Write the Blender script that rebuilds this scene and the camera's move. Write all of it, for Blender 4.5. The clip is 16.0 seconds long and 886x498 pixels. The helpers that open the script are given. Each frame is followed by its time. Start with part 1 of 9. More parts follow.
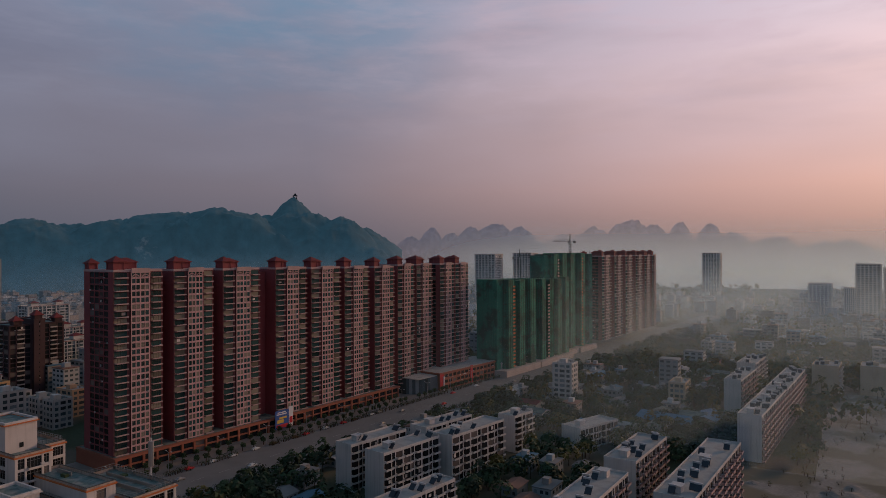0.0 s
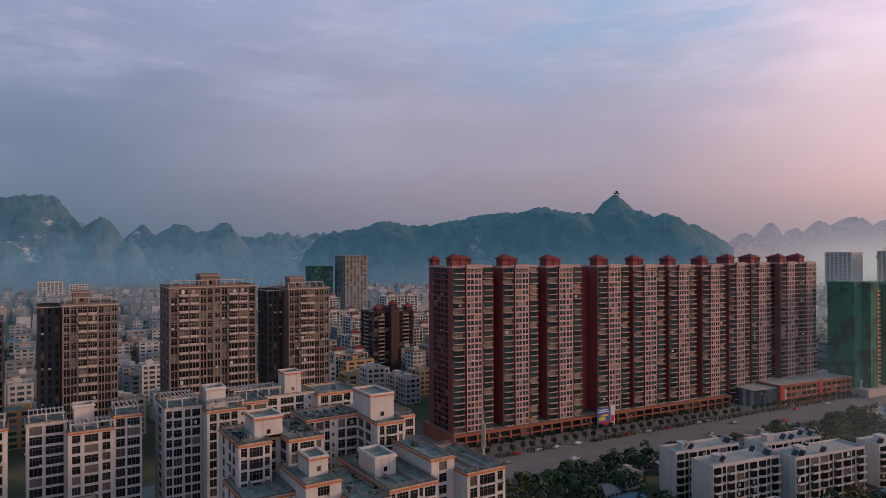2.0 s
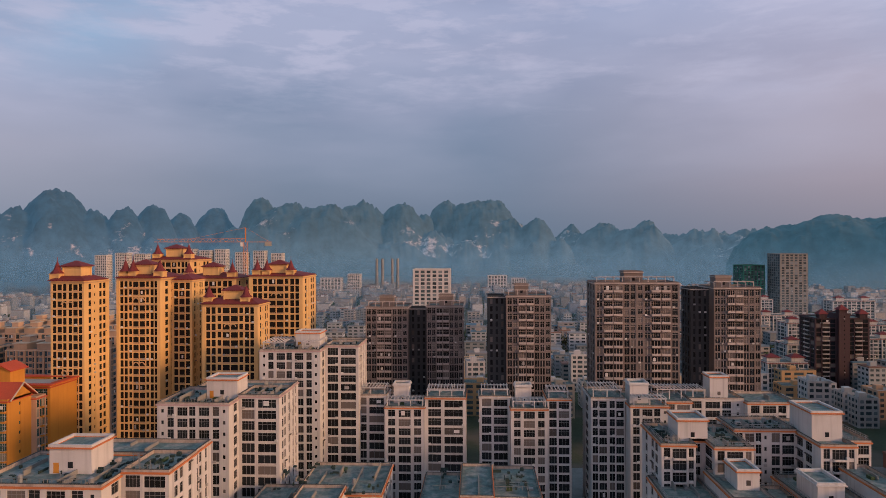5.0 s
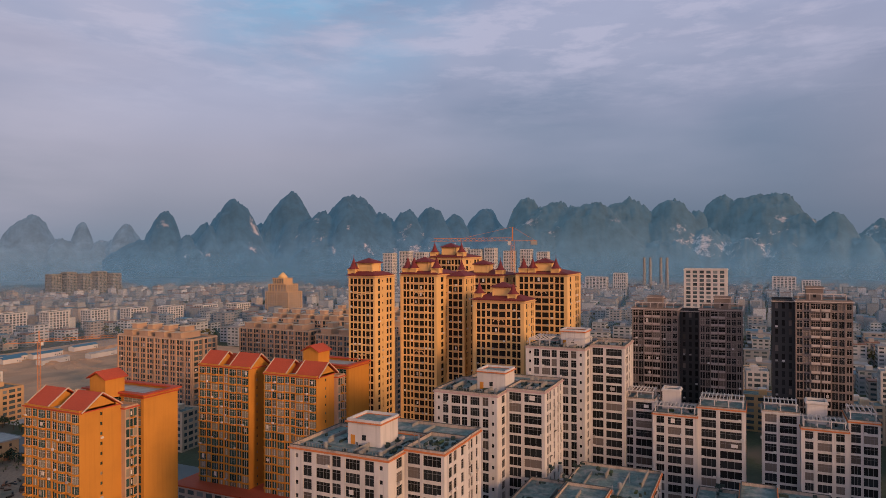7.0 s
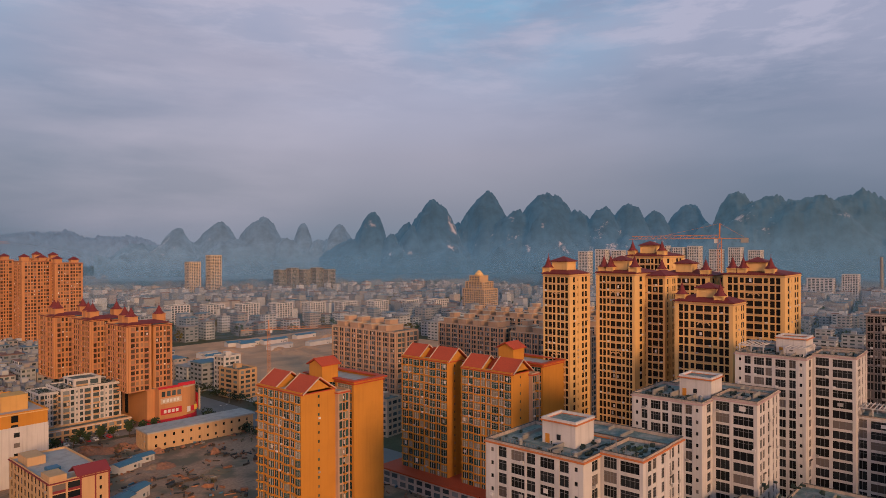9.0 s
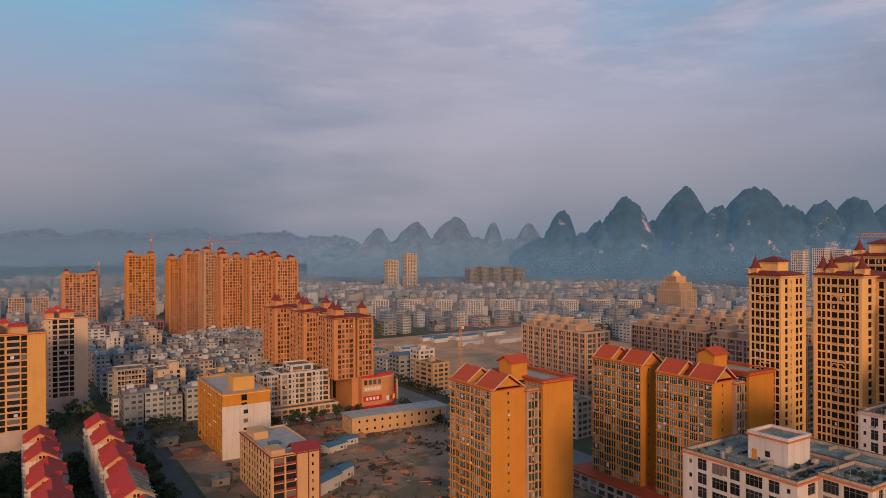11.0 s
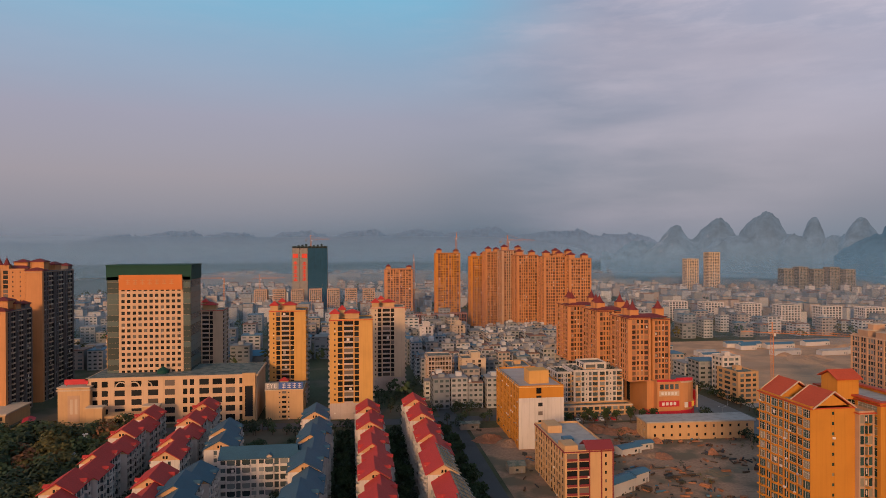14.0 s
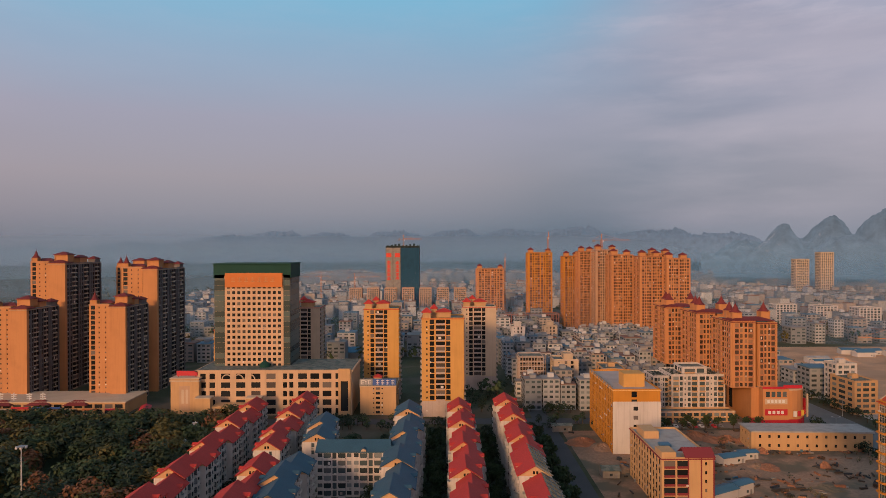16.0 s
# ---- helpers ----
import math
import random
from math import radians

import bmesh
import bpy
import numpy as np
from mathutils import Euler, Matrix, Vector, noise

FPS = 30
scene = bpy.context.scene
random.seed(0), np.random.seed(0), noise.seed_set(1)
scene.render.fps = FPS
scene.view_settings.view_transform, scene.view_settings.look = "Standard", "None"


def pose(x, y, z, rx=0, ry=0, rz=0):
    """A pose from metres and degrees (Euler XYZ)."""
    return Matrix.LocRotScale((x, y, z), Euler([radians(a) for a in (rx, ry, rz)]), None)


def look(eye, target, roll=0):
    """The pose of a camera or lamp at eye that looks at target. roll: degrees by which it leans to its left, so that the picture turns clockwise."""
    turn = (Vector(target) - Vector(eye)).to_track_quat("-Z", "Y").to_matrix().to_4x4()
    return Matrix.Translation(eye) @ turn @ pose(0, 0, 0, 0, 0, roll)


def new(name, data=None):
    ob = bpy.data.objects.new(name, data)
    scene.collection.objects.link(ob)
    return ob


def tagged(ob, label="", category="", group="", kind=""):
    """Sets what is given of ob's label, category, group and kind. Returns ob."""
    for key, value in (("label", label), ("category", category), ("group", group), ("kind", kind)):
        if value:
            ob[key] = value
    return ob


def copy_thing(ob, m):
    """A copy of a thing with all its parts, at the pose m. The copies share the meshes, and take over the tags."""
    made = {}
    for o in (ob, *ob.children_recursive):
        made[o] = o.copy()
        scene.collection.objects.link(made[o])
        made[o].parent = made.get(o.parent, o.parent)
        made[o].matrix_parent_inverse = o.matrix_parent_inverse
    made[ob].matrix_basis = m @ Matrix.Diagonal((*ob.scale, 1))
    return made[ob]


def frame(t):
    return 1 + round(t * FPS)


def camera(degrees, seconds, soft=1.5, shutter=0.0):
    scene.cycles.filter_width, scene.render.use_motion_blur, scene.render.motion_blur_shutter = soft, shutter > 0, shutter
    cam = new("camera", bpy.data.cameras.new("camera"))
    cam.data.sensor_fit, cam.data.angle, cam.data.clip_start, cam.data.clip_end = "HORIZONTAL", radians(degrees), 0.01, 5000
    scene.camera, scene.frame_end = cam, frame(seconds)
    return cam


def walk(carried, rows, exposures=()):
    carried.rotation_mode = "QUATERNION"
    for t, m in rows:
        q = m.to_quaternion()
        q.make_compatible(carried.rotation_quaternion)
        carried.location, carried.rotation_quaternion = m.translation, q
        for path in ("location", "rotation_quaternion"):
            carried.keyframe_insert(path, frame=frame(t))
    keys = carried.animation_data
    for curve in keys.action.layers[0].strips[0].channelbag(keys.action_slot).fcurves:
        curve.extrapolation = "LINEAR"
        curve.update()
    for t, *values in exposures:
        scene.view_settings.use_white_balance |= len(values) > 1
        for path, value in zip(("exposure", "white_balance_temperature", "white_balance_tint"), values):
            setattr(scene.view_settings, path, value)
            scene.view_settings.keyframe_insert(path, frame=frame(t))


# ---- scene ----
cam = camera(66.78, 16.0, 0.85)
EYE, TURN, LEAN = 97.0, 31.0, 0.19
ROWS = [
    (0, 0.0, 0.239), (0.5, 7.3, 0.222), (1, 14.13, 0.201), (1.5, 20.87, 0.176),
    (2, 26.9, 0.149), (2.5, 32.93, 0.128), (3, 38.84, 0.111), (3.5, 45.11, 0.081),
    (4, 50.69, 0.054), (4.2, 52.73, 0.052), (6.3, 76.76, 0.031), (6.5, 78.74, 0.029),
    (7, 84.09, -0.0), (7.5, 89.15, -0.03), (8, 91.78, -0.046), (8.5, 96.03, -0.062),
    (9, 100.56, -0.094), (9.5, 105.38, -0.119), (9.7, 107.11, -0.121), (11.8, 122.83, -0.144),
    (12, 124.61, -0.146), (12.5, 128.69, -0.172), (13, 132.8, -0.199), (13.5, 137.25, -0.209),
    (14, 141.2, -0.216), (14.5, 144.18, -0.221), (15, 146.24, -0.227), (15.5, 147.43, -0.23),
    (16, 148.97, -0.232),
]
walk(cam, [(t, pose(0, 0, EYE, 90 + pitch, LEAN, TURN + yaw)) for t, yaw, pitch in ROWS],
     exposures=[(0.0, -0.86, 5450, 5), (1.0, -0.38, 5500, 6), (1.5, -0.14, 5500, 6), (2.5, 0.08, 5500, 7), (4.0, 0.2, 5600, 7), (7.0, 0.12, 5750, 8), (9.5, 0.05, 5850, 8), (12.0, 0.03, 6050, 8), (14.0, 0.08, 6150, 8), (16.0, 0.08, 6150, 8)])

# ---- world and sun ----
SUN_YAW, SUN_UP = -24.0, 13.0
sun_dir = Vector((-math.sin(radians(SUN_YAW)) * math.cos(radians(SUN_UP)), math.cos(radians(SUN_YAW)) * math.cos(radians(SUN_UP)), math.sin(radians(SUN_UP))))
sun = new("sun", bpy.data.lights.new("sun", "SUN"))
sun.data.energy, sun.data.angle, sun.data.color = 2.75, radians(10.0), (1.0, 0.50, 0.20)
sun.matrix_world = look(sun_dir * 3000, (0, 0, 0))

world = bpy.data.worlds.new("world")
scene.world = world
world.use_nodes = True
wt = world.node_tree
wt.nodes.clear()


def wnode(kind):
    return wt.nodes.new(kind)


def wmath(op, a, b=None, clamp=False):
    n = wnode("ShaderNodeMath")
    n.operation, n.use_clamp = op, clamp
    for i, v in enumerate((a, b)):
        if v is None:
            continue
        if isinstance(v, (int, float)):
            n.inputs[i].default_value = v
        else:
            wt.links.new(v, n.inputs[i])
    return n.outputs[0]


def wmix(fac, a, b):
    n = wnode("ShaderNodeMix")
    n.data_type = "RGBA"
    for sock, v in ((n.inputs["Factor"], fac), (n.inputs[6], a), (n.inputs[7], b)):
        if isinstance(v, (int, float)):
            sock.default_value = v
        elif isinstance(v, tuple):
            sock.default_value = (*v, 1)
        else:
            wt.links.new(v, sock)
    return n.outputs[2]


def wramp(val, stops, ease=False):
    n = wnode("ShaderNodeValToRGB")
    n.color_ramp.interpolation = "EASE" if ease else "LINEAR"
    wt.links.new(val, n.inputs[0])
    el = n.color_ramp.elements
    while len(el) < len(stops):
        el.new(0.5)
    for e, (p, c) in zip(el, stops):
        e.position, e.color = p, (*c, 1) if len(c) == 3 else c
    return n.outputs[0]


tex = wnode("ShaderNodeTexCoord")
sep = wnode("ShaderNodeSeparateXYZ")
wt.links.new(tex.outputs["Generated"], sep.inputs[0])
up = sep.outputs[2]
# nearness to the heart of the dawn glow, a little east of the sun
GLOW_YAW = -45.0
glow_dir = Vector((-math.sin(radians(GLOW_YAW)) * math.cos(radians(SUN_UP)), math.cos(radians(GLOW_YAW)) * math.cos(radians(SUN_UP)), math.sin(radians(SUN_UP))))
dot = wnode("ShaderNodeVectorMath")
dot.operation = "DOT_PRODUCT"
dot.inputs[1].default_value = glow_dir
wt.links.new(tex.outputs["Generated"], dot.inputs[0])
near = wmath("ADD", wmath("MULTIPLY", dot.outputs["Value"], 0.5), 0.5, True)
high = wmath("MULTIPLY", up, 2.2, True)
far_sky = wramp(high, [(0.0, (0.225, 0.265, 0.315)), (0.12, (0.295, 0.29, 0.345)), (0.30, (0.41, 0.35, 0.40)), (0.48, (0.465, 0.425, 0.525)), (0.74, (0.43, 0.47, 0.62)), (1.0, (0.12, 0.25, 0.34))])
side_sky = wramp(high, [(0.0, (0.145, 0.185, 0.235)), (0.15, (0.175, 0.205, 0.268)), (0.42, (0.235, 0.260, 0.345)), (0.75, (0.29, 0.325, 0.45)), (1.0, (0.12, 0.25, 0.34))])
sun_sky = wramp(high, [(0.0, (0.82, 0.44, 0.35)), (0.2, (1.65, 0.84, 0.63)), (0.5, (2.0, 1.24, 1.08)), (0.75, (1.75, 1.32, 1.32)), (1.0, (0.14, 0.27, 0.38))])


def toward(yaw, el, lo, hi):
    """How near a direction lies to a bearing and height, 0 to 1."""
    n = wnode("ShaderNodeVectorMath")
    n.operation = "DOT_PRODUCT"
    n.inputs[1].default_value = (-math.sin(radians(yaw)) * math.cos(radians(el)), math.cos(radians(yaw)) * math.cos(radians(el)), math.sin(radians(el)))
    wt.links.new(tex.outputs["Generated"], n.inputs[0])
    r = wnode("ShaderNodeMapRange")
    r.interpolation_type = "SMOOTHSTEP"
    r.inputs[1].default_value, r.inputs[2].default_value = math.cos(radians(lo)), math.cos(radians(hi))
    wt.links.new(n.outputs["Value"], r.inputs[0])
    return r.outputs[0]


base = wmix(wramp(near, [(0.0, (0, 0, 0)), (0.10, (1, 1, 1))], True), far_sky, side_sky)
base = wmix(wramp(near, [(0.18, (0, 0, 0)), (0.36, (0.12, 0.12, 0.12)), (0.54, (0.18, 0.18, 0.18)), (0.70, (0.48, 0.48, 0.48)), (0.88, (1, 1, 1))]), base, sun_sky)
def wnoise(scale, detail, rough, squash, tilt):
    """Cloud noise on the sky's sphere, drawn out along the horizon."""
    mp = wnode("ShaderNodeMapping")
    mp.inputs["Rotation"].default_value = (radians(tilt), radians(tilt * 0.7), 0)
    mp.inputs["Scale"].default_value = (1.0, 1.0, squash)
    wt.links.new(tex.outputs["Generated"], mp.inputs[0])
    n = wnode("ShaderNodeTexNoise")
    n.inputs["Scale"].default_value, n.inputs["Detail"].default_value = scale, detail
    n.inputs["Roughness"].default_value, n.inputs["Distortion"].default_value = rough, 0.15
    wt.links.new(mp.outputs[0], n.inputs["Vector"])
    return n.outputs[0]


# openings of clear blue in the thin cloud
ragged = wramp(wnoise(5.0, 5, 0.55, 3.2, 12), [(0.36, (0.25, 0.25, 0.25)), (0.60, (1, 1, 1))])
east_gap = wmath("MULTIPLY", wmath("MAXIMUM", toward(50, 18, 13, 1), toward(39, 17.5, 11, 1)), 0.62)
west_gap = toward(194, 22, 36, 16)
gaps = wmath("ADD", west_gap, wmath("MULTIPLY", wmath("ADD", east_gap, wmath("MULTIPLY", toward(125, 22, 14, 3), 0.8), True), ragged), True)
base = wmix(wmath("MULTIPLY", gaps, 0.9), base, wramp(high, [(0.04, (0.26, 0.27, 0.32)), (0.22, (0.39, 0.335, 0.37)), (0.40, (0.39, 0.365, 0.45)), (0.58, (0.31, 0.43, 0.57)), (0.75, (0.22, 0.50, 0.68)), (1.0, (0.12, 0.25, 0.34))]))


# soft sheets of high cloud, and a few finer ripples higher up
broad = wramp(wnoise(2.3, 4, 0.45, 3.6, 5), [(0.42, (0, 0, 0)), (0.64, (1, 1, 1))])
fine = wramp(wnoise(8.5, 7, 0.6, 4.6, 8), [(0.47, (0, 0, 0)), (0.64, (1, 1, 1))])
ripple = wmath("MULTIPLY", fine, wramp(up, [(0.15, (0, 0, 0)), (0.29, (1, 1, 1))]))
cover = wmath("MULTIPLY", wmath("ADD", wmath("MULTIPLY", broad, 0.65), wmath("MULTIPLY", ripple, 0.65)), wmath("MULTIPLY", wmath("SUBTRACT", 1.0, wmath("MULTIPLY", gaps, 0.9)), wramp(up, [(0.05, (0, 0, 0)), (0.24, (1, 1, 1))])), True)
lit_cloud = wmix(wramp(near, [(0.38, (0, 0, 0)), (0.88, (1, 1, 1))], True), (0.60, 0.53, 0.61), (1.5, 1.0, 0.98))
base = wmix(wmath("MULTIPLY", cover, wramp(up, [(0.36, (0.7, 0.7, 0.7)), (0.6, (0.2, 0.2, 0.2))])), base, lit_cloud)
# a thin pink sheet over the western plain, lit from the east
sheet = wmath("MULTIPLY", wmath("MULTIPLY", toward(155, 16, 21, 6), wmath("SUBTRACT", 1.0, west_gap)), wramp(wnoise(3.4, 5, 0.5, 4.2, 10), [(0.32, (0.18, 0.18, 0.18)), (0.62, (0.68, 0.68, 0.68))]))
base = wmix(sheet, base, (0.56, 0.475, 0.53))
# darker undersides
under = wramp(wnoise(3.1, 5, 0.5, 4.5, -6), [(0.46, (0, 0, 0)), (0.70, (1, 1, 1))])
base = wmix(wmath("MULTIPLY", wmath("MULTIPLY", under, wmath("SUBTRACT", 0.27, wmath("MULTIPLY", gaps, 0.24))), wramp(up, [(0.08, (0, 0, 0)), (0.22, (1, 1, 1))])), base, wmix(wramp(near, [(0.42, (0, 0, 0)), (0.78, (1, 1, 1))]), (0.235, 0.235, 0.33), (0.62, 0.42, 0.42)))
sky = wnode("ShaderNodeTexSky")
sky.sky_type = "NISHITA"
sky.sun_disc, sky.sun_elevation, sky.sun_rotation = False, radians(SUN_UP), radians(-SUN_YAW)
sky.air_density, sky.dust_density = 1.4, 3.0
bg_sky, bg_cloud = wnode("ShaderNodeBackground"), wnode("ShaderNodeBackground")
wt.links.new(sky.outputs[0], bg_sky.inputs[0])
bg_sky.inputs[1].default_value = 0.05
wt.links.new(base, bg_cloud.inputs[0])
bg_cloud.inputs[1].default_value = 1.0
both = wnode("ShaderNodeMixShader")
both.inputs[0].default_value = 0.85
out = wnode("ShaderNodeOutputWorld")
wt.links.new(bg_sky.outputs[0], both.inputs[1])
wt.links.new(bg_cloud.outputs[0], both.inputs[2])
wt.links.new(both.outputs[0], out.inputs[0])

# ---- materials ----
def material(name):
    m = bpy.data.materials.new(name)
    m.use_nodes = True
    nt = m.node_tree
    return m, nt, nt.nodes["Principled BSDF"]


def tint(c, k):
    return tuple(min(1.0, v * k) for v in c)


def surface(name, color, rough=0.8, vary=0.25, stain=0.35, streak=0.0, fine=6.0, large=0.12, bump=0.25, metal=0.0, spec=0.3, random=0.0, second=None):
    """A weathered surface: fine grain, large patches, optional vertical streaks and a second colour in patches, at world scale."""
    m, nt, b = material(name)
    color = tint(color, 0.84)
    second = second and tint(second, 0.84)
    L = nt.links.new
    geo = nt.nodes.new("ShaderNodeNewGeometry")

    def nz(scale, detail, squash=None):
        n = nt.nodes.new("ShaderNodeTexNoise")
        n.inputs["Scale"].default_value, n.inputs["Detail"].default_value = scale, detail
        if squash:
            mp = nt.nodes.new("ShaderNodeMapping")
            mp.inputs["Scale"].default_value = squash
            L(geo.outputs["Position"], mp.inputs[0])
            L(mp.outputs[0], n.inputs["Vector"])
        else:
            L(geo.outputs["Position"], n.inputs["Vector"])
        return n.outputs[0]

    def mix(fac, a, c):
        n = nt.nodes.new("ShaderNodeMix")
        n.data_type = "RGBA"
        for sock, v in ((n.inputs["Factor"], fac), (n.inputs[6], a), (n.inputs[7], c)):
            if isinstance(v, (int, float)):
                sock.default_value = v
            elif isinstance(v, tuple):
                sock.default_value = (*v[:3], 1)
            else:
                L(v, sock)
        return n.outputs[2]

    def ramp(v, lo, hi, top=1.0):
        n = nt.nodes.new("ShaderNodeMapRange")
        n.inputs[1].default_value, n.inputs[2].default_value, n.inputs[4].default_value = lo, hi, top
        L(v, n.inputs[0])
        return n.outputs[0]

    col = mix(nz(fine, 3), tint(color, 1 - vary), tint(color, 1 + vary * 0.6))
    if second:
        col = mix(ramp(nz(large * 0.7, 5), 0.48, 0.58), col, second)
    col = mix(ramp(nz(large, 5), 0.45, 0.75, stain), col, tint(color, 0.45))
    if streak:
        col = mix(ramp(nz(1.0, 4, (1.1, 1.1, 0.05)), 0.5, 0.8, streak), col, tint(color, 0.35))
    if random:
        info = nt.nodes.new("ShaderNodeObjectInfo")
        col = mix(ramp(info.outputs["Random"], 0, 1, random), col, tint(color, 0.4))
    L(col, b.inputs["Base Color"])
    b.inputs["Roughness"].default_value, b.inputs["Metallic"].default_value = rough, metal
    b.inputs["Specular IOR Level"].default_value = spec
    if bump:
        bp = nt.nodes.new("ShaderNodeBump")
        bp.inputs["Strength"].default_value, bp.inputs["Distance"].default_value = bump, 0.05
        L(nz(fine * 2.5, 4), bp.inputs["Height"])
        L(bp.outputs[0], b.inputs["Normal"])
    return m


def glazing(name, dark, light, share=0.3, rough=0.25, spec=0.15):
    """Window glass: most panes dark, some with pale curtains behind; varies from pane to pane."""
    m, nt, b = material(name)
    L = nt.links.new
    geo = nt.nodes.new("ShaderNodeNewGeometry")
    info = nt.nodes.new("ShaderNodeObjectInfo")
    add = nt.nodes.new("ShaderNodeMath")
    add.operation = "ADD"
    L(geo.outputs["Random Per Island"], add.inputs[0])
    L(info.outputs["Random"], add.inputs[1])
    fr = nt.nodes.new("ShaderNodeMath")
    fr.operation = "FRACT"
    L(add.outputs[0], fr.inputs[0])
    rp = nt.nodes.new("ShaderNodeValToRGB")
    rp.color_ramp.interpolation = "CONSTANT"
    el = rp.color_ramp.elements
    el[0].color = (*dark, 1)
    el[1].position, el[1].color = 1 - share, (*light, 1)
    e = el.new(0.45 * (1 - share))
    e.color = (*tint(dark, 1.9), 1)
    e = el.new(1 - share * 0.4)
    e.color = (*tint(light, 0.55), 1)
    L(fr.outputs[0], rp.inputs[0])
    L(rp.outputs[0], b.inputs["Base Color"])
    b.inputs["Roughness"].default_value = rough
    b.inputs["Specular IOR Level"].default_value = spec
    return m


M = {}
M["red_paint"] = surface("red_paint", (0.28, 0.075, 0.082), stain=0.35, streak=0.25)
M["maroon_paint"] = surface("maroon_paint", (0.18, 0.075, 0.078), stain=0.3, streak=0.25)
M["rose_trim"] = surface("rose_trim", (0.56, 0.40, 0.385), stain=0.3, streak=0.2)
M["brick_red"] = surface("brick_red", (0.36, 0.13, 0.08), stain=0.3)
M["brick_light"] = surface("brick_light", (0.50, 0.22, 0.12), stain=0.3)
M["roof_red"] = surface("roof_red", (0.55, 0.05, 0.04), rough=0.7, vary=0.35, stain=0.3, fine=2.0, bump=0.5)
M["roof_dark"] = surface("roof_dark", (0.20, 0.035, 0.035), rough=0.7, vary=0.3, stain=0.3, fine=2.0, bump=0.5)
M["roof_orange"] = surface("roof_orange", (0.52, 0.085, 0.03), rough=0.65, vary=0.25, stain=0.25, fine=2.0, bump=0.5)
M["roof_blue"] = surface("roof_blue", (0.045, 0.115, 0.175), rough=0.6, vary=0.3, stain=0.3, fine=2.0, bump=0.5)
M["white_paint"] = surface("white_paint", (0.66, 0.63, 0.61), vary=0.1, stain=0.3, streak=0.45)
M["cream_paint"] = surface("cream_paint", (0.62, 0.40, 0.205), vary=0.12, stain=0.25, streak=0.25)
M["cream_pale"] = surface("cream_pale", (0.62, 0.50, 0.37), vary=0.12, stain=0.25, streak=0.25)
M["orange_paint"] = surface("orange_paint", (0.60, 0.265, 0.035), vary=0.1, stain=0.25, streak=0.2)
M["yellow_paint"] = surface("yellow_paint", (0.80, 0.51, 0.20), vary=0.1, stain=0.2, streak=0.2)
M["tan_paint"] = surface("tan_paint", (0.55, 0.37, 0.25), vary=0.15, stain=0.3, streak=0.25)
M["plum_paint"] = surface("plum_paint", (0.085, 0.05, 0.056), vary=0.2, stain=0.3)
M["gold_paint"] = surface("gold_paint", (0.66, 0.38, 0.115), vary=0.1, stain=0.2, streak=0.2)
M["salmon_paint"] = surface("salmon_paint", (0.60, 0.29, 0.12), vary=0.12, stain=0.25, streak=0.2)
M["brown_tile"] = surface("brown_tile", (0.245, 0.20, 0.18), vary=0.3, stain=0.35, streak=0.2, fine=4)
M["brown_light"] = surface("brown_light", (0.54, 0.46, 0.42), vary=0.2, stain=0.3, streak=0.2)
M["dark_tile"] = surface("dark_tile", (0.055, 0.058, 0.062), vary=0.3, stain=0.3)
M["orange_trim"] = surface("orange_trim", (0.60, 0.20, 0.07), vary=0.15, stain=0.3)
M["maroon_trim"] = surface("maroon_trim", (0.24, 0.04, 0.05), vary=0.15, stain=0.3)
M["concrete"] = surface("concrete", (0.30, 0.29, 0.27), vary=0.25, stain=0.55, large=0.25)
M["roof_slab"] = surface("roof_slab", (0.205, 0.235, 0.215), vary=0.35, stain=0.75, large=0.4, fine=2.5, second=(0.085, 0.13, 0.12))
M["roof_pale"] = surface("roof_pale", (0.46, 0.45, 0.43), vary=0.25, stain=0.5, large=0.3)
M["green_net"] = surface("green_net", (0.055, 0.27, 0.18), rough=0.9, vary=0.4, stain=0.5, streak=0.6, fine=1.5, second=(0.045, 0.12, 0.09))
M["net_teal"] = surface("net_teal", (0.02, 0.085, 0.16), rough=0.9, vary=0.3, stain=0.3, streak=0.4)
M["banner_red"] = surface("banner_red", (0.72, 0.07, 0.04), rough=0.6, vary=0.1, stain=0.1)
M["net_dark"] = surface("net_dark", (0.035, 0.06, 0.055), rough=0.9, vary=0.3, stain=0.4, streak=0.4)
M["steel_blue"] = surface("steel_blue", (0.07, 0.19, 0.30), rough=0.5, vary=0.2, stain=0.3)
M["steel_grey"] = surface("steel_grey", (0.35, 0.36, 0.37), rough=0.45, metal=0.5, vary=0.15, stain=0.3)
M["crane_orange"] = surface("crane_orange", (0.55, 0.20, 0.05), rough=0.55, vary=0.15, stain=0.2)
M["sign_red"] = surface("sign_red", (0.55, 0.03, 0.05), rough=0.5, vary=0.1, stain=0.1)
M["sign_blue"] = surface("sign_blue", (0.06, 0.14, 0.42), rough=0.5, vary=0.1, stain=0.1)
M["sign_white"] = surface("sign_white", (0.75, 0.75, 0.75), rough=0.5, vary=0.05, stain=0.1)
M["sign_yellow"] = surface("sign_yellow", (0.75, 0.55, 0.08), rough=0.5, vary=0.05, stain=0.1)
M["sign_dark"] = surface("sign_dark", (0.10, 0.06, 0.03), rough=0.6, vary=0.1, stain=0.1)
M["hotel_green"] = surface("hotel_green", (0.018, 0.075, 0.062), rough=0.6, spec=0.1, vary=0.2, stain=0.2)
M["hotel_glass"] = glazing("hotel_glass", (0.05, 0.07, 0.068), (0.10, 0.125, 0.115), 0.3)
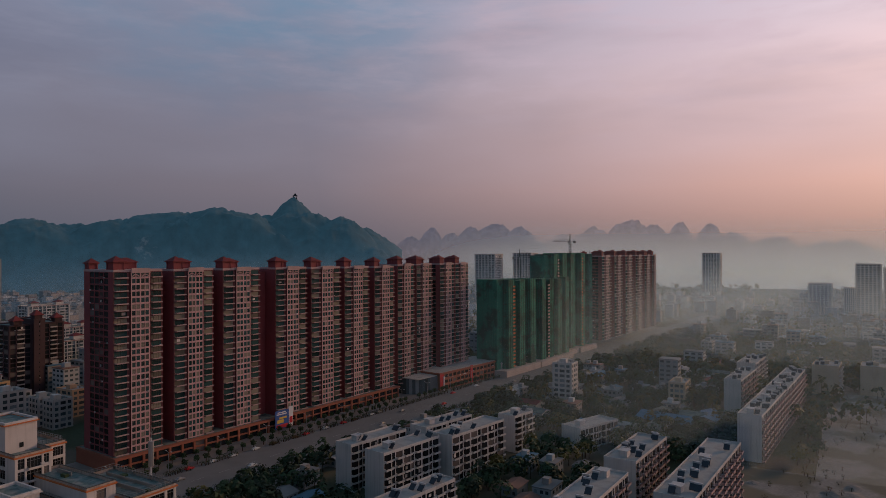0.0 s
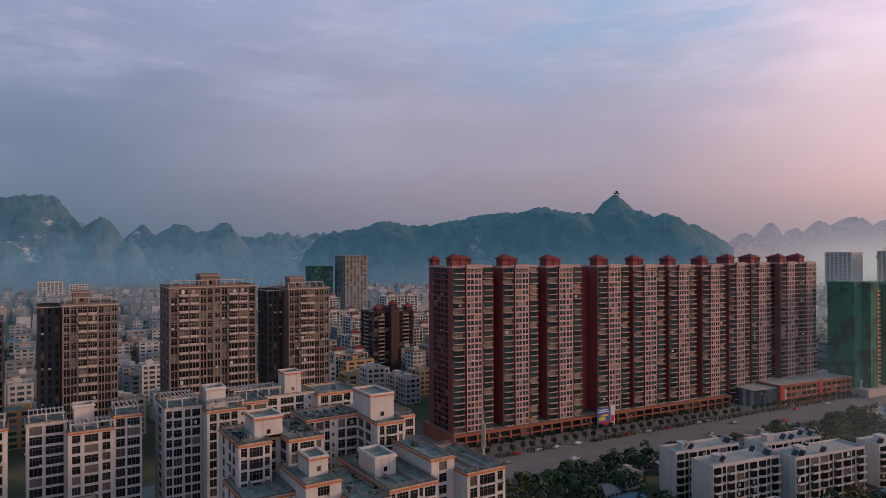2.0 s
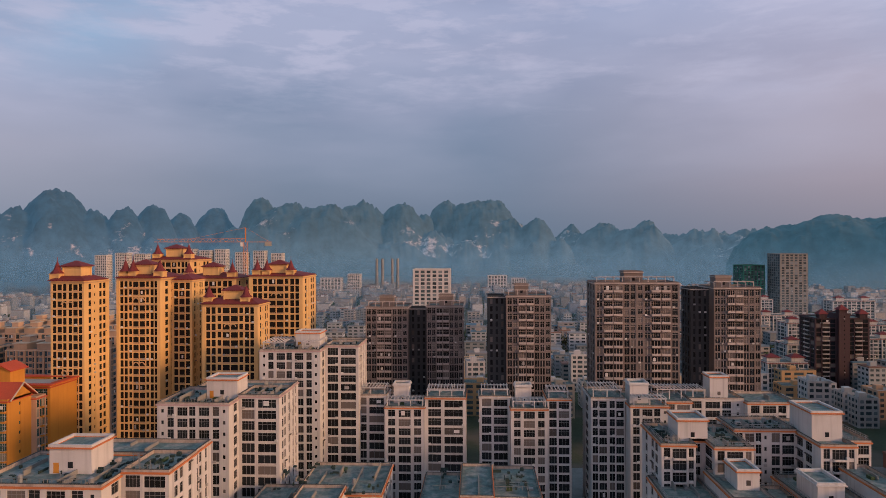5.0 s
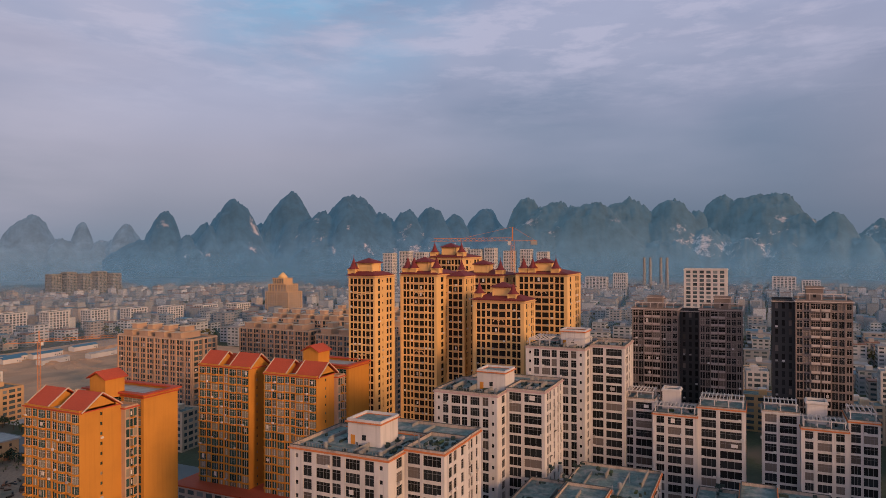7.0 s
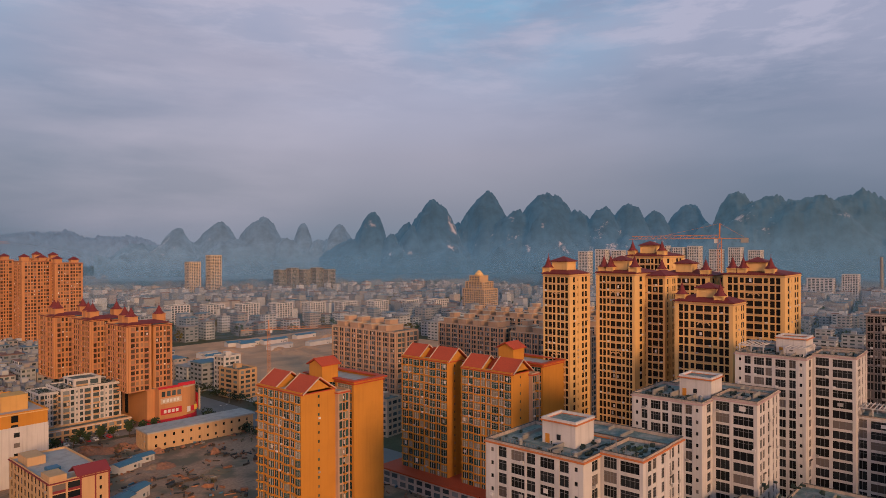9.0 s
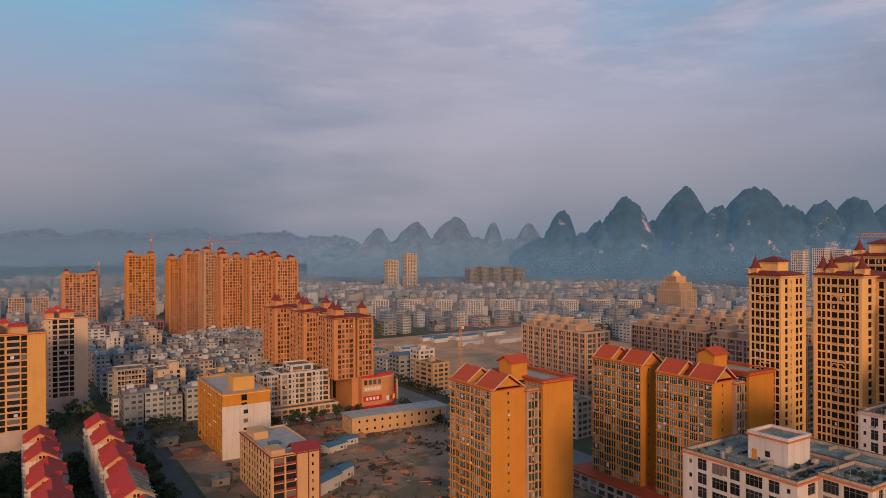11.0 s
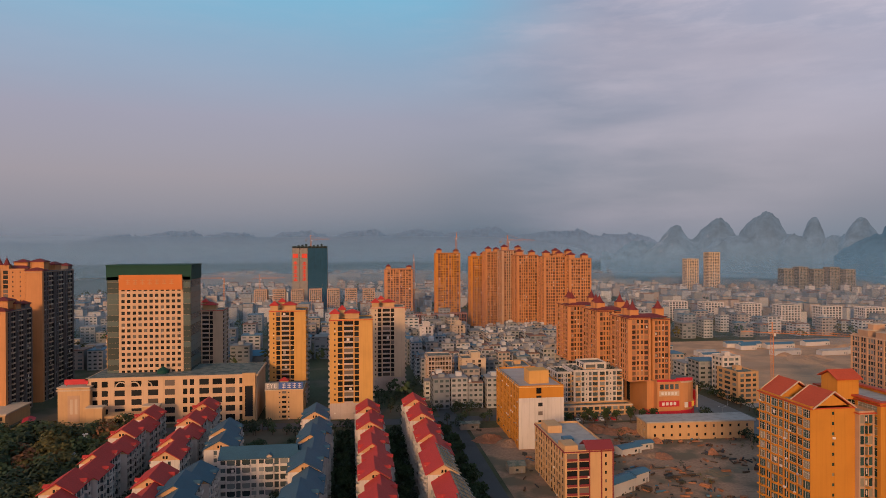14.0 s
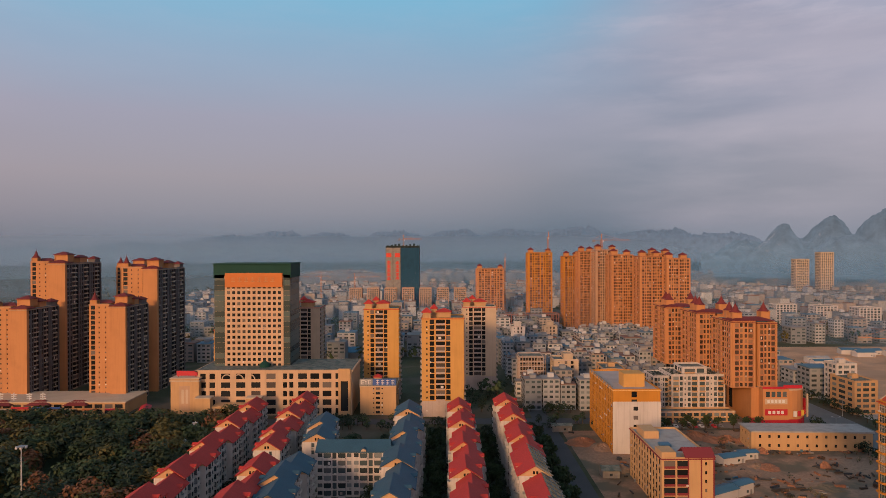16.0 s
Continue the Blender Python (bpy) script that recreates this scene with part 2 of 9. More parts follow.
M["hotel_wall"] = surface("hotel_wall", (0.66, 0.47, 0.31), vary=0.1, stain=0.2, streak=0.2)
M["sign_tan"] = surface("sign_tan", (0.62, 0.20, 0.045), rough=0.6, vary=0.1, stain=0.15)
M["glass"] = glazing("glass", (0.011, 0.013, 0.015), (0.15, 0.13, 0.12), 0.14)
# near-black panes that paint the darkness of the rooms behind unglazed openings
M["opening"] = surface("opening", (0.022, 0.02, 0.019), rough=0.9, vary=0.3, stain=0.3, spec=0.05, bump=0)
M["frame_grey"] = surface("frame_grey", (0.22, 0.22, 0.22), rough=0.5, vary=0.1, stain=0.2)
M["frame_dark"] = surface("frame_dark", (0.07, 0.055, 0.05), rough=0.5, vary=0.1, stain=0.2)
M["rose_wall"] = surface("rose_wall", (0.66, 0.43, 0.42), stain=0.3, streak=0.25)
M["glass_warm"] = glazing("glass_warm", (0.05, 0.034, 0.028), (0.30, 0.18, 0.11), 0.35)
M["glass_blue"] = glazing("glass_blue", (0.035, 0.050, 0.058), (0.20, 0.23, 0.25), 0.25)
M["glass_green"] = glazing("glass_green", (0.02, 0.045, 0.045), (0.24, 0.23, 0.18), 0.3)
M["white_frame"] = surface("white_frame", (0.6, 0.6, 0.6), rough=0.5, vary=0.1, stain=0.2)
M["asphalt"] = surface("asphalt", (0.095, 0.098, 0.105), rough=0.9, vary=0.3, stain=0.4, large=0.08)
M["paving"] = surface("paving", (0.27, 0.235, 0.21), rough=0.9, vary=0.25, stain=0.4, large=0.15)
M["road_paint"] = surface("road_paint", (0.5, 0.5, 0.48), rough=0.8, vary=0.2, stain=0.5)
M["earth"] = surface("earth", (0.68, 0.41, 0.24), rough=0.95, vary=0.35, stain=0.5, fine=1.2, large=0.05, second=(0.50, 0.32, 0.20))
M["rubble"] = surface("rubble", (0.40, 0.34, 0.29), rough=0.95, vary=0.5, stain=0.5, fine=1.8, large=0.2)
M["ground"] = surface("ground", (0.085, 0.095, 0.05), rough=0.95, vary=0.5, stain=0.6, fine=0.6, large=0.03, second=(0.15, 0.12, 0.085))
M["grass"] = surface("grass", (0.05, 0.065, 0.03), rough=0.95, vary=0.4, stain=0.5, fine=0.8, large=0.06)
M["leaf_green"] = surface("leaf_green", (0.055, 0.095, 0.040), rough=0.7, vary=0.5, stain=0.3, fine=1.2, random=0.5, bump=0)
M["leaf_olive"] = surface("leaf_olive", (0.15, 0.135, 0.04), rough=0.7, vary=0.5, stain=0.3, fine=1.2, random=0.5, bump=0)
M["leaf_rust"] = surface("leaf_rust", (0.21, 0.095, 0.042), rough=0.7, vary=0.5, stain=0.3, fine=1.2, random=0.4, bump=0)
M["leaf_small"] = surface("leaf_small", (0.06, 0.105, 0.045), rough=0.7, vary=0.5, stain=0.3, fine=1.2, random=0.4, bump=0)
M["bark"] = surface("bark", (0.10, 0.07, 0.05), rough=0.9)
M["solar"] = surface("solar", (0.55, 0.56, 0.58), rough=0.35, metal=0.3, vary=0.15, stain=0.1)
M["lot"] = surface("lot", (0.34, 0.31, 0.28), rough=0.95, vary=0.5, stain=0.5, fine=0.9, large=0.06, second=(0.18, 0.165, 0.12))
M["site"] = surface("site", (0.42, 0.27, 0.18), rough=0.95, vary=0.5, stain=0.6, fine=0.8, large=0.07, second=(0.17, 0.145, 0.10))
M["roof_moss"] = surface("roof_moss", (0.20, 0.27, 0.25), vary=0.55, stain=0.9, large=0.5, fine=1.3, streak=0.3, second=(0.33, 0.33, 0.30))
M["road_concrete"] = surface("road_concrete", (0.22, 0.22, 0.22), rough=0.9, vary=0.2, stain=0.35, large=0.08)
M["parapet_stained"] = surface("parapet_stained", (0.50, 0.42, 0.36), vary=0.3, stain=0.6, streak=0.7, large=0.5)
M["coping_dark"] = surface("coping_dark", (0.10, 0.105, 0.10), vary=0.4, stain=0.5, large=0.6)
M["leaf_dark"] = surface("leaf_dark", (0.030, 0.052, 0.026), rough=0.7, vary=0.5, stain=0.3, fine=1.2, bump=0)
M["brick_earth"] = surface("brick_earth", (0.40, 0.19, 0.11), rough=0.95, vary=0.5, stain=0.5, fine=0.9, large=0.1)
# dark grey with the shade of the estate towers' long sides painted in
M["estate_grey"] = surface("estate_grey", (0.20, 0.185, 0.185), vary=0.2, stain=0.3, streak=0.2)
M["solar_panel"] = surface("solar_panel", (0.03, 0.035, 0.05), rough=0.3, vary=0.2, stain=0.1, spec=0.5)
M["facade_units"] = glazing("facade_units", (0.30, 0.29, 0.28), (0.62, 0.60, 0.58), 0.5, 0.6, 0.3)

# ---- building kit ----
class Solid:
    """Collects boxes, roofs and drums, and links them as one mesh."""

    def __init__(self):
        self.v, self.f = [], []

    def add(self, verts, faces):
        k = len(self.v)
        self.v += verts
        self.f += [tuple(i + k for i in q) for q in faces]
        return self

    def box(self, x0, x1, y0, y1, z0, z1):
        return self.add([(x0, y0, z0), (x1, y0, z0), (x1, y1, z0), (x0, y1, z0), (x0, y0, z1), (x1, y0, z1), (x1, y1, z1), (x0, y1, z1)],
                        [(3, 2, 1, 0), (4, 5, 6, 7), (0, 1, 5, 4), (1, 2, 6, 5), (2, 3, 7, 6), (3, 0, 4, 7)])

    def pane(self, x0, x1, y0, y1, z0, z1, side):
        """The outer face of a block of glass set in a wall."""
        if side in ("+X", "-X"):
            x = x1 if side == "+X" else x0
            return self.add([(x, y0, z0), (x, y1, z0), (x, y1, z1), (x, y0, z1)], [(0, 1, 2, 3) if side == "+X" else (3, 2, 1, 0)])
        y = y1 if side == "+Y" else y0
        return self.add([(x0, y, z0), (x1, y, z0), (x1, y, z1), (x0, y, z1)], [(0, 1, 2, 3) if side == "-Y" else (3, 2, 1, 0)])

    def arch(self, x, c, z, r, w, t, n=7):
        """A half-round band of radius r, width w and thickness t that stands on a face across x."""
        v, f = [], []
        for k in range(n + 1):
            a = math.pi * k / n
            for q in (r, r + w):
                for d in (0.0, t):
                    v.append((x + d, c + q * math.cos(a), z + q * math.sin(a)))
        for k in range(n):
            i, j = 4 * k, 4 * k + 4
            f += [(i, i + 1, j + 1, j), (i + 1, i + 3, j + 3, j + 1), (i + 3, i + 2, j + 2, j + 3), (i + 2, i, j, j + 2)]
        return self.add(v, f + [(0, 2, 3, 1), (4 * n, 4 * n + 1, 4 * n + 3, 4 * n + 2)])

    def gable(self, x0, x1, y0, y1, z, h, along="y", t=0.25):
        """A gabled roof of two thick slopes."""
        if along == "y":
            c = (x0 + x1) / 2
            p = [(x0, z), (c, z + h), (x1, z), (x1, z - t), (c, z + h - t * 1.4), (x0, z - t)]
            a, b = [(q[0], y0, q[1]) for q in p], [(q[0], y1, q[1]) for q in p]
        else:
            c = (y0 + y1) / 2
            p = [(y0, z), (c, z + h), (y1, z), (y1, z - t), (c, z + h - t * 1.4), (y0, z - t)]
            a, b = [(x0, q[0], q[1]) for q in p], [(x1, q[0], q[1]) for q in p]
        sides = [(i, (i + 1) % 6, 6 + (i + 1) % 6, 6 + i) for i in range(6)]
        return self.add(a + b, sides + [(0, 1, 4, 5), (1, 2, 3, 4), (11, 10, 7, 6), (10, 9, 8, 7)])

    def gable_wall(self, x0, x1, y0, y1, z, h, along="y"):
        """The solid wedge below a gabled roof."""
        if along == "y":
            c = (x0 + x1) / 2
            v = [(x0, y0, z), (x1, y0, z), (c, y0, z + h), (x0, y1, z), (x1, y1, z), (c, y1, z + h)]
        else:
            c = (y0 + y1) / 2
            v = [(x0, y0, z), (x0, y1, z), (x0, c, z + h), (x1, y0, z), (x1, y1, z), (x1, c, z + h)]
        return self.add(v, [(0, 1, 2), (5, 4, 3), (0, 3, 4, 1), (1, 4, 5, 2), (2, 5, 3, 0)])

    def hip(self, x0, x1, y0, y1, z, h, t=0.3):
        """A hipped roof on a thin eave slab; a square plan gives a pyramid."""
        self.box(x0, x1, y0, y1, z - t, z)
        dx, dy = x1 - x0, y1 - y0
        m = min(dx, dy) / 2
        cx, cy = (x0 + x1) / 2, (y0 + y1) / 2
        if dx >= dy:
            r = [(x0 + m - 0.01, cy, z + h), (x1 - m + 0.01, cy, z + h)]
            f = [(0, 1, 5, 4), (2, 3, 4, 5), (1, 2, 5), (3, 0, 4)]
        else:
            r = [(cx, y0 + m - 0.01, z + h), (cx, y1 - m + 0.01, z + h)]
            f = [(1, 2, 5, 4), (3, 0, 4, 5), (0, 1, 4), (2, 3, 5)]
        return self.add([(x0, y0, z), (x1, y0, z), (x1, y1, z), (x0, y1, z)] + r, f)

    def drum(self, cx, cy, r, z0, z1, n=10, top=None):
        top = r if top is None else max(top, 0.01)
        a = [2 * math.pi * i / n for i in range(n)]
        v = [(cx + r * math.cos(q), cy + r * math.sin(q), z0) for q in a] + [(cx + top * math.cos(q), cy + top * math.sin(q), z1) for q in a]
        return self.add(v, [(i, (i + 1) % n, n + (i + 1) % n, n + i) for i in range(n)] + [tuple(range(n, 2 * n)), tuple(range(n - 1, -1, -1))])

    def bar(self, p, q, w=0.15):
        """A square bar from p to q."""
        p, q = Vector(p), Vector(q)
        d = (q - p).normalized()
        a = d.cross(Vector((0, 0, 1)) if abs(d.z) < 0.95 else Vector((1, 0, 0))).normalized() * w / 2
        b = d.cross(a).normalized() * w / 2
        v = [tuple(e + s * a + r * b) for e in (p, q) for s, r in ((-1, -1), (1, -1), (1, 1), (-1, 1))]
        return self.add(v, [(3, 2, 1, 0), (4, 5, 6, 7), (0, 1, 5, 4), (1, 2, 6, 5), (2, 3, 7, 6), (3, 0, 4, 7)])

    def data(self, name, *mats):
        me = bpy.data.meshes.new(name)
        me.from_pydata(self.v, [], self.f)
        for m in mats:
            me.materials.append(M[m])
        return me

    def part(self, name, mat, parent, label=""):
        if not self.v:
            return None
        ob = new(name, self.data(name, mat))
        ob.parent = parent
        return tagged(ob, label=label)


def thing(name, x, y, z=0.0, yaw=0.0, label="", category="building", group="", kind=""):
    ob = new(name)
    ob.empty_display_size = 0.5
    ob.matrix_world = pose(x, y, z, 0, 0, yaw)
    return tagged(ob, label, category, group, kind)


def structure(name, solid, mat, label=""):
    ob = new(name, solid.data(name, mat))
    return tagged(ob, label, kind="structure")


dice = random.Random(31)
CLUTTER = {}
SIDES = {"+X": 0.0, "+Y": 90.0, "-X": 180.0, "-Y": 270.0}
WINDOWS = {}


def window_data(w, h, glass, frame_mat, cols=2):
    """A window seen from its outside along +X: pale frame, mullion and glass."""
    key = (round(w, 2), round(h, 2), glass, frame_mat, cols)
    if key not in WINDOWS:
        t, m_ = 0.07, 0.03
        ys = [-w / 2, -w / 2 + t]
        for i in range(1, cols):
            c = -w / 2 + w * i / cols
            ys += [c - m_, c + m_]
        ys += [w / 2 - t, w / 2]
        zs = [0, t, h - t, h] if h < 1.3 else [0, t, h * 0.68, h * 0.68 + 0.06, h - t, h]
        v = [(0.06, y, z) for z in zs for y in ys]
        f, slot = [], []
        ny = len(ys)
        for j in range(len(zs) - 1):
            for i in range(ny - 1):
                q = (j * ny + i, j * ny + i + 1, (j + 1) * ny + i + 1, (j + 1) * ny + i)
                if i % 2 == 1 and j % 2 == 1:
                    k = len(v)
                    v += [(0.0, v[p][1], v[p][2]) for p in q]
                    f.append((k, k + 1, k + 2, k + 3))
                    slot.append(0)
                    for e in range(4):
                        f.append((q[e], q[(e + 1) % 4], k + (e + 1) % 4, k + e))
                        slot.append(1)
                else:
                    f.append(q)
                    slot.append(1)
        me = bpy.data.meshes.new("window")
        me.from_pydata(v, [], f)
        me.materials.append(M[glass])
        me.materials.append(M[frame_mat])
        me.polygons.foreach_set("material_index", slot)
        WINDOWS[key] = me
    return WINDOWS[key]


BALCONIES = {}


def balcony_data(w, out, h, mat):
    """One balcony: slab and parapet, hollow above, seen along +X."""
    key = (round(w, 2), round(out, 2), round(h, 2), mat)
    if key not in BALCONIES:
        a, t, b = w / 2, 0.12, 0.16
        s = Solid()
        s.add([(0, -a, 0), (out, -a, 0), (out, a, 0), (0, a, 0), (0, -a, h), (out, -a, h), (out, a, h), (0, a, h),
               (0, -a + t, h), (out - t, -a + t, h), (out - t, a - t, h), (0, a - t, h), (0, -a + t, b), (out - t, -a + t, b), (out - t, a - t, b), (0, a - t, b)],
              [(3, 2, 1, 0), (0, 1, 5, 4), (1, 2, 6, 5), (2, 3, 7, 6), (4, 5, 9, 8), (5, 6, 10, 9), (6, 7, 11, 10), (8, 9, 13, 12), (9, 10, 14, 13), (10, 11, 15, 14), (12, 13, 14, 15), (0, 4, 8, 12), (3, 15, 11, 7), (0, 12, 15, 3)])
        BALCONIES[key] = s.data("balcony", mat)
    return BALCONIES[key]


def place_side(rect, side, s0, s1, n0, n1):
    """Plan box of a stretch s0..s1 along a face of rect, n0..n1 outwards from it."""
    x0, x1, y0, y1 = rect
    if side == "+X":
        return x1 + n0, x1 + n1, s0, s1
    if side == "-X":
        return x0 - n1, x0 - n0, s0, s1
    if side == "+Y":
        return s0, s1, y1 + n0, y1 + n1
    return s0, s1, y0 - n1, y0 - n0


def facade(ob, wall, rect, side, z0, floors, fh, bays, glass="glass", trim="rose_trim", each=False, sill=0.9, head=0.45, out=1.1, frame_mat="white_frame", parapet=0.95, cool=0.0, top_each=99, busy=0.22, bars=False):
    """Clothes one face of a block. bays: (width, kind): p pier, w window, s small window, b balcony, l loggia, g tall glazing.
    The block's core stands 0.3 behind the face."""
    x0, x1, y0, y1 = rect
    # the end faces butt between the long faces
    lo, hi = (y0, y1) if side in ("+X", "-X") else (x0 + 0.3, x1 - 0.3)
    total = sum(b[0] for b in bays)
    s = lo
    zt = z0 + floors * fh
    strip, stack, mull = Solid(), Solid(), Solid()
    cages, awns = CLUTTER.setdefault(ob.name, (Solid(), Solid())) if busy else (None, None)
    for width, kind in bays:
        e = s + width * (hi - lo) / total
        if kind in "pq":
            wall.box(*place_side(rect, side, s, e, -0.3, 0.6 if kind == "q" else 0), z0, zt)
        else:
            a, b = s, e
            sl, hd = sill, head
            if kind == "s":
                c, half = (s + e) / 2, min(0.4, (e - s) * 0.35)
                wall.box(*place_side(rect, side, s, c - half, -0.3, 0), z0, zt)
                wall.box(*place_side(rect, side, c + half, e, -0.3, 0), z0, zt)
                a, b = c - half, c + half
                sl, hd = 1.1, 0.9
            if kind in "bl":
                sl, hd = 0.12, 0.4
            if kind == "g":
                sl, hd = 0.35, 0.25
            plain = floors - min(top_each, floors) if each else floors
            if (each or bars) and kind in "wgbl" and b - a > 1.2 and plain:
                for c in ((a + b) / 2,) if b - a < 2.2 else (a + (b - a) / 3, b - (b - a) / 3):
                    mull.box(*place_side(rect, side, c - 0.05, c + 0.05, -0.2, -0.13), z0, z0 + plain * fh)
            for i in range(floors):
                z = z0 + i * fh
                one = each and i >= floors - top_each
                wall.box(*place_side(rect, side, a, b, -0.3, -0.04), z, z + sl)
                wall.box(*place_side(rect, side, a, b, -0.3, -0.04), z + fh - hd, z + fh)
                if kind in "bl" and one:
                    n1 = out if kind == "b" else 0.14
                    o = new("balcony", balcony_data(b - a - 0.16, n1 + 0.02, parapet, trim))
                    bx = place_side(rect, side, (a + b) / 2, (a + b) / 2, -0.02, -0.02)
                    o.matrix_basis = pose((bx[0] + bx[1]) / 2, (bx[2] + bx[3]) / 2, z, 0, 0, SIDES[side])
                    o.parent = ob
                elif kind in "bl":
                    n1 = out if kind == "b" else 0.12
                    stack.box(*place_side(rect, side, a + 0.08, b - 0.08, -0.02, n1), z, z + 0.16)
                    stack.box(*place_side(rect, side, a + 0.08, b - 0.08, n1 - 0.12, n1), z + 0.16, z + parapet)
                    if kind == "b":
                        stack.box(*place_side(rect, side, a + 0.08, a + 0.22, -0.02, n1 - 0.12), z + 0.16, z + parapet)
                        stack.box(*place_side(rect, side, b - 0.22, b - 0.08, -0.02, n1 - 0.12), z + 0.16, z + parapet)
                if busy and kind not in "pq" and dice.random() < busy:
                    # an air conditioner, a window cage or a small awning
                    k = dice.random()
                    if k < 0.5:
                        c = b - 0.5 if dice.random() < 0.5 else a + 0.5
                        cages.box(*place_side(rect, side, c - 0.4, c + 0.4, 0.01, 0.36), z + 0.08, z + 0.66)
                    elif k < 0.8 and kind in "ws":
                        awns.box(*place_side(rect, side, a + 0.05, b - 0.05, 0.01, 0.5), z + fh - hd - 0.1, z + fh - hd + 0.02)
                    elif kind in "bl":
                        c = a + (b - a) * dice.uniform(0.15, 0.6)
                        cages.box(*place_side(rect, side, c, c + (b - a) * 0.3, -0.03, 0.1), z + 0.95, z + fh - hd - dice.uniform(0.1, 0.7))
                if one:
                    me = window_data(b - a, fh - sl - hd, glass, frame_mat, 1 if b - a < 1.1 else (2 if b - a < 2.6 else 4))
                    w = new("window", me)
                    bx = place_side(rect, side, (a + b) / 2, (a + b) / 2, -0.2, -0.2)
                    w.matrix_basis = pose((bx[0] + bx[1]) / 2, (bx[2] + bx[3]) / 2, z + sl, 0, 0, SIDES[side])
                    w.parent = ob
                    if cool and random.random() < cool:
                        c = new("air_conditioner", AC_DATA)
                        bx = place_side(rect, side, b + 0.1, b + 0.1, 0.0, 0.0)
                        c.matrix_basis = pose((bx[0] + bx[1]) / 2, (bx[2] + bx[3]) / 2, z + 0.25, 0, 0, SIDES[side])
                        c.parent = ob
                else:
                    strip.pane(*place_side(rect, side, a, b, -0.3, -0.2), z + sl, z + fh - hd, side)
        s = e
    for o in (strip.part("window_glass", glass, ob), stack.part("balcony_work", trim, ob), mull.part("mullion", frame_mat, ob)):
        if o:
            tagged(o, kind="stuff")


def core(wall, rect, z0, z1, inset=0.3):
    x0, x1, y0, y1 = rect
    wall.box(x0 + inset, x1 - inset, y0 + inset, y1 - inset, z0, z1)
    return wall


def corners(wall, rect, z0, z1, t=0.3):
    """Corner posts that close the ends of the clothed faces."""
    x0, x1, y0, y1 = rect
    for x in (x0, x1 - t):
        for y in (y0, y1 - t):
            wall.box(x + 0.005, x + t - 0.005, y + 0.005, y + t - 0.005, z0, z1 - 0.005)


def flat_roof(ob, rect, z, mat="roof_slab", edge="white_paint", cap="orange_trim", h=0.9, over=0.35):
    """A flat roof: slab, parapet all round, and a projecting painted cornice."""
    x0, x1, y0, y1 = rect
    slab, par, cor = Solid(), Solid(), Solid()
    slab.box(x0 + 0.2, x1 - 0.2, y0 + 0.2, y1 - 0.2, z, z + 0.12)
    for a in ((x0, x1, y0, y0 + 0.2), (x0, x1, y1 - 0.2, y1), (x0, x0 + 0.2, y0 + 0.2, y1 - 0.2), (x1 - 0.2, x1, y0 + 0.2, y1 - 0.2)):
        par.box(*a, z, z + h)
    if cap:
        o = over
        for a in ((x0 - o, x1 + o, y0 - o, y0 - 0.003), (x0 - o, x1 + o, y1 + 0.003, y1 + o), (x0 - o, x0 - 0.003, y0 - 0.003, y1 + 0.003), (x1 + 0.003, x1 + o, y0 - 0.003, y1 + 0.003)):
            cor.box(*a, z + 0.05, z + 0.4)
    slab.part("roof_slab", mat, ob)
    par.part("parapet", edge, ob)
    if cap:
        cor.part("cornice", cap, ob)


ac = Solid().box(0.0, 0.38, -0.42, 0.42, 0.0, 0.62).drum(0.0, 0.0, 0.01, 0, 0.01, 3)
ac.box(0.38, 0.40, -0.3, 0.2, 0.08, 0.54).box(0.0, 0.36, -0.40, -0.36, -0.12, 0.0).box(0.0, 0.36, 0.36, 0.40, -0.12, 0.0)
AC_DATA = ac.data("air_conditioner", "white_frame")

# ---- ground, roads, hills ----
def sheet(x0, x1, y0, y1, z0, z1):
    return Solid().box(x0, x1, y0, y1, z0, z1)


g = Solid()
N = 96
g.add([(4700 * math.cos(2 * math.pi * i / N), 4700 * math.sin(2 * math.pi * i / N), 0) for i in range(N)], [tuple(range(N))])
structure("ground", g, "ground", "dark grassy and bare town ground")

AVENUE = pose(-272.5, 180.0, 0, 0, 0, -4.5)


def avenue_piece(name, x0, x1, y0, y1, z0, z1, mat, label):
    ob = structure(name, Solid().box(x0, x1, y0, y1, z0, z1), mat, label)
    ob.matrix_world = AVENUE
    return ob


avenue_piece("pavement_avenue", -34, 17.0, -120, 700, -0.2, 0.16, "paving", "tan paved forecourt and footway")
avenue_piece("road_avenue", 17.0, 49, -120, 900, -0.2, 0.06, "road_concrete", "grey concrete avenue")
avenue_piece("pavement_verge", 49, 52, -120, 700, -0.2, 0.18, "paving", "narrow kerbed footway")
avenue_piece("road_service", 60, 66, -120, 300, -0.2, 0.05, "concrete", "pale concrete service lane")
lines = Solid()
for k in range(58):
    lines.box(33.0, 33.2, -100 + k * 14, -94 + k * 14, 0.06, 0.068)
lane = structure("road_marking", lines, "road_paint", "broken white lane lines")
lane.matrix_world = AVENUE

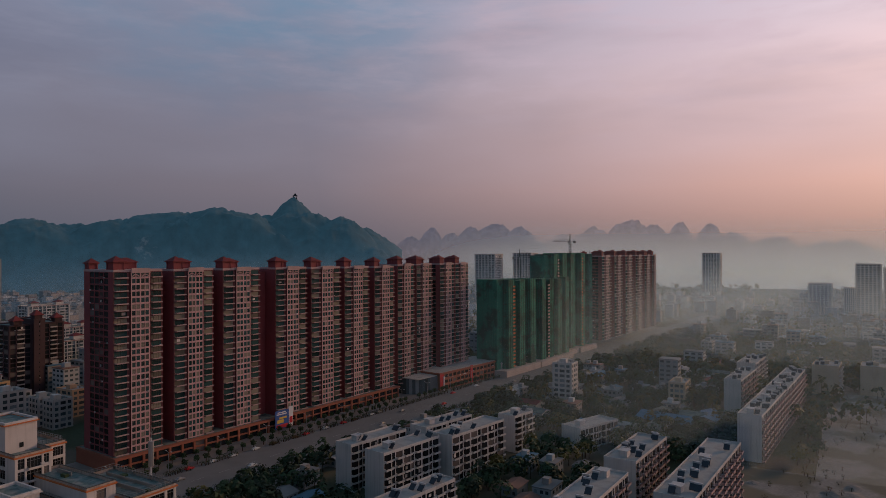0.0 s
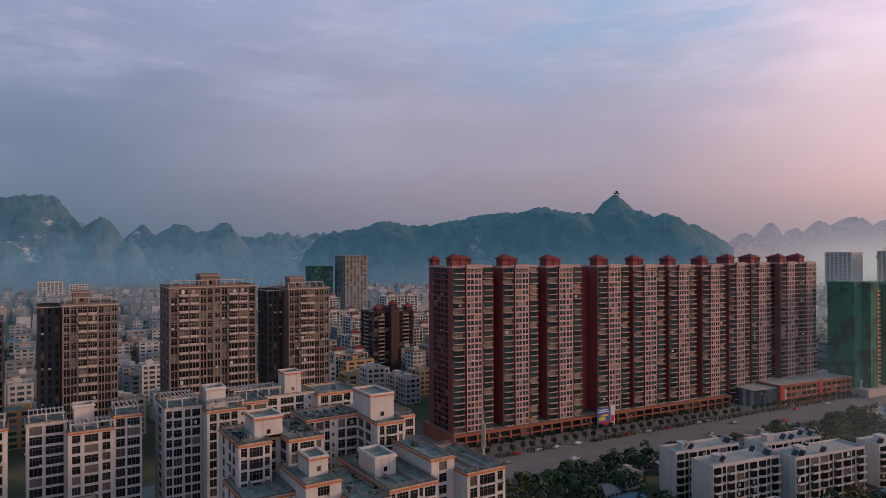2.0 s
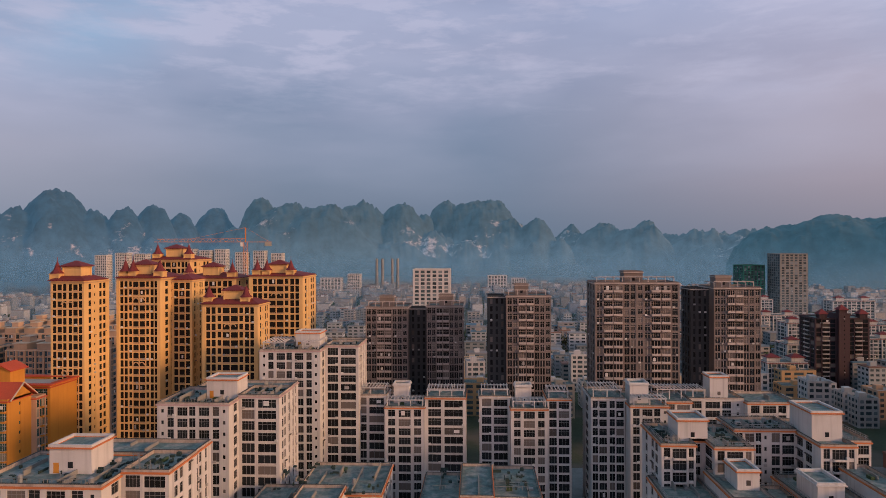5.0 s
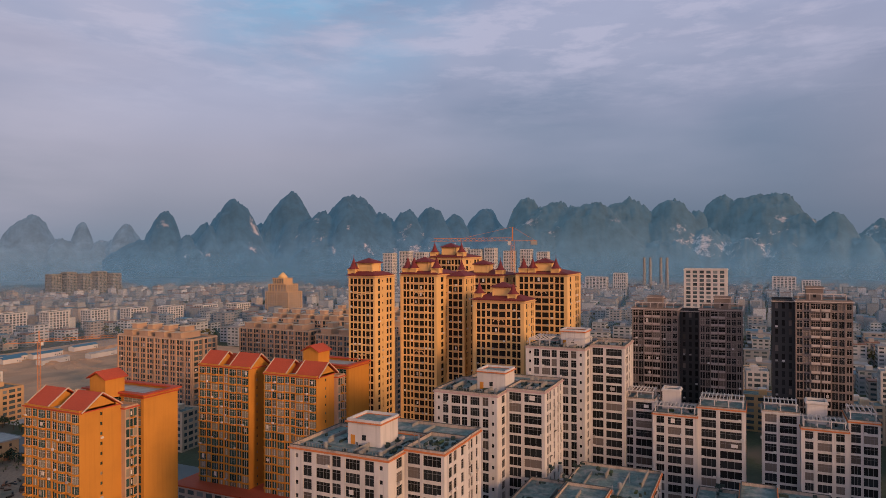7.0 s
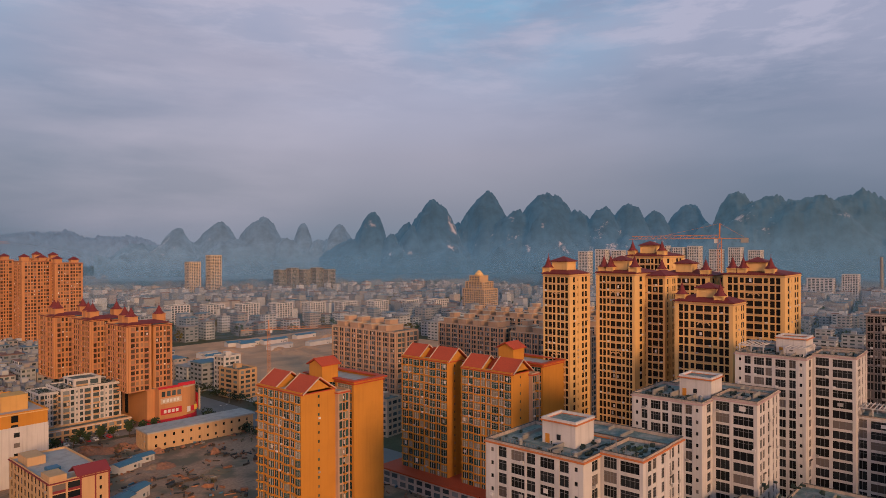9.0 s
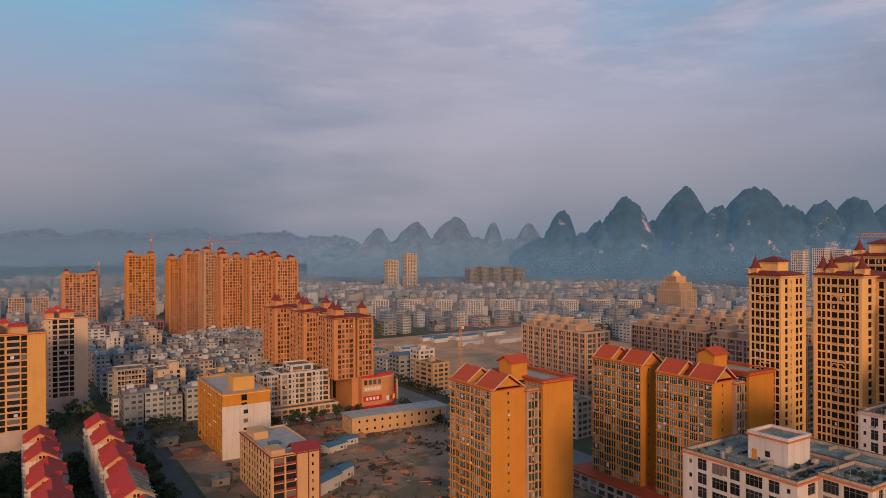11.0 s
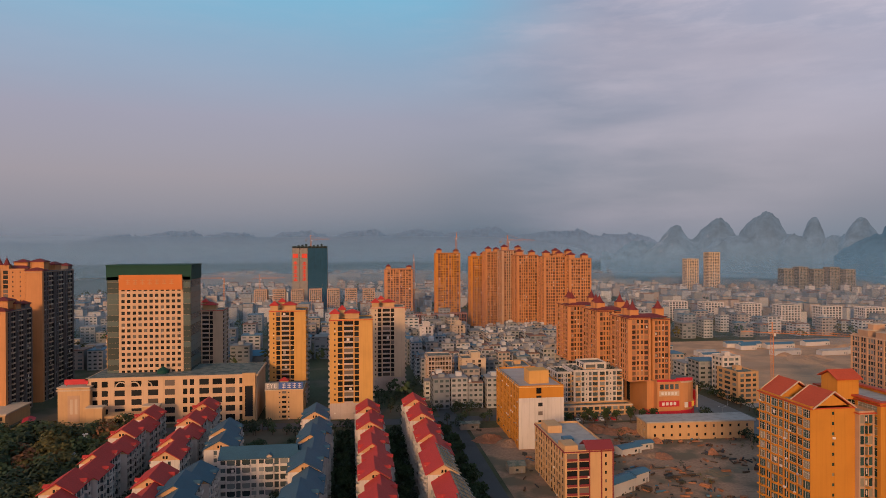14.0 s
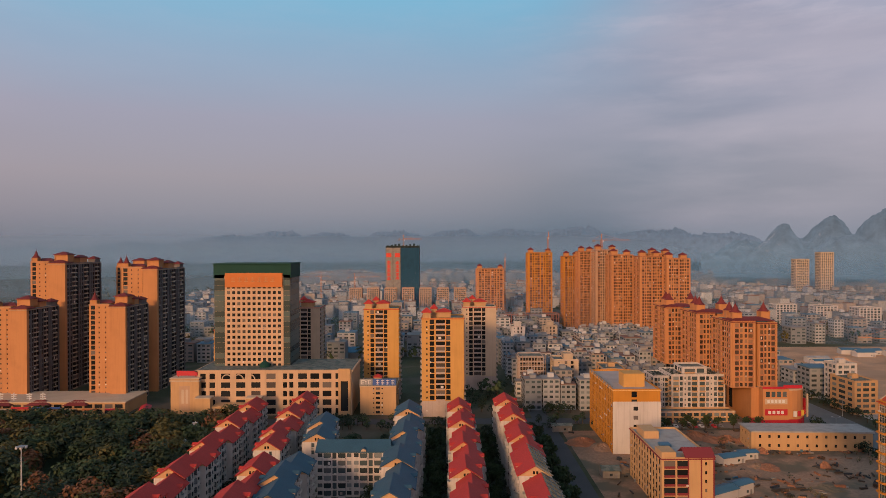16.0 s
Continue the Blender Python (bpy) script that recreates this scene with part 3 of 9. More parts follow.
structure("road_west", sheet(-60, -50, -480, -150, -0.2, 0.06), "asphalt", "grey lane beside the red-roofed rows")
structure("road_row_a", sheet(-25, -16, -350, -120, -0.2, 0.06), "asphalt", "lane between roofed rows")
structure("road_row_b", sheet(-0.5, 5.5, -350, -120, -0.2, 0.06), "asphalt", "lane between roofed rows")
structure("road_row_c", sheet(77, 83, -360, -120, -0.2, 0.06), "asphalt", "lane between roofed rows")
structure("road_cross", sheet(-160, 300, -378, -366, -0.2, 0.05), "asphalt", "cross street in front of the hotel")
structure("road_mall", sheet(-225, -200, -900, -150, -0.2, 0.055), "road_concrete", "wide grey street past the shopping centre")
structure("pavement_gravel", sheet(-262, -237, -470, -372, -0.2, 0.05), "roof_pale", "strip of pale crushed stone beside the street")
structure("pavement_plaza", sheet(-200, -112, -395, -356, -0.2, 0.12), "paving", "paved car park by the shopping centre")
structure("pavement_court", sheet(-300, -110, -165, 130, -0.2, 0.10), "concrete", "stained concrete courtyards of the estate")
structure("pavement_lot", sheet(-48, 60, 120, 330, -0.2, 0.04), "lot", "rubble-strewn cleared lot")
structure("pavement_yard", sheet(-12, 140, 330, 560, -0.2, 0.05), "lot", "bare brown cleared land")
structure("pavement_site", sheet(-200, -62, -352, -150, -0.2, 0.07), "site", "churned orange earth of a building site")
structure("pavement_field", sheet(-520, -262, -640, -350, -0.2, 0.045), "earth", "levelled orange earth field")
structure("pavement_park", sheet(100, 320, -375, -140, -0.2, 0.02), "grass", "dark park lawn under the trees")
structure("pavement_green", sheet(-60, -30, -420, -350, -0.2, 0.03), "ground", "rough grass plot")


def hills(name, dist, peaks, lo, hi, seed, mat, label, depth=500, rough=0.45, power=1.9, wider=1.4):
    """A chain of karst hills: a field of steep domes, each given by bearing, rise in degrees and half width."""
    rng = np.random.default_rng(seed)
    na, nr = int((hi - lo) / 0.1), 34
    cones = []
    for b, r, w in peaks:
        rp = dist + depth * rng.uniform(-0.18, 0.18)
        cones.append((radians(b), rp, 97 + rp * math.tan(radians(r)), rp * math.tan(radians(w * wider)), rng.uniform(0.75, 1.1)))
        # lower shoulders before and beside each peak, and a broad foot
        for _ in range(2):
            rs = rp - depth * rng.uniform(0.08, 0.3)
            cones.append((radians(b + w * rng.uniform(-1.1, 1.1)), rs, (97 + rp * math.tan(radians(r))) * rng.uniform(0.4, 0.68), rp * math.tan(radians(w)) * rng.uniform(0.55, 0.95), 1.0))
        cones.append((radians(b + w * rng.uniform(-0.4, 0.4)), rp, (97 + rp * math.tan(radians(r))) * rng.uniform(0.42, 0.56), rp * math.tan(radians(w * wider)) * 1.9, 0.55))
    v, f = [], []
    for i in range(na + 1):
        a = radians(lo + (hi - lo) * i / na)
        for j in range(nr + 1):
            rad = dist + depth * (j / nr - 0.5)
            x, y = -rad * math.sin(a), rad * math.cos(a)
            n = noise.fractal(Vector((x / 110, y / 110, seed)), 0.8, 2.1, 6)
            n2 = noise.fractal(Vector((x / 30, y / 30, seed + 3)), 0.7, 2.1, 4)
            z = -4.0
            for ca, rp, top, wide, deep in cones:
                du = (a - ca) * rp / wide + 0.16 * n + 0.05 * n2
                if abs(du) < 1.3:
                    dv = (rad - rp) / (wide * deep + 70)
                    d = math.sqrt(du * du + dv * dv) * (1 + 0.22 * n) + 0.07 * n2 * min(1.0, abs(du) * 3)
                    if d < 1:
                        z = max(z, top * (1 - max(0.0, d) ** power))
            edge = min(1.0, max(0.0, min(j, nr - j) / 4))
            v.append((x, y, -4 + (z + 4) * edge + min(1.0, max(0.0, z / 60)) * edge * rough * 46 * (n + n2)))
    for i in range(na):
        for j in range(nr):
            p = i * (nr + 1) + j
            f.append((p, p + 1, p + nr + 2, p + nr + 1))
    me = bpy.data.meshes.new(name)
    me.from_pydata(v, [], f)
    me.materials.append(mat)
    me.polygons.foreach_set("use_smooth", [True] * len(me.polygons))
    return tagged(new(name, me), label, "hill", kind="structure")


def hazed_hill_material(name, wood, rock, high, low, top, bare=0.61):
    """Far wooded limestone, pale where the rock is bare; a backdrop whose morning haze is put into its emission."""
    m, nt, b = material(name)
    L = nt.links.new
    geo = nt.nodes.new("ShaderNodeNewGeometry")
    sp = nt.nodes.new("ShaderNodeSeparateXYZ")
    L(geo.outputs["Position"], sp.inputs[0])
    n = nt.nodes.new("ShaderNodeTexNoise")
    n.inputs["Scale"].default_value, n.inputs["Detail"].default_value, n.inputs["Roughness"].default_value = 0.019, 12, 0.74
    mp = nt.nodes.new("ShaderNodeMapping")
    mp.inputs["Scale"].default_value = (1, 1, 1.3)
    L(geo.outputs["Position"], mp.inputs[0])
    L(mp.outputs[0], n.inputs["Vector"])
    rp = nt.nodes.new("ShaderNodeValToRGB")
    rp.color_ramp.elements[0].position, rp.color_ramp.elements[0].color = bare, (*wood, 1)
    rp.color_ramp.elements[1].position, rp.color_ramp.elements[1].color = bare + 0.09, (*rock, 1)
    low_ = nt.nodes.new("ShaderNodeMapRange")
    low_.inputs[1].default_value, low_.inputs[2].default_value, low_.inputs[3].default_value, low_.inputs[4].default_value = top * 0.85, top * 1.3, 0.0, 0.2
    L(sp.outputs[2], low_.inputs[0])
    sb = nt.nodes.new("ShaderNodeMath")
    sb.operation = "SUBTRACT"
    wide = nt.nodes.new("ShaderNodeTexNoise")
    wide.inputs["Scale"].default_value, wide.inputs["Detail"].default_value = 0.006, 2
    L(geo.outputs["Position"], wide.inputs["Vector"])
    ad = nt.nodes.new("ShaderNodeMath")
    ad.operation = "MULTIPLY_ADD"
    L(wide.outputs[0], ad.inputs[0])
    ad.inputs[1].default_value = 0.8
    L(n.outputs[0], ad.inputs[2])
    L(ad.outputs[0], sb.inputs[0])
    L(low_.outputs[0], sb.inputs[1])
    hf = nt.nodes.new("ShaderNodeMath")
    hf.operation = "SUBTRACT"
    hf.inputs[1].default_value = 0.42
    foot = nt.nodes.new("ShaderNodeMapRange")
    foot.inputs[1].default_value, foot.inputs[2].default_value, foot.inputs[3].default_value, foot.inputs[4].default_value = 35.0, 80.0, 0.66, 0.42
    L(sp.outputs[2], foot.inputs[0])
    L(foot.outputs[0], hf.inputs[1])
    L(sb.outputs[0], hf.inputs[0])
    L(hf.outputs[0], rp.inputs[0])
    L(rp.outputs[0], b.inputs["Base Color"])
    b.inputs["Roughness"].default_value = 1.0
    # haze painted as emission: the low colour at the foot, the high one above
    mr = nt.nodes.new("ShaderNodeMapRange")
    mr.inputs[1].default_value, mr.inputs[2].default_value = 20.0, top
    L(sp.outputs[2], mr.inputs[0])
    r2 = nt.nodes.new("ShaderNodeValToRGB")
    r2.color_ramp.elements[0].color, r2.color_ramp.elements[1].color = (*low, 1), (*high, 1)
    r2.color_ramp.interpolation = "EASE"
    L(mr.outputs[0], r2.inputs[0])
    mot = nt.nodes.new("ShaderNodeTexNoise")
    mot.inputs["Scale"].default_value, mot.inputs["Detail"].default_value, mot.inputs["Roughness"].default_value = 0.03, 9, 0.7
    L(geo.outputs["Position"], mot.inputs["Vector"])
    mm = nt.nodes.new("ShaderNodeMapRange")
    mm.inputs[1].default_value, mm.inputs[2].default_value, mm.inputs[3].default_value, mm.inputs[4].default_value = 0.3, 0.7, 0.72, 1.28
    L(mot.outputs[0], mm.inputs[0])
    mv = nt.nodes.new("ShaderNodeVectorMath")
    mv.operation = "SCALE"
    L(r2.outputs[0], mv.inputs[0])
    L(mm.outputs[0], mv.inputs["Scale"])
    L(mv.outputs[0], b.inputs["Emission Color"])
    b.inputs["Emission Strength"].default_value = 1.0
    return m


# each chain's last two colours are its painted haze
HILL_BLUE = hazed_hill_material("hill_blue", (0.02, 0.03, 0.028), (0.33, 0.27, 0.24), (0.040, 0.070, 0.092), (0.095, 0.135, 0.170), 190)
HILL_NEAR = hazed_hill_material("hill_near", (0.018, 0.032, 0.034), (0.16, 0.14, 0.13), (0.026, 0.058, 0.077), (0.047, 0.086, 0.112), 160, 0.69)
HILL_STEEP = hazed_hill_material("hill_steep", (0.012, 0.022, 0.025), (0.36, 0.28, 0.24), (0.034, 0.066, 0.094), (0.088, 0.130, 0.172), 190, 0.59)
HILL_WARM = hazed_hill_material("hill_warm", (0.02, 0.02, 0.02), (0.05, 0.04, 0.04), (0.20, 0.16, 0.185), (0.26, 0.185, 0.185), 200)
HILL_GLOW = hazed_hill_material("hill_glow", (0.02, 0.02, 0.02), (0.05, 0.04, 0.04), (0.34, 0.235, 0.225), (0.36, 0.24, 0.22), 200)
HILL_FAINT = hazed_hill_material("hill_faint", (0.02, 0.02, 0.02), (0.04, 0.04, 0.04), (0.115, 0.138, 0.178), (0.18, 0.20, 0.24), 190)
HILL_PALE = hazed_hill_material("hill_pale", (0.02, 0.026, 0.026), (0.16, 0.13, 0.12), (0.098, 0.122, 0.152), (0.155, 0.182, 0.215), 165)
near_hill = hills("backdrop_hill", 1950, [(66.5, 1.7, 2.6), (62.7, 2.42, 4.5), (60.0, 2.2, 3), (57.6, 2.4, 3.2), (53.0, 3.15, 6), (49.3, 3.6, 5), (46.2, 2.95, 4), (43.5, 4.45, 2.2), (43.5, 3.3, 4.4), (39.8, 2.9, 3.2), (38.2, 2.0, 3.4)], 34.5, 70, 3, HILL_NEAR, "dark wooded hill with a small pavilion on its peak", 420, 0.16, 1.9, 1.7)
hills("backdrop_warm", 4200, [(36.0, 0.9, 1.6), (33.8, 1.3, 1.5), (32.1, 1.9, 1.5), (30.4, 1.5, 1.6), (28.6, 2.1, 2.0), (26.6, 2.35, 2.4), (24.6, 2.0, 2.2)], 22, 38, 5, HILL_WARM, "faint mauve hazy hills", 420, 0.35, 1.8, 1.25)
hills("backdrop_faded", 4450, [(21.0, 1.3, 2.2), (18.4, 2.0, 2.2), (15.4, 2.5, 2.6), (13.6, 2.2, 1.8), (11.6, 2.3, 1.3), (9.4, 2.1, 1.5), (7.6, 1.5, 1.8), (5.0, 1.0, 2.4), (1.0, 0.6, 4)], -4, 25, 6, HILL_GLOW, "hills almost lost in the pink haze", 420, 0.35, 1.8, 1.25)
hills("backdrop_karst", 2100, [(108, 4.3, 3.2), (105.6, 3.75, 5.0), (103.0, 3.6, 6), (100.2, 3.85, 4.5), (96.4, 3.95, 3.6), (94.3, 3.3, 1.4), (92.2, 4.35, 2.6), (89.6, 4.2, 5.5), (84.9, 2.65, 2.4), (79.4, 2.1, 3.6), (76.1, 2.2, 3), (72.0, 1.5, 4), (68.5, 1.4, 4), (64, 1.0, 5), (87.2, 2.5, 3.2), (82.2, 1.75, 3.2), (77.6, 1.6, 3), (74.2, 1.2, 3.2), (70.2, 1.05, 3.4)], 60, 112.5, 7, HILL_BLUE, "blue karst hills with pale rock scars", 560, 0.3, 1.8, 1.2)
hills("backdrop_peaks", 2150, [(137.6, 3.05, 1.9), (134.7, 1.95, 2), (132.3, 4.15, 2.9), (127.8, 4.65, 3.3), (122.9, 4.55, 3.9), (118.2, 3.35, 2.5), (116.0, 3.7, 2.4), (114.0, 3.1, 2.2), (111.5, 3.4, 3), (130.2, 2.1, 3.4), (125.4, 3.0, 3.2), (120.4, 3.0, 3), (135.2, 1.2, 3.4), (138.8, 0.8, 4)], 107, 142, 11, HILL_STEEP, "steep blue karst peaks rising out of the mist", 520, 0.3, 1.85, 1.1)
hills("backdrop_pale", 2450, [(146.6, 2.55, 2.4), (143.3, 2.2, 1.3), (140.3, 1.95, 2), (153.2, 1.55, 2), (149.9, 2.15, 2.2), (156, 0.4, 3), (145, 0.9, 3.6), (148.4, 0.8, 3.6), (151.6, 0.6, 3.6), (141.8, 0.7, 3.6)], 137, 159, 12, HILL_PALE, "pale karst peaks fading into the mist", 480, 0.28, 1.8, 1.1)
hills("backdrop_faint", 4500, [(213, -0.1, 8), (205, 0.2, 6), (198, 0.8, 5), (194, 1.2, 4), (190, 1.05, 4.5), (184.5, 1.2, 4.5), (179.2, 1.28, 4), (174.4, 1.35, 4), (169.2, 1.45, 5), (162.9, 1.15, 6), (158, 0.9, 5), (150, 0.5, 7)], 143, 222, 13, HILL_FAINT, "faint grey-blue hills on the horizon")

# pavilion on the hill's peak
bearing = Vector((-math.sin(radians(43.5)), math.cos(radians(43.5)), 0))
peak = max((v.co for v in near_hill.data.vertices if v.co.normalized().dot(bearing) / v.co.normalized().to_2d().length > math.cos(radians(0.35))), key=lambda c: c.z)
pav = thing("hill_pavilion", peak.x, peak.y, peak.z - 2.5, 43.5, "small dark lookout pavilion on the hill's peak", "pavilion")
p = Solid()
for a in (-4.5, 4.5):
    for b in (-4.5, 4.5):
        p.drum(a, b, 1.0, -8, 6, 6)
p.box(-6, 6, -6, 6, -22, -1.5)
p.part("column", "dark_tile", pav)
Solid().hip(-8.5, 8.5, -8.5, 8.5, 6, 4).part("roof", "dark_tile", pav)
Solid().hip(-4, 4, -4, 4, 10.6, 4).box(-2.7, 2.7, -2.7, 2.7, 8, 10.4).part("upper_roof", "dark_tile", pav)

# ---- red towers along the avenue ----
def pavilion(ob, x0, x1, y0, y1, z, h=3.0, roof=2.2, wall="red_paint", tile="roof_dark", over=0.7, spire=False):
    """A small rooftop turret with corner posts, openings and a tiled cap."""
    c = [(x0, y0), (x1, y0), (x1, y1), (x0, y1)]
    plan, wide = [], []
    for i in range(4):
        (ax, ay), (bx, by) = c[i], c[(i + 1) % 4]
        d = Vector((bx - ax, by - ay))
        u = d.normalized()
        n = Vector((-u.y, u.x)) * 0.3
        p, q = Vector((ax, ay)), Vector((bx, by))
        for w in (p, p + u * 0.5, p + u * 0.5 + n, q - u * 0.5 + n, q - u * 0.5):
            plan.append((w.x, w.y))
            r = w if w == p else w - n * (1.0 if (w - p).dot(n) > 0.01 else 0.0)
            wide.append((r.x + (0.15 if r.x > (x0 + x1) / 2 else -0.15), r.y + (0.15 if r.y > (y0 + y1) / 2 else -0.15)))
    m = len(plan)
    rings = [(plan, z), (plan, z + h - 0.4), (wide, z + h - 0.4), (wide, z + h)]
    s = Solid().add([(px, py, pz) for ring, pz in rings for px, py in ring], [(k * m + i, k * m + (i + 1) % m, (k + 1) * m + (i + 1) % m, (k + 1) * m + i) for k in range(3) for i in range(m)] + [tuple(range(3 * m, 4 * m))])
    t = s.part("turret", wall, ob)
    r = Solid()
    if spire:
        c, d = (x0 + x1) / 2, (y0 + y1) / 2
        r.drum(c, d, (x1 - x0) / 2 + over, z + h, z + h + roof * 0.25, 8, (x1 - x0) / 2 * 0.75).drum(c, d, (x1 - x0) / 2 * 0.75, z + h + roof * 0.25, z + h + roof, 8, 0.05)
        r.drum(c, d, 0.1, z + h + roof - 0.1, z + h + roof + 1.2, 5)
    else:
        r.hip(x0 - over, x1 + over, y0 - over, y1 + over, z + h + 0.3, roof)
    r.part("turret_roof", tile, t)


def red_tower(y0, y1, x1=-3.0, x0=-30.0, ztop=88.0, end=False, link=0.0, floors=28, each=False, label="tall dark red apartment tower with stacked balconies and tiled turrets"):
    ob = thing("red_tower", 0, 0, 0, 0, label, "apartment tower", "red towers along the avenue")
    ob.matrix_world = AVENUE @ Matrix.Translation((0, (y0 + y1) / 2, 0))
    h = (y1 - y0) / 2
    z0 = 7.2
    fh = (ztop - z0) / floors
    w, bw = Solid(), Solid()
    # middle bay stands proud of the balcony wings
    bay = (x0 + 6, x1, -h * 0.36, h * 0.40)
    left = (x0, x1 - 1.2, -h, -h * 0.36)
    right = (x0, x1 - 1.6, h * 0.46, h)
    for r in (bay, left, right):
        core(w, r, z0, ztop)
    w.box(x0 + 0.5, x1 - 3.0, h * 0.40, h * 0.46, z0, ztop)
    facade(ob, bw, bay, "+X", z0, floors, fh, [(0.4, "p"), (1.55, "w"), (0.32, "p"), (1.55, "w"), (0.55, "p"), (1.55, "w"), (0.32, "p"), (1.55, "w"), (0.4, "p")], glass="glass_green", trim="rose_trim", sill=0.6, head=0.25, each=each, frame_mat="frame_dark", busy=0.05)
    facade(ob, w, left, "+X", z0, floors, fh, [(0.4, "p"), (5.0, "b"), (1.0, "p")], glass="glass_green", trim="rose_trim", out=1.7, each=each, parapet=0.5, frame_mat="frame_dark", busy=0.05)
    facade(ob, w, right, "+X", z0, floors, fh, [(0.8, "p"), (4.2, "b"), (0.3, "p")], glass="glass_green", trim="rose_trim", out=1.5, each=each, parapet=0.5, frame_mat="frame_dark", busy=0.05)
    for r in (left, right):
        sh = Solid()
        if end and r is left:
            facade(ob, sh, r, "-Y", z0, floors, fh, [(4.5, "p"), (3.2, "w"), (0.4, "p"), (3.2, "w"), (0.4, "p"), (3.0, "l"), (0.4, "p"), (3.2, "w"), (3.5, "p")], trim="maroon_paint", glass="glass", sill=0.4, head=0.2)
        else:
            sh.box(r[0], r[1] - 0.3, r[2], r[2] + 0.3, z0, ztop)
        sh.part("side_wall", "red_paint", ob)
        Solid().box(r[0], r[1] - 0.3, r[3] - 0.3, r[3], z0, ztop).part("side_wall", "red_paint", ob)
    if link:
        Solid().box(x0 + 2, x1 - 10.0, h, h + link, z0, ztop - 1.5).part("link_wall", "red_paint", ob)
    w.part("wall", "maroon_paint", ob)
    bw.part("bay_wall", "rose_wall", ob)
    top = Solid()
    for r in (bay, left, right):
        top.box(r[0], r[1] + 0.25, r[2] - 0.1, r[3] + 0.1, ztop, ztop + 1.0)
    top.part("parapet", "rose_trim", ob)
    Solid().box(x1 + 0.26, x1 + 0.5, -h * 0.36, h * 0.40, ztop - 0.6, ztop + 1.6).part("pediment", "rose_trim", ob)
    # an arched head over the bay
    arch = Solid()
    for c in (-h * 0.18, h * 0.22):
        for k in range(7):
            a, b = math.pi * k / 7, math.pi * (k + 1) / 7
            arch.bar((x1 + 0.1, c + 1.6 * math.cos(a), ztop - 2.6 + 1.3 * math.sin(a)), (x1 + 0.1, c + 1.6 * math.cos(b), ztop - 2.6 + 1.3 * math.sin(b)), 0.35)
    arch.part("arch_head", "rose_trim", ob)
    pavilion(ob, x1 - 7.5, x1 - 1.5, -h + 0.2, -h + 5.4, ztop + 1.0, 3.4, 2.4)
    if end:
        pavilion(ob, x0 + 0.5, x0 + 4.5, -h + 0.2, -h + 4.2, ztop + 1.0, 2.6, 2.2)
    pavilion(ob, x1 - 16.0, x1 - 10.0, -h * 0.3, h * 0.35, ztop + 1.0, 3.0, 2.0)
    return ob


starts = [(-1.5, 22.0), (27.8, 49.7), (55.4, 78.7), (89.6, 112.5), (116.0, 140.3), (143.8, 166.1), (171.6, 191.5)]
for i, (a, b) in enumerate(starts):
    nxt = starts[i + 1][0] if i + 1 < len(starts) else b
    red_tower(a, b, end=i == 0, link=max(0.0, nxt - b), ztop=88.5 - 0.3 * i, each=i < 1)
for a, b in ((196.5, 215.0), (217.5, 236.0)):
    red_tower(a, b, x1=-4, x0=-28, link=2.5, ztop=87.5)
red_tower(243.0, 262.0, x1=-2, x0=-26, end=True, link=1.0, ztop=87.5)
red_tower(263.0, 281.0, x1=-2, x0=-26, ztop=87.5)
for a, b in ((486, 510), (520, 542), (552, 574), (584, 606), (614, 634), (640, 655)):
    red_tower(a, b, x1=24, x0=0, link=9.0, ztop=91.5, end=a == 486, label="distant rose-red apartment tower with turret roofs")

# arcaded podium below the towers
podium = thing("shop_podium", 0, 0, 0, 0, "two-storey brick-red shopping arcade below the red towers", "shops")
podium.matrix_world = AVENUE
s = Solid().box(-34, -1.2, -3, 192, 0.16, 6.2)
s.box(-34.2, 0.3, -3.2, 192.2, 6.2, 7.2)
k = -3.0
while k < 191:
    s.box(-1.2, 0, k, k + 1.0, 0.16, 6.2)
    k += 6.45
s.part("wall", "brick_red", podium)
k = -3.0
for i in range(30):
    a, b = k + 1.0, k + 6.45
    if b < 192:
        Solid().box(-1.2, -0.9, a, b, 0.4, 2.9).box(-1.2, -0.9, a, b, 3.6, 5.9).part("shop_window", "glass", podium)
        Solid().box(-1.2, -0.2, a, b, 2.9, 3.5).part("fascia", "brick_red", podium)
    k += 6.45
Solid().box(-33, -2, -2, 191, 7.2, 7.3).part("roof_slab", "roof_slab", podium)

board = thing("billboard", 0, 0, 0, 0, "blue and white advertising board with a yellow emblem", "billboard")
board.matrix_world = AVENUE @ Matrix.Translation((1.2, 91.0, 0))
Solid().box(-0.2, 0.2, -6.5, 3.0, 1.2, 11.0).part("panel", "sign_blue", board)
Solid().box(-0.2, 0.2, 3.1, 6.0, 1.2, 12.0).part("side_panel", "sign_white", board)
Solid().box(0.21, 0.26, -5.8, 2.4, 1.5, 3.4).box(0.21, 0.26, 3.4, 5.6, 3.0, 6.5).part("red_print", "sign_red", board)
Solid().box(0.21, 0.26, -5.2, -0.6, 4.2, 6.0).box(0.21, 0.26, -3.8, 1.4, 6.4, 7.4).part("yellow_print", "sign_yellow", board)
Solid().box(0.21, 0.26, -5.6, 1.8, 8.6, 9.2).box(0.21, 0.26, -5.0, 0.8, 9.6, 10.2).part("white_print", "sign_white", board)
Solid().bar((-0.4, -5, 0.16), (-0.4, -5, 10), 0.3).bar((-0.4, 2, 0.16), (-0.4, 2, 10), 0.3).bar((-0.4, 5, 0.16), (-0.4, 5, 11), 0.3).part("post", "steel_grey", board)

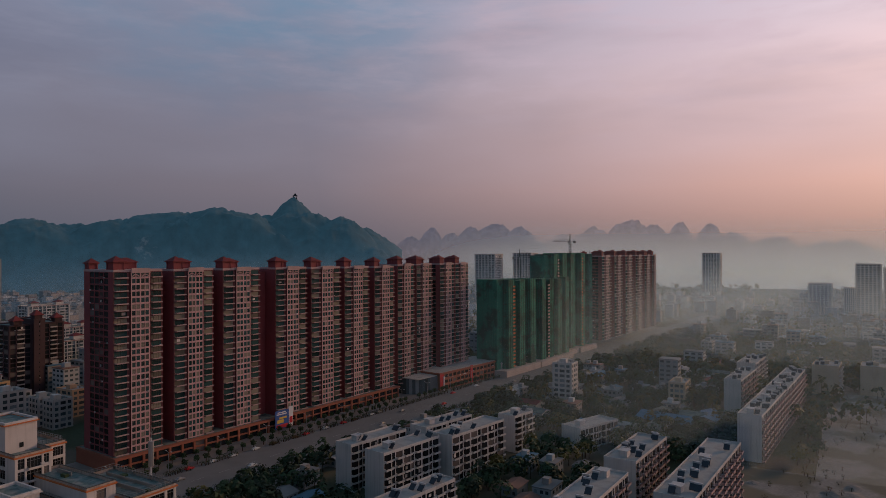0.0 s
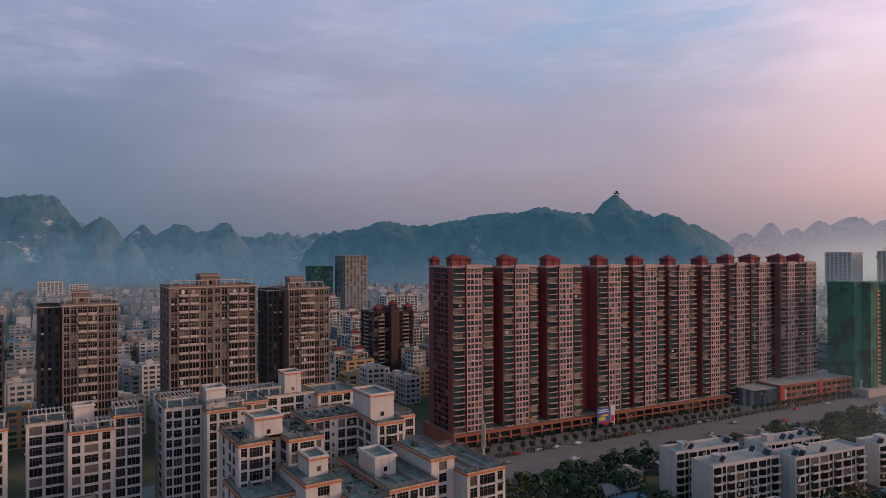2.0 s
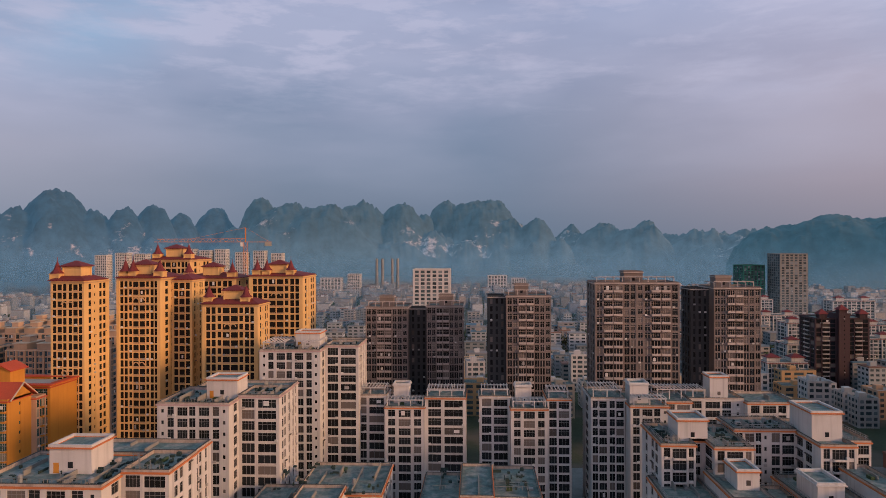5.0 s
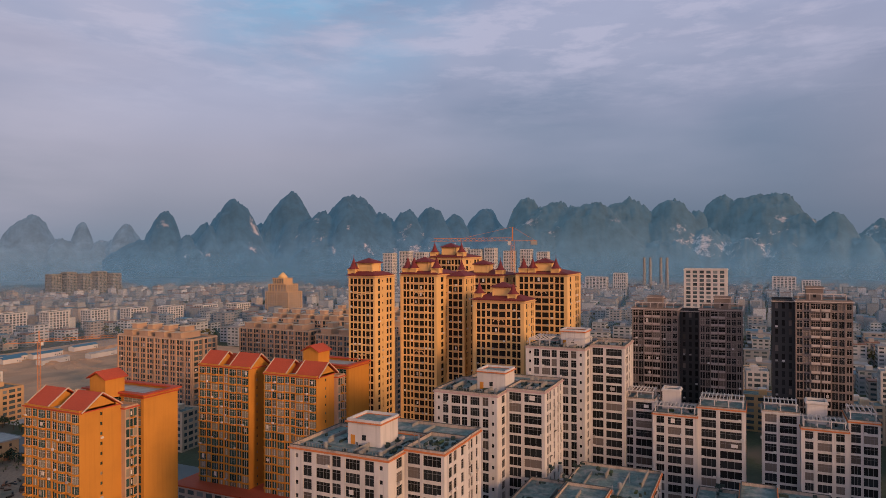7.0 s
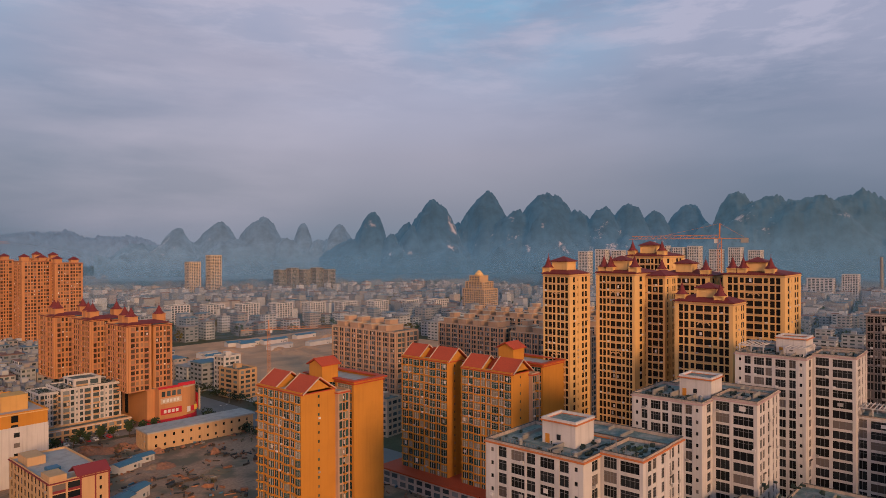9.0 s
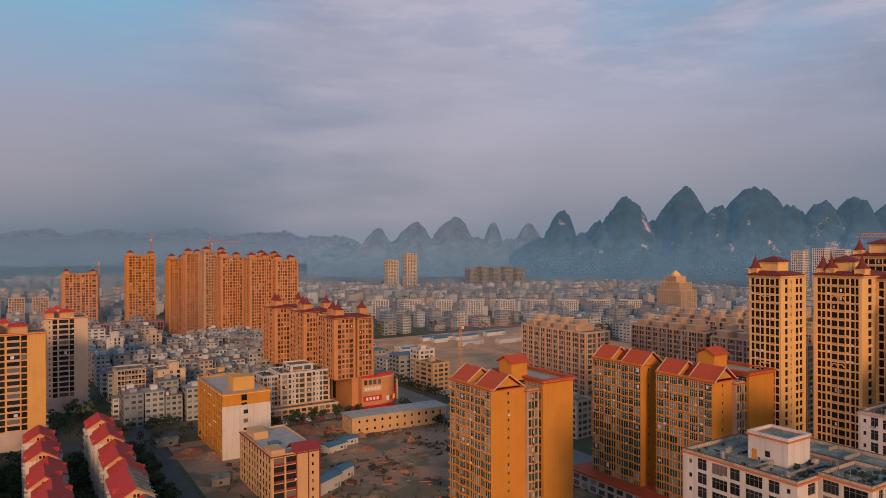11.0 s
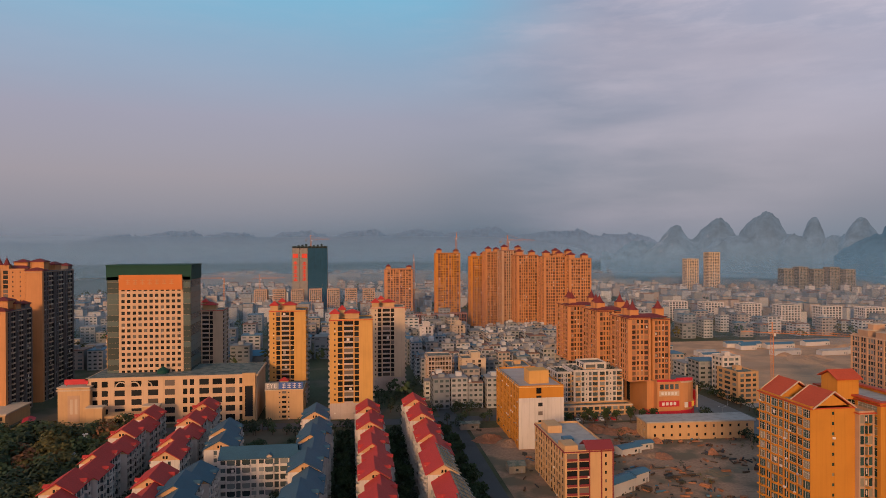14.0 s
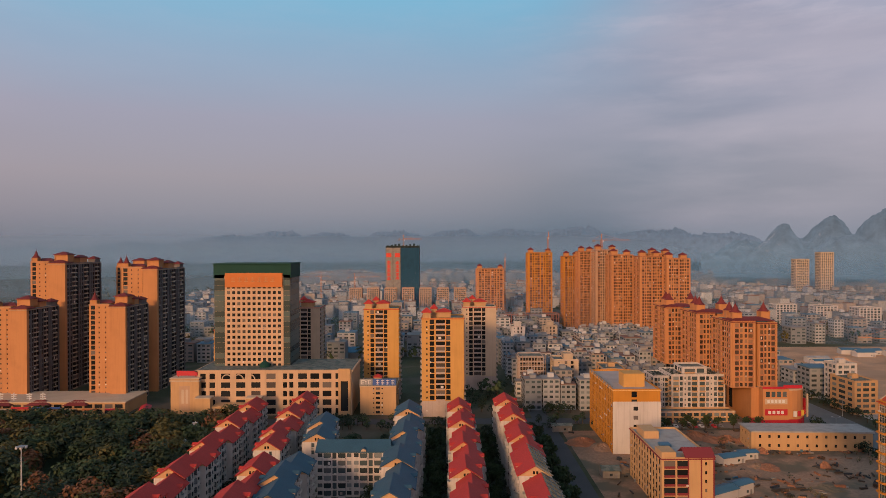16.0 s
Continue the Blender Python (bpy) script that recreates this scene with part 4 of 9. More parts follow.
# low commercial building with a glazed corner
com = thing("market_hall", 0, 0, 0, 0, "long red-brown commercial building with a dark glazed end", "shops")
com.matrix_world = AVENUE @ pose(0, 200, 0, 0, 0, -2.6)
w = Solid()
r = (-16, 11, 22, 100)
core(w, r, 0.16, 11.6)
facade(com, w, r, "+X", 0.16, 3, 3.8, [(0.8, "p")] + [(3.2, "w"), (0.9, "p")] * 16, sill=0.8, head=0.9, glass="glass")
w.part("wall", "brick_red", com)
Solid().box(-16.3, 11.6, 21.7, 100.3, 11.6, 12.3).part("cornice", "brick_red", com)
gl = Solid()
for i in range(9):
    a, b = math.pi * 0.5 * i / 9, math.pi * 0.5 * (i + 1) / 9
    gl.add([(-3 + 12 * math.cos(-a), 14 - 14 * math.sin(a), 0.16), (-3 + 12 * math.cos(-b), 14 - 14 * math.sin(b), 0.16), (-3 + 12 * math.cos(-b), 14 - 14 * math.sin(b), 10.5), (-3 + 12 * math.cos(-a), 14 - 14 * math.sin(a), 10.5)], [(3, 2, 1, 0)])
gl.box(-16, -3, 0.0, 22, 0.16, 10.5).box(-3, 9, 14, 22, 0.16, 10.5)
gl.part("glazed_corner", "glass_blue", com)
Solid().box(-15.5, 9, 1, 21.5, 10.5, 11.0).box(-15.5, 10.5, 22.5, 99.5, 12.3, 12.4).part("roof_slab", "roof_pale", com)
Solid().box(11.05, 11.4, 22, 26, 3, 12.5).box(11.05, 11.4, 58, 61, 1, 13).part("red_sign", "sign_red", com)
pavilion(com, 5, 10, 94, 99, 12.4, 3.0, 3.5, wall="brick_red", tile="roof_dark")
for yy in (24, 97):
    Solid().box(12.5, 13.3, yy, yy + 0.8, 0.16, 9).hip(12.3, 13.5, yy - 0.2, yy + 1.0, 9.3, 1.2).part("pylon", "sign_white", com)

# ---- towers wrapped in green safety net ----
def net_tower(x0, x1, y0, y1, ztop, folds, floors, lit=False, label="unfinished tower wrapped in green safety net"):
    ob = thing("netted_tower", 0, 0, 0, 0, label, "construction", "netted towers")
    ob.matrix_world = AVENUE
    s = Solid()
    n = folds * 2
    for i in range(n):
        a, b = y0 + (y1 - y0) * i / n, y0 + (y1 - y0) * (i + 1) / n
        d = 0.0 if i % 2 else -5.5
        s.box(x0, x1 + d, a, b, 0.2, ztop + random.uniform(-1.5, 1.0))
    s.part("safety_net", "green_net", ob)
    rails = Solid()
    for k in range(1, floors):
        z = ztop * k / floors
        if k % 3 == 0:
            rails.box(x1 + 0.02, x1 + 0.12, y0, y1, z, z + 0.22)
    rails.part("scaffold_rail", "net_dark", ob)
    poles = Solid()
    for i in range(int((y1 - y0) / 3.5)):
        y = y0 + 1 + i * 3.5
        poles.bar((x1 + 0.15, y, 0.2), (x1 + 0.15, y, ztop + random.uniform(0.5, 2.5)), 0.14)
    poles.part("scaffold_pole", "net_dark", ob)
    gap = Solid()
    for k in range(floors):
        z = 3 + (ztop - 6) * k / floors
        gap.box(x1 + 0.13, x1 + 0.2, y0 + (y1 - y0) * 0.30, y0 + (y1 - y0) * 0.36, z, z + 1.3)
    # lit towers: the light in the bays is painted as an orange base colour
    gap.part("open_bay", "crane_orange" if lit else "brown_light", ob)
    Solid().box(x0 - 1, x1 + 4, y0 - 1, y1 + 1, 0.16, 5.0).part("base_storey", "brown_light", ob)
    return ob


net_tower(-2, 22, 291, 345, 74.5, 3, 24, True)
net_tower(-2, 22, 349, 410, 73.0, 4, 24)
net_tower(-6, 14, 388, 440, 94.5, 3, 30)
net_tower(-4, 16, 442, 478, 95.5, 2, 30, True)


def tower_crane(x, y, h, jib, yaw, frame_=None, mat="crane_orange", lab="orange lattice tower crane over a building site"):
    ob = thing("tower_crane", x, y, 0, yaw, lab, "crane")
    m = Solid()
    w = 0.8
    for a, b in ((-w, -w), (w, -w), (w, w), (-w, w)):
        m.bar((a, b, 0), (a, b, h), 0.28)
    k = 0.0
    while k < h - 2:
        for (a, b), (c, d) in (((-w, -w), (w, -w)), ((w, -w), (w, w)), ((w, w), (-w, w)), ((-w, w), (-w, -w))):
            m.bar((a, b, k), (c, d, k + 2.5), 0.14)
        k += 2.5
    m.part("mast", mat, ob)
    j = Solid()
    for b in (-0.7, 0.7):
        j.bar((-jib * 0.3, b, h), (jib, b, h), 0.25)
    j.bar((0, 0, h + 1.6), (jib * 0.97, 0, h + 1.3), 0.22)
    k = 0.0
    while k < jib - 3:
        j.bar((k, -0.7, h), (k + 1.5, 0, h + 1.5), 0.12).bar((k + 1.5, 0, h + 1.5), (k + 3, 0.7, h), 0.12)
        k += 3
    j.part("jib", mat, ob)
    Solid().bar((0, 0, h), (0, 0, h + 7), 0.6).bar((0, 0, h + 7), (jib * 0.6, 0, h + 1.5), 0.1).bar((0, 0, h + 7), (-jib * 0.28, 0, h), 0.1).part("tower_head", mat, ob)
    Solid().box(-jib * 0.3, -jib * 0.22, -0.9, 0.9, h - 2.0, h).part("counterweight", "concrete", ob)
    Solid().box(0.9, 2.4, -0.8, 0.8, h - 2.2, h - 0.2).part("cab", "white_frame", ob)
    return ob


p = AVENUE @ Vector((4, 452, 0))
tower_crane(p.x, p.y, 107, 26, 150, mat="net_dark", lab="dark tower crane above the netted towers")
p = AVENUE @ Vector((-8, 372, 0))
tower_crane(p.x, p.y, 92, 22, 20, mat="net_dark", lab="dark tower crane above the netted towers")

# ---- white blocks with orange cornices ----
def white_block(name, rects, label, trim="orange_trim", each=True, glass="glass", wallmat="white_paint", loc=(0, 0), cool=0.06, group="white apartment blocks"):
    """rects: (x0, x1, y0, y1, top, {side: bays}, cap) blocks that make up one building."""
    xs = [r[0] for r in rects] + [r[1] for r in rects]
    ys = [r[2] for r in rects] + [r[3] for r in rects]
    cx, cy = (min(xs) + max(xs)) / 2, (min(ys) + max(ys)) / 2
    ob = thing(name, cx, cy, 0, 0, label, "apartment block", group)
    w = Solid()
    for x0, x1, y0, y1, top, faces, cap in rects:
        r = (x0 - cx, x1 - cx, y0 - cy, y1 - cy)
        floors = max(3, round((top - 0.2) / 2.98))
        fh = (top - 0.1) / floors
        core(w, r, 0.1, top)
        keep = 4
        for side in ("+X", "-X", "+Y", "-Y"):
            bays = faces.get(side)
            if bays:
                low = max(0, floors - keep)
                if low:
                    facade(ob, w, r, side, 0.1, low, fh, bays, glass=glass, trim=wallmat, each=False, out=0.9, sill=0.5, head=0.3, parapet=0.42, bars=True, frame_mat="frame_grey")
                facade(ob, w, r, side, 0.1 + low * fh, floors - low, fh, bays, glass=glass, trim=wallmat, each=each, out=0.9, cool=cool, sill=0.5, head=0.3, frame_mat="frame_grey", parapet=0.42)
            else:
                lo, hi = (r[2], r[3]) if side in ("+X", "-X") else (r[0], r[1])
                e = 0.3 if side in ("+Y", "-Y") else 0.0
                w.box(*place_side(r, side, lo + e, hi - e, -0.3, 0), 0.1, top)
        corners(w, r, 0.1, top)
        flat_roof(ob, r, top, "roof_moss", "parapet_stained", cap=cap or trim, over=0.3)
        coping = Solid()
        for e in ((r[0] - 0.05, r[1] + 0.05, r[2] - 0.05, r[2] + 0.28), (r[0] - 0.05, r[1] + 0.05, r[3] - 0.28, r[3] + 0.05), (r[0] - 0.05, r[0] + 0.28, r[2] + 0.28, r[3] - 0.28), (r[1] - 0.28, r[1] + 0.05, r[2] + 0.28, r[3] - 0.28)):
            coping.box(*e, top + 0.902, top + 1.0)
        coping.part("coping", "coping_dark", ob)
        k = r[2] + 4.5
        while k < r[3] - 2:
            if random.random() < 0.7:
                a = random.uniform(r[0] + 0.4, (r[0] + r[1]) / 2)
                Solid().box(a, random.uniform(a + 3, r[1] - 0.4), k - 0.12, k + 0.12, top + 0.12, top + random.choice((0.9, 1.1, 1.6))).part("low_wall", "concrete", ob)
            if random.random() < 0.8:
                x, q = random.uniform(r[0] + 1, r[1] - 2), k + random.uniform(-2.5, 1)
                Solid().box(x, x + random.uniform(0.8, 2.2), q, q + random.uniform(0.6, 1.6), top + 0.12, top + random.uniform(0.4, 1.0)).part("planter", random.choice(("concrete", "brown_light", "leaf_green", "steel_grey")), ob)
            k += random.uniform(3.5, 6)
    w.part("wall", wallmat, ob)
    return ob


def stair_house(ob, rect, z, h=4.5, cap="orange_trim", wall="white_paint", door=None, plain=False):
    """The lift and stair head on a flat roof."""
    c = ob.location
    r = (rect[0] - c.x, rect[1] - c.x, rect[2] - c.y, rect[3] - c.y)
    head = Solid().box(*r, z, z + h).part("stair_head", wall, ob)
    o = 0.45
    if plain:
        Solid().box(r[0] - o, r[1] + o, r[2] - o, r[3] + o, z + h, z + h + 0.35).part("stair_cap", cap, head)
        return
    # a raised rim round a sunken roof
    rim, curb = Solid(), Solid()
    for q in ((r[0] - o, r[1] + o, r[2] - o, r[2] + 0.3), (r[0] - o, r[1] + o, r[3] - 0.3, r[3] + o), (r[0] - o, r[0] + 0.3, r[2] + 0.3, r[3] - 0.3), (r[1] - 0.3, r[1] + o, r[2] + 0.3, r[3] - 0.3)):
        rim.box(*q, z + h, z + h + 0.28)
        curb.box(*(q[0] + 0.3 if q[0] < r[0] else q[0], q[1] - 0.3 if q[1] > r[1] else q[1], q[2] + 0.3 if q[2] < r[2] else q[2], q[3] - 0.3 if q[3] > r[3] else q[3]), z + h + 0.28, z + h + 0.8)
    rim.part("stair_cap", cap, head)
    curb.part("stair_parapet", wall, head)
    Solid().box(r[0] + 0.3, r[1] - 0.3, r[2] + 0.3, r[3] - 0.3, z + h, z + h + 0.1).part("stair_roof", "roof_moss", head)
    Solid().box(r[1] + 0.003, r[1] + 0.06, (r[2] + r[3]) / 2 - 0.5, (r[2] + r[3]) / 2 + 0.5, z + 1.2, z + 2.4).part("stair_window", "glass", head)
    if door:
        Solid().box(r[1] + 0.003, r[1] + 0.06, r[2] + 0.8, r[2] + 1.9, z + 0.12, z + 2.2).part("stair_door", door, head)


def trellis(ob, rect, z, h=3.0):
    """A white roof pergola: posts, beams and cross slats."""
    c = ob.location
    x0, x1, y0, y1 = rect[0] - c.x, rect[1] - c.x, rect[2] - c.y, rect[3] - c.y
    s = Solid()
    n = max(1, int((y1 - y0) / 3.5))
    for x in (x0, x1):
        for i in range(n + 1):
            y = y0 + (y1 - y0) * i / n
            s.box(x - 0.15, x + 0.15, y - 0.15, y + 0.15, z, z + h)
        s.box(x - 0.15, x + 0.15, y0 - 0.4, y1 + 0.4, z + h, z + h + 0.4)
        s.part("pergola_frame", "white_paint", ob)
        s = Solid()
    t = Solid()
    n = int((y1 - y0) / 1.1)
    for i in range(n + 1):
        y = y0 + (y1 - y0) * i / n
        t.box(x0 - 0.5, x1 + 0.5, y - 0.09, y + 0.09, z + h + 0.4, z + h + 0.65)
    t.part("pergola_slat", "white_paint", ob)


def roof_clutter(ob, rect, z, n=5):
    """Tanks, pipes, low walls, racks and a clothes line on a flat roof."""
    c = ob.location
    x0, x1, y0, y1 = rect[0] - c.x + 1, rect[1] - c.x - 1, rect[2] - c.y + 1, rect[3] - c.y - 1
    for i in range(n):
        x, y = random.uniform(x0, x1), random.uniform(y0, y1)
        k = random.random()
        if k < 0.25:
            Solid().drum(x, y, 0.55, z + 0.1, z + 1.5, 10).drum(x, y, 0.55, z + 1.5, z + 1.75, 10, 0.15).part("water_tank", "steel_grey", ob)
        elif k < 0.5:
            Solid().bar((x, y, z + 0.1), (x, y, z + 2.4), 0.1).bar((x, y, z + 2.2), (x + 0.6, y, z + 2.2), 0.08).part("vent_pipe", "steel_grey", ob)
        elif k < 0.75:
            e = min(x1, x + random.uniform(2, 5))
            Solid().box(x, e, y - 0.12, y + 0.12, z + 0.1, z + 1.1).part("low_wall", "concrete", ob)
        else:
            e = min(y1, y + random.uniform(2, 4))
            r = Solid().bar((x, y, z + 1.7), (x, e, z + 1.7), 0.06)
            for q in (y, e):
                r.bar((x, q, z + 0.1), (x, q, z + 1.75), 0.07)
            r.part("clothes_line", "steel_grey", ob)
    # odds and ends left lying about
    junk = Solid()
    for i in range(n * 5):
        x, y = random.uniform(x0, x1), random.uniform(y0, y1)
        a, b = (random.uniform(0.3, 0.9), random.uniform(0.3, 0.9)) if random.random() < 0.6 else random.choice(((random.uniform(1.2, 3.0), 0.2), (0.2, random.uniform(1.2, 3.0))))
        junk.box(x, min(x1, x + a) + 0.05, y, min(y1, y + b) + 0.05, z + 0.05, z + random.uniform(0.25, 0.9))
    tagged(junk.part("roof_junk", "net_dark", ob), kind="stuff")
    # iron railing along one edge
    r = Solid()
    q = y0
    while q < y1:
        r.bar((x1 + 0.6, q, z + 0.8), (x1 + 0.6, q, z + 1.7), 0.06)
        q += 0.8
    r.bar((x1 + 0.6, y0, z + 1.7), (x1 + 0.6, y1, z + 1.7), 0.07)
    r.part("railing", "concrete", ob)


def terrace_rail(ob, rect, z):
    """A thin iron railing that stands back from the coping, on all four sides."""
    c = ob.location
    x0, x1, y0, y1 = rect[0] - c.x + 0.5, rect[1] - c.x - 0.5, rect[2] - c.y + 0.5, rect[3] - c.y - 0.5
    for a, b in (((x0, y0), (x1, y0)), ((x1, y0), (x1, y1)), ((x1, y1), (x0, y1)), ((x0, y1), (x0, y0))):
        r = Solid()
        n = max(2, int(math.hypot(b[0] - a[0], b[1] - a[1]) / 1.1))
        for i in range(n + 1):
            p = (a[0] + (b[0] - a[0]) * i / n, a[1] + (b[1] - a[1]) * i / n)
            r.bar((*p, z + 0.1), (*p, z + 1.9), 0.07)
        for k in (1.35, 1.85):
            r.bar((*a, z + k), (*b, z + k), 0.07)
        r.part("terrace_railing", "steel_grey", ob)


WIN6 = [(0.8, "p"), (0.9, "s"), (0.7, "p"), (1.5, "g"), (0.8, "p"), (2.4, "l"), (0.35, "p"), (1.5, "g"), (0.8, "p"), (2.4, "l"), (0.8, "p"), (1.5, "g"), (0.7, "p"), (0.9, "s"), (0.7, "p")]
WIN3 = [(0.6, "p"), (1.5, "g"), (0.6, "p"), (2.3, "l"), (0.35, "p"), (1.4, "g"), (0.6, "p"), (0.9, "s"), (0.5, "p")]
WIN2 = [(0.55, "p"), (2.1, "g"), (0.55, "p"), (3.0, "l"), (0.55, "p")]
WIN1 = [(1.2, "p"), (1.2, "w"), (1.2, "p")]
BALC = [(0.6, "p"), (1.5, "g"), (0.5, "p"), (3.3, "b"), (0.5, "p"), (1.2, "w"), (0.5, "p")]
BAL2 = [(0.5, "p"), (1.2, "w"), (0.5, "p"), (3.4, "b"), (0.5, "p"), (2.4, "l"), (0.4, "p"), (1.2, "g"), (0.5, "p"), (3.4, "b"), (0.6, "p")]
SIDE = [(1.6, "p"), (1.0, "w"), (1.7, "p"), (1.1, "w"), (0.5, "p"), (1.1, "w"), (1.4, "p")]

for name, x1, y0, y1, wy, top in (("white_block", -120.4, -94.0, -69.0, -59.5, 53.0), ("white_block", -171.6, -83.3, -64.2, -53.0, 56.5), ("white_block", -219.9, -71.9, -51.6, -40.0, 63.2)):
    ob = white_block(name, [(x1 - 20, x1, y0, y1, top, {"+X": WIN6, "+Y": SIDE}, None), (x1 - 20, x1 - 7, y1, wy, top + 0.6, {"+X": WIN2, "+Y": SIDE}, None), (x1 - 30, x1 - 20, y0 + 2, wy - 1, top, {"+Y": SIDE}, None)],
                     "white-rendered apartment block with an orange roof cornice", trim="orange_trim" if top < 54 else "rose_trim")
    stair_house(ob, (x1 - 16, x1 - 8, y0 + 10, y0 + 18.5), top + 0.1, 5.0, door="orange_paint")
    roof_clutter(ob, (x1 - 18, x1, y0, y1), top, 10)
    roof_clutter(ob, (x1 - 20, x1 - 7, y1, wy), top + 0.6, 5)
    if top > 60:
        trellis(ob, (x1 - 14, x1 - 1.5, y0 + 1, y0 + 8), top + 0.1, 2.6)
        trellis(ob, (x1 - 14, x1 - 1.5, y1 - 6, y1 - 1), top + 0.1, 2.6)

for x1, a, b, c, d, top in ((-226.0, -42.5, -31.0, -17.5, -3.5, 45.6), (-226.0, 1.0, 11.5, 23.8, 31.8, 45.4)):
    ob = white_block("white_block", [(x1 - 16, x1 - 5, a, b, top + 0.5, {"+X": WIN2, "-Y": WIN1}, "white_paint"), (x1 - 18, x1, b, c, top - 2.4, {"+X": [(0.9, "p"), (1.9, "w"), (0.9, "p"), (3.2, "l"), (0.9, "p"), (1.9, "w"), (0.9, "p")], "-Y": WIN1}, "orange_trim"), (x1 - 16, x1 - 1.5, c, d, top + 0.6, {"+X": WIN2, "-Y": None}, "orange_trim")],
                     "white apartment block with roof pergolas and glazed balconies", each=True)
    stair_house(ob, (x1 - 14, x1 - 8.5, b + 2, b + 7.5), top - 2.4, 6.2, cap="white_paint")
    trellis(ob, (x1 - 14, x1 - 6.5, a + 0.8, b - 0.8), top + 0.6, 2.6)
    trellis(ob, (x1 - 6, x1 - 0.8, b + 0.8, c - 0.8), top - 2.3, 2.6)
    trellis(ob, (x1 - 13, x1 - 4, c + 0.8, d - 0.8), top + 0.7, 2.4)
    roof_clutter(ob, (x1 - 17, x1 - 6, b + 8, c - 1), top - 2.4, 6)

ob = white_block("white_block", [(-240, -222, 37.5, 48.5, 47.6, {"+X": WIN2 + WIN2, "-Y": WIN1}, "white_paint"), (-238, -215.5, 48.7, 60.8, 46.6, {"+X": WIN3, "-Y": WIN1}, "orange_trim"), (-238, -222, 60.8, 70, 46.6, {"+X": WIN2}, "orange_trim"),
                                 (-240, -226, 70, 88, 46.8, {"+X": WIN3}, "white_paint"), (-240, -223, 88, 104, 46.2, {"+X": WIN3, "-Y": WIN1}, "orange_trim")], "long white apartment block with roof pergolas and stair heads")
stair_house(ob, (-229, -222, 50, 56), 46.6, 6.0, cap="white_paint")
stair_house(ob, (-236, -229, 78, 84), 46.8, 7.0)
trellis(ob, (-236, -224, 38.5, 47.5), 47.6, 2.8)
trellis(ob, (-222, -216.5, 50, 60), 46.6, 2.6)
trellis(ob, (-236, -228, 60.5, 76), 46.8, 3.0)

ob = white_block("white_block", [(-190, -170, 46, 54.5, 47.6, {"+X": BALC, "-Y": SIDE}, None), (-190, -175, 54.5, 58.5, 47.4, {"+X": WIN1}, None), (-190, -168.5, 58.5, 68, 47.4, {"+X": BALC, "-Y": WIN2}, None),
                                 (-194, -181, 68, 84, 48.6, {"+X": WIN3 + WIN2}, None), (-194, -168.5, 84, 92.5, 48.2, {"+X": BALC, "-Y": SIDE}, None), (-194, -173, 92.5, 98.5, 48.0, {"+X": WIN2}, None)], "stepped white apartment block with orange cornices")
stair_house(ob, (-184, -175, 51.5, 59), 47.6, 5.2)
stair_house(ob, (-186, -174, 84.5, 92), 48.2, 7.0)
for r, z in (((-190, -170, 46, 51.4), 47.6), ((-190, -168.5, 59.2, 68), 47.4), ((-194, -181, 68, 84), 48.6), ((-194, -173, 92.5, 98.5), 48.0)):
    terrace_rail(ob, r, z)
roof_clutter(ob, (-192, -182, 68, 84), 48.6, 7)
roof_clutter(ob, (-190, -171, 46, 52), 47.6, 6)
roof_clutter(ob, (-190, -170, 60, 68), 47.4, 6)

ob = white_block("white_block", [(-176, -158, 44, 56.5, 37.6, {"+X": BALC, "-Y": SIDE}, None), (-170, -151, 56.5, 65.5, 41.2, {"+X": WIN1}, None), (-170, -143, 65.5, 75.0, 37.4, {"+X": BALC, "-Y": SIDE}, None), (-175, -144, 75.0, 88.5, 38.6, {"+X": BAL2}, None),
                                 (-170, -147, 88.5, 95.5, 43.0, {"+X": WIN1}, None), (-166, -141, 95.5, 107.5, 39.8, {"+X": BALC, "+Y": SIDE}, None)], "stepped white apartment block with green roof terraces")
for r, z in (((-176, -158, 44, 56.5), 37.6), ((-170, -143, 65.5, 75), 37.4), ((-175, -144, 75, 88.5), 38.6), ((-166, -141, 95.5, 107.5), 39.8)):
    terrace_rail(ob, r, z)
stair_house(ob, (-166, -158, 60, 65), 41.2, 4.2)
stair_house(ob, (-166, -156, 77, 83), 38.6, 4.6, cap="white_paint")
roof_clutter(ob, (-172, -145, 66, 88), 38.0, 9)

ob = white_block("white_block", [(-176, -150, -56, -44, 34.0, {"+X": WIN3}, None), (-168, -152, -44, -33, 36.9, {"+X": WIN2}, None), (-192, -168, -46, -24, 34.9, {"+X": WIN3, "+Y": SIDE}, None), (-168, -154, -33, -18, 32.0, {"+X": WIN3}, None)], "lower white apartment block with stained roof terraces")
roof_clutter(ob, (-190, -152, -54, -24), 35.9, 9)
ob = white_block("white_block", [(-186, -166, -14, -4, 34.4, {"+X": WIN3}, None), (-184, -160, -4, 4, 37.6, {"+X": WIN2}, None), (-190, -166, 4, 16, 35.1, {"+X": WIN3, "+Y": SIDE}, None)], "lower white apartment block with stained roof terraces")
roof_clutter(ob, (-188, -168, -12, 14), 36.1, 7)

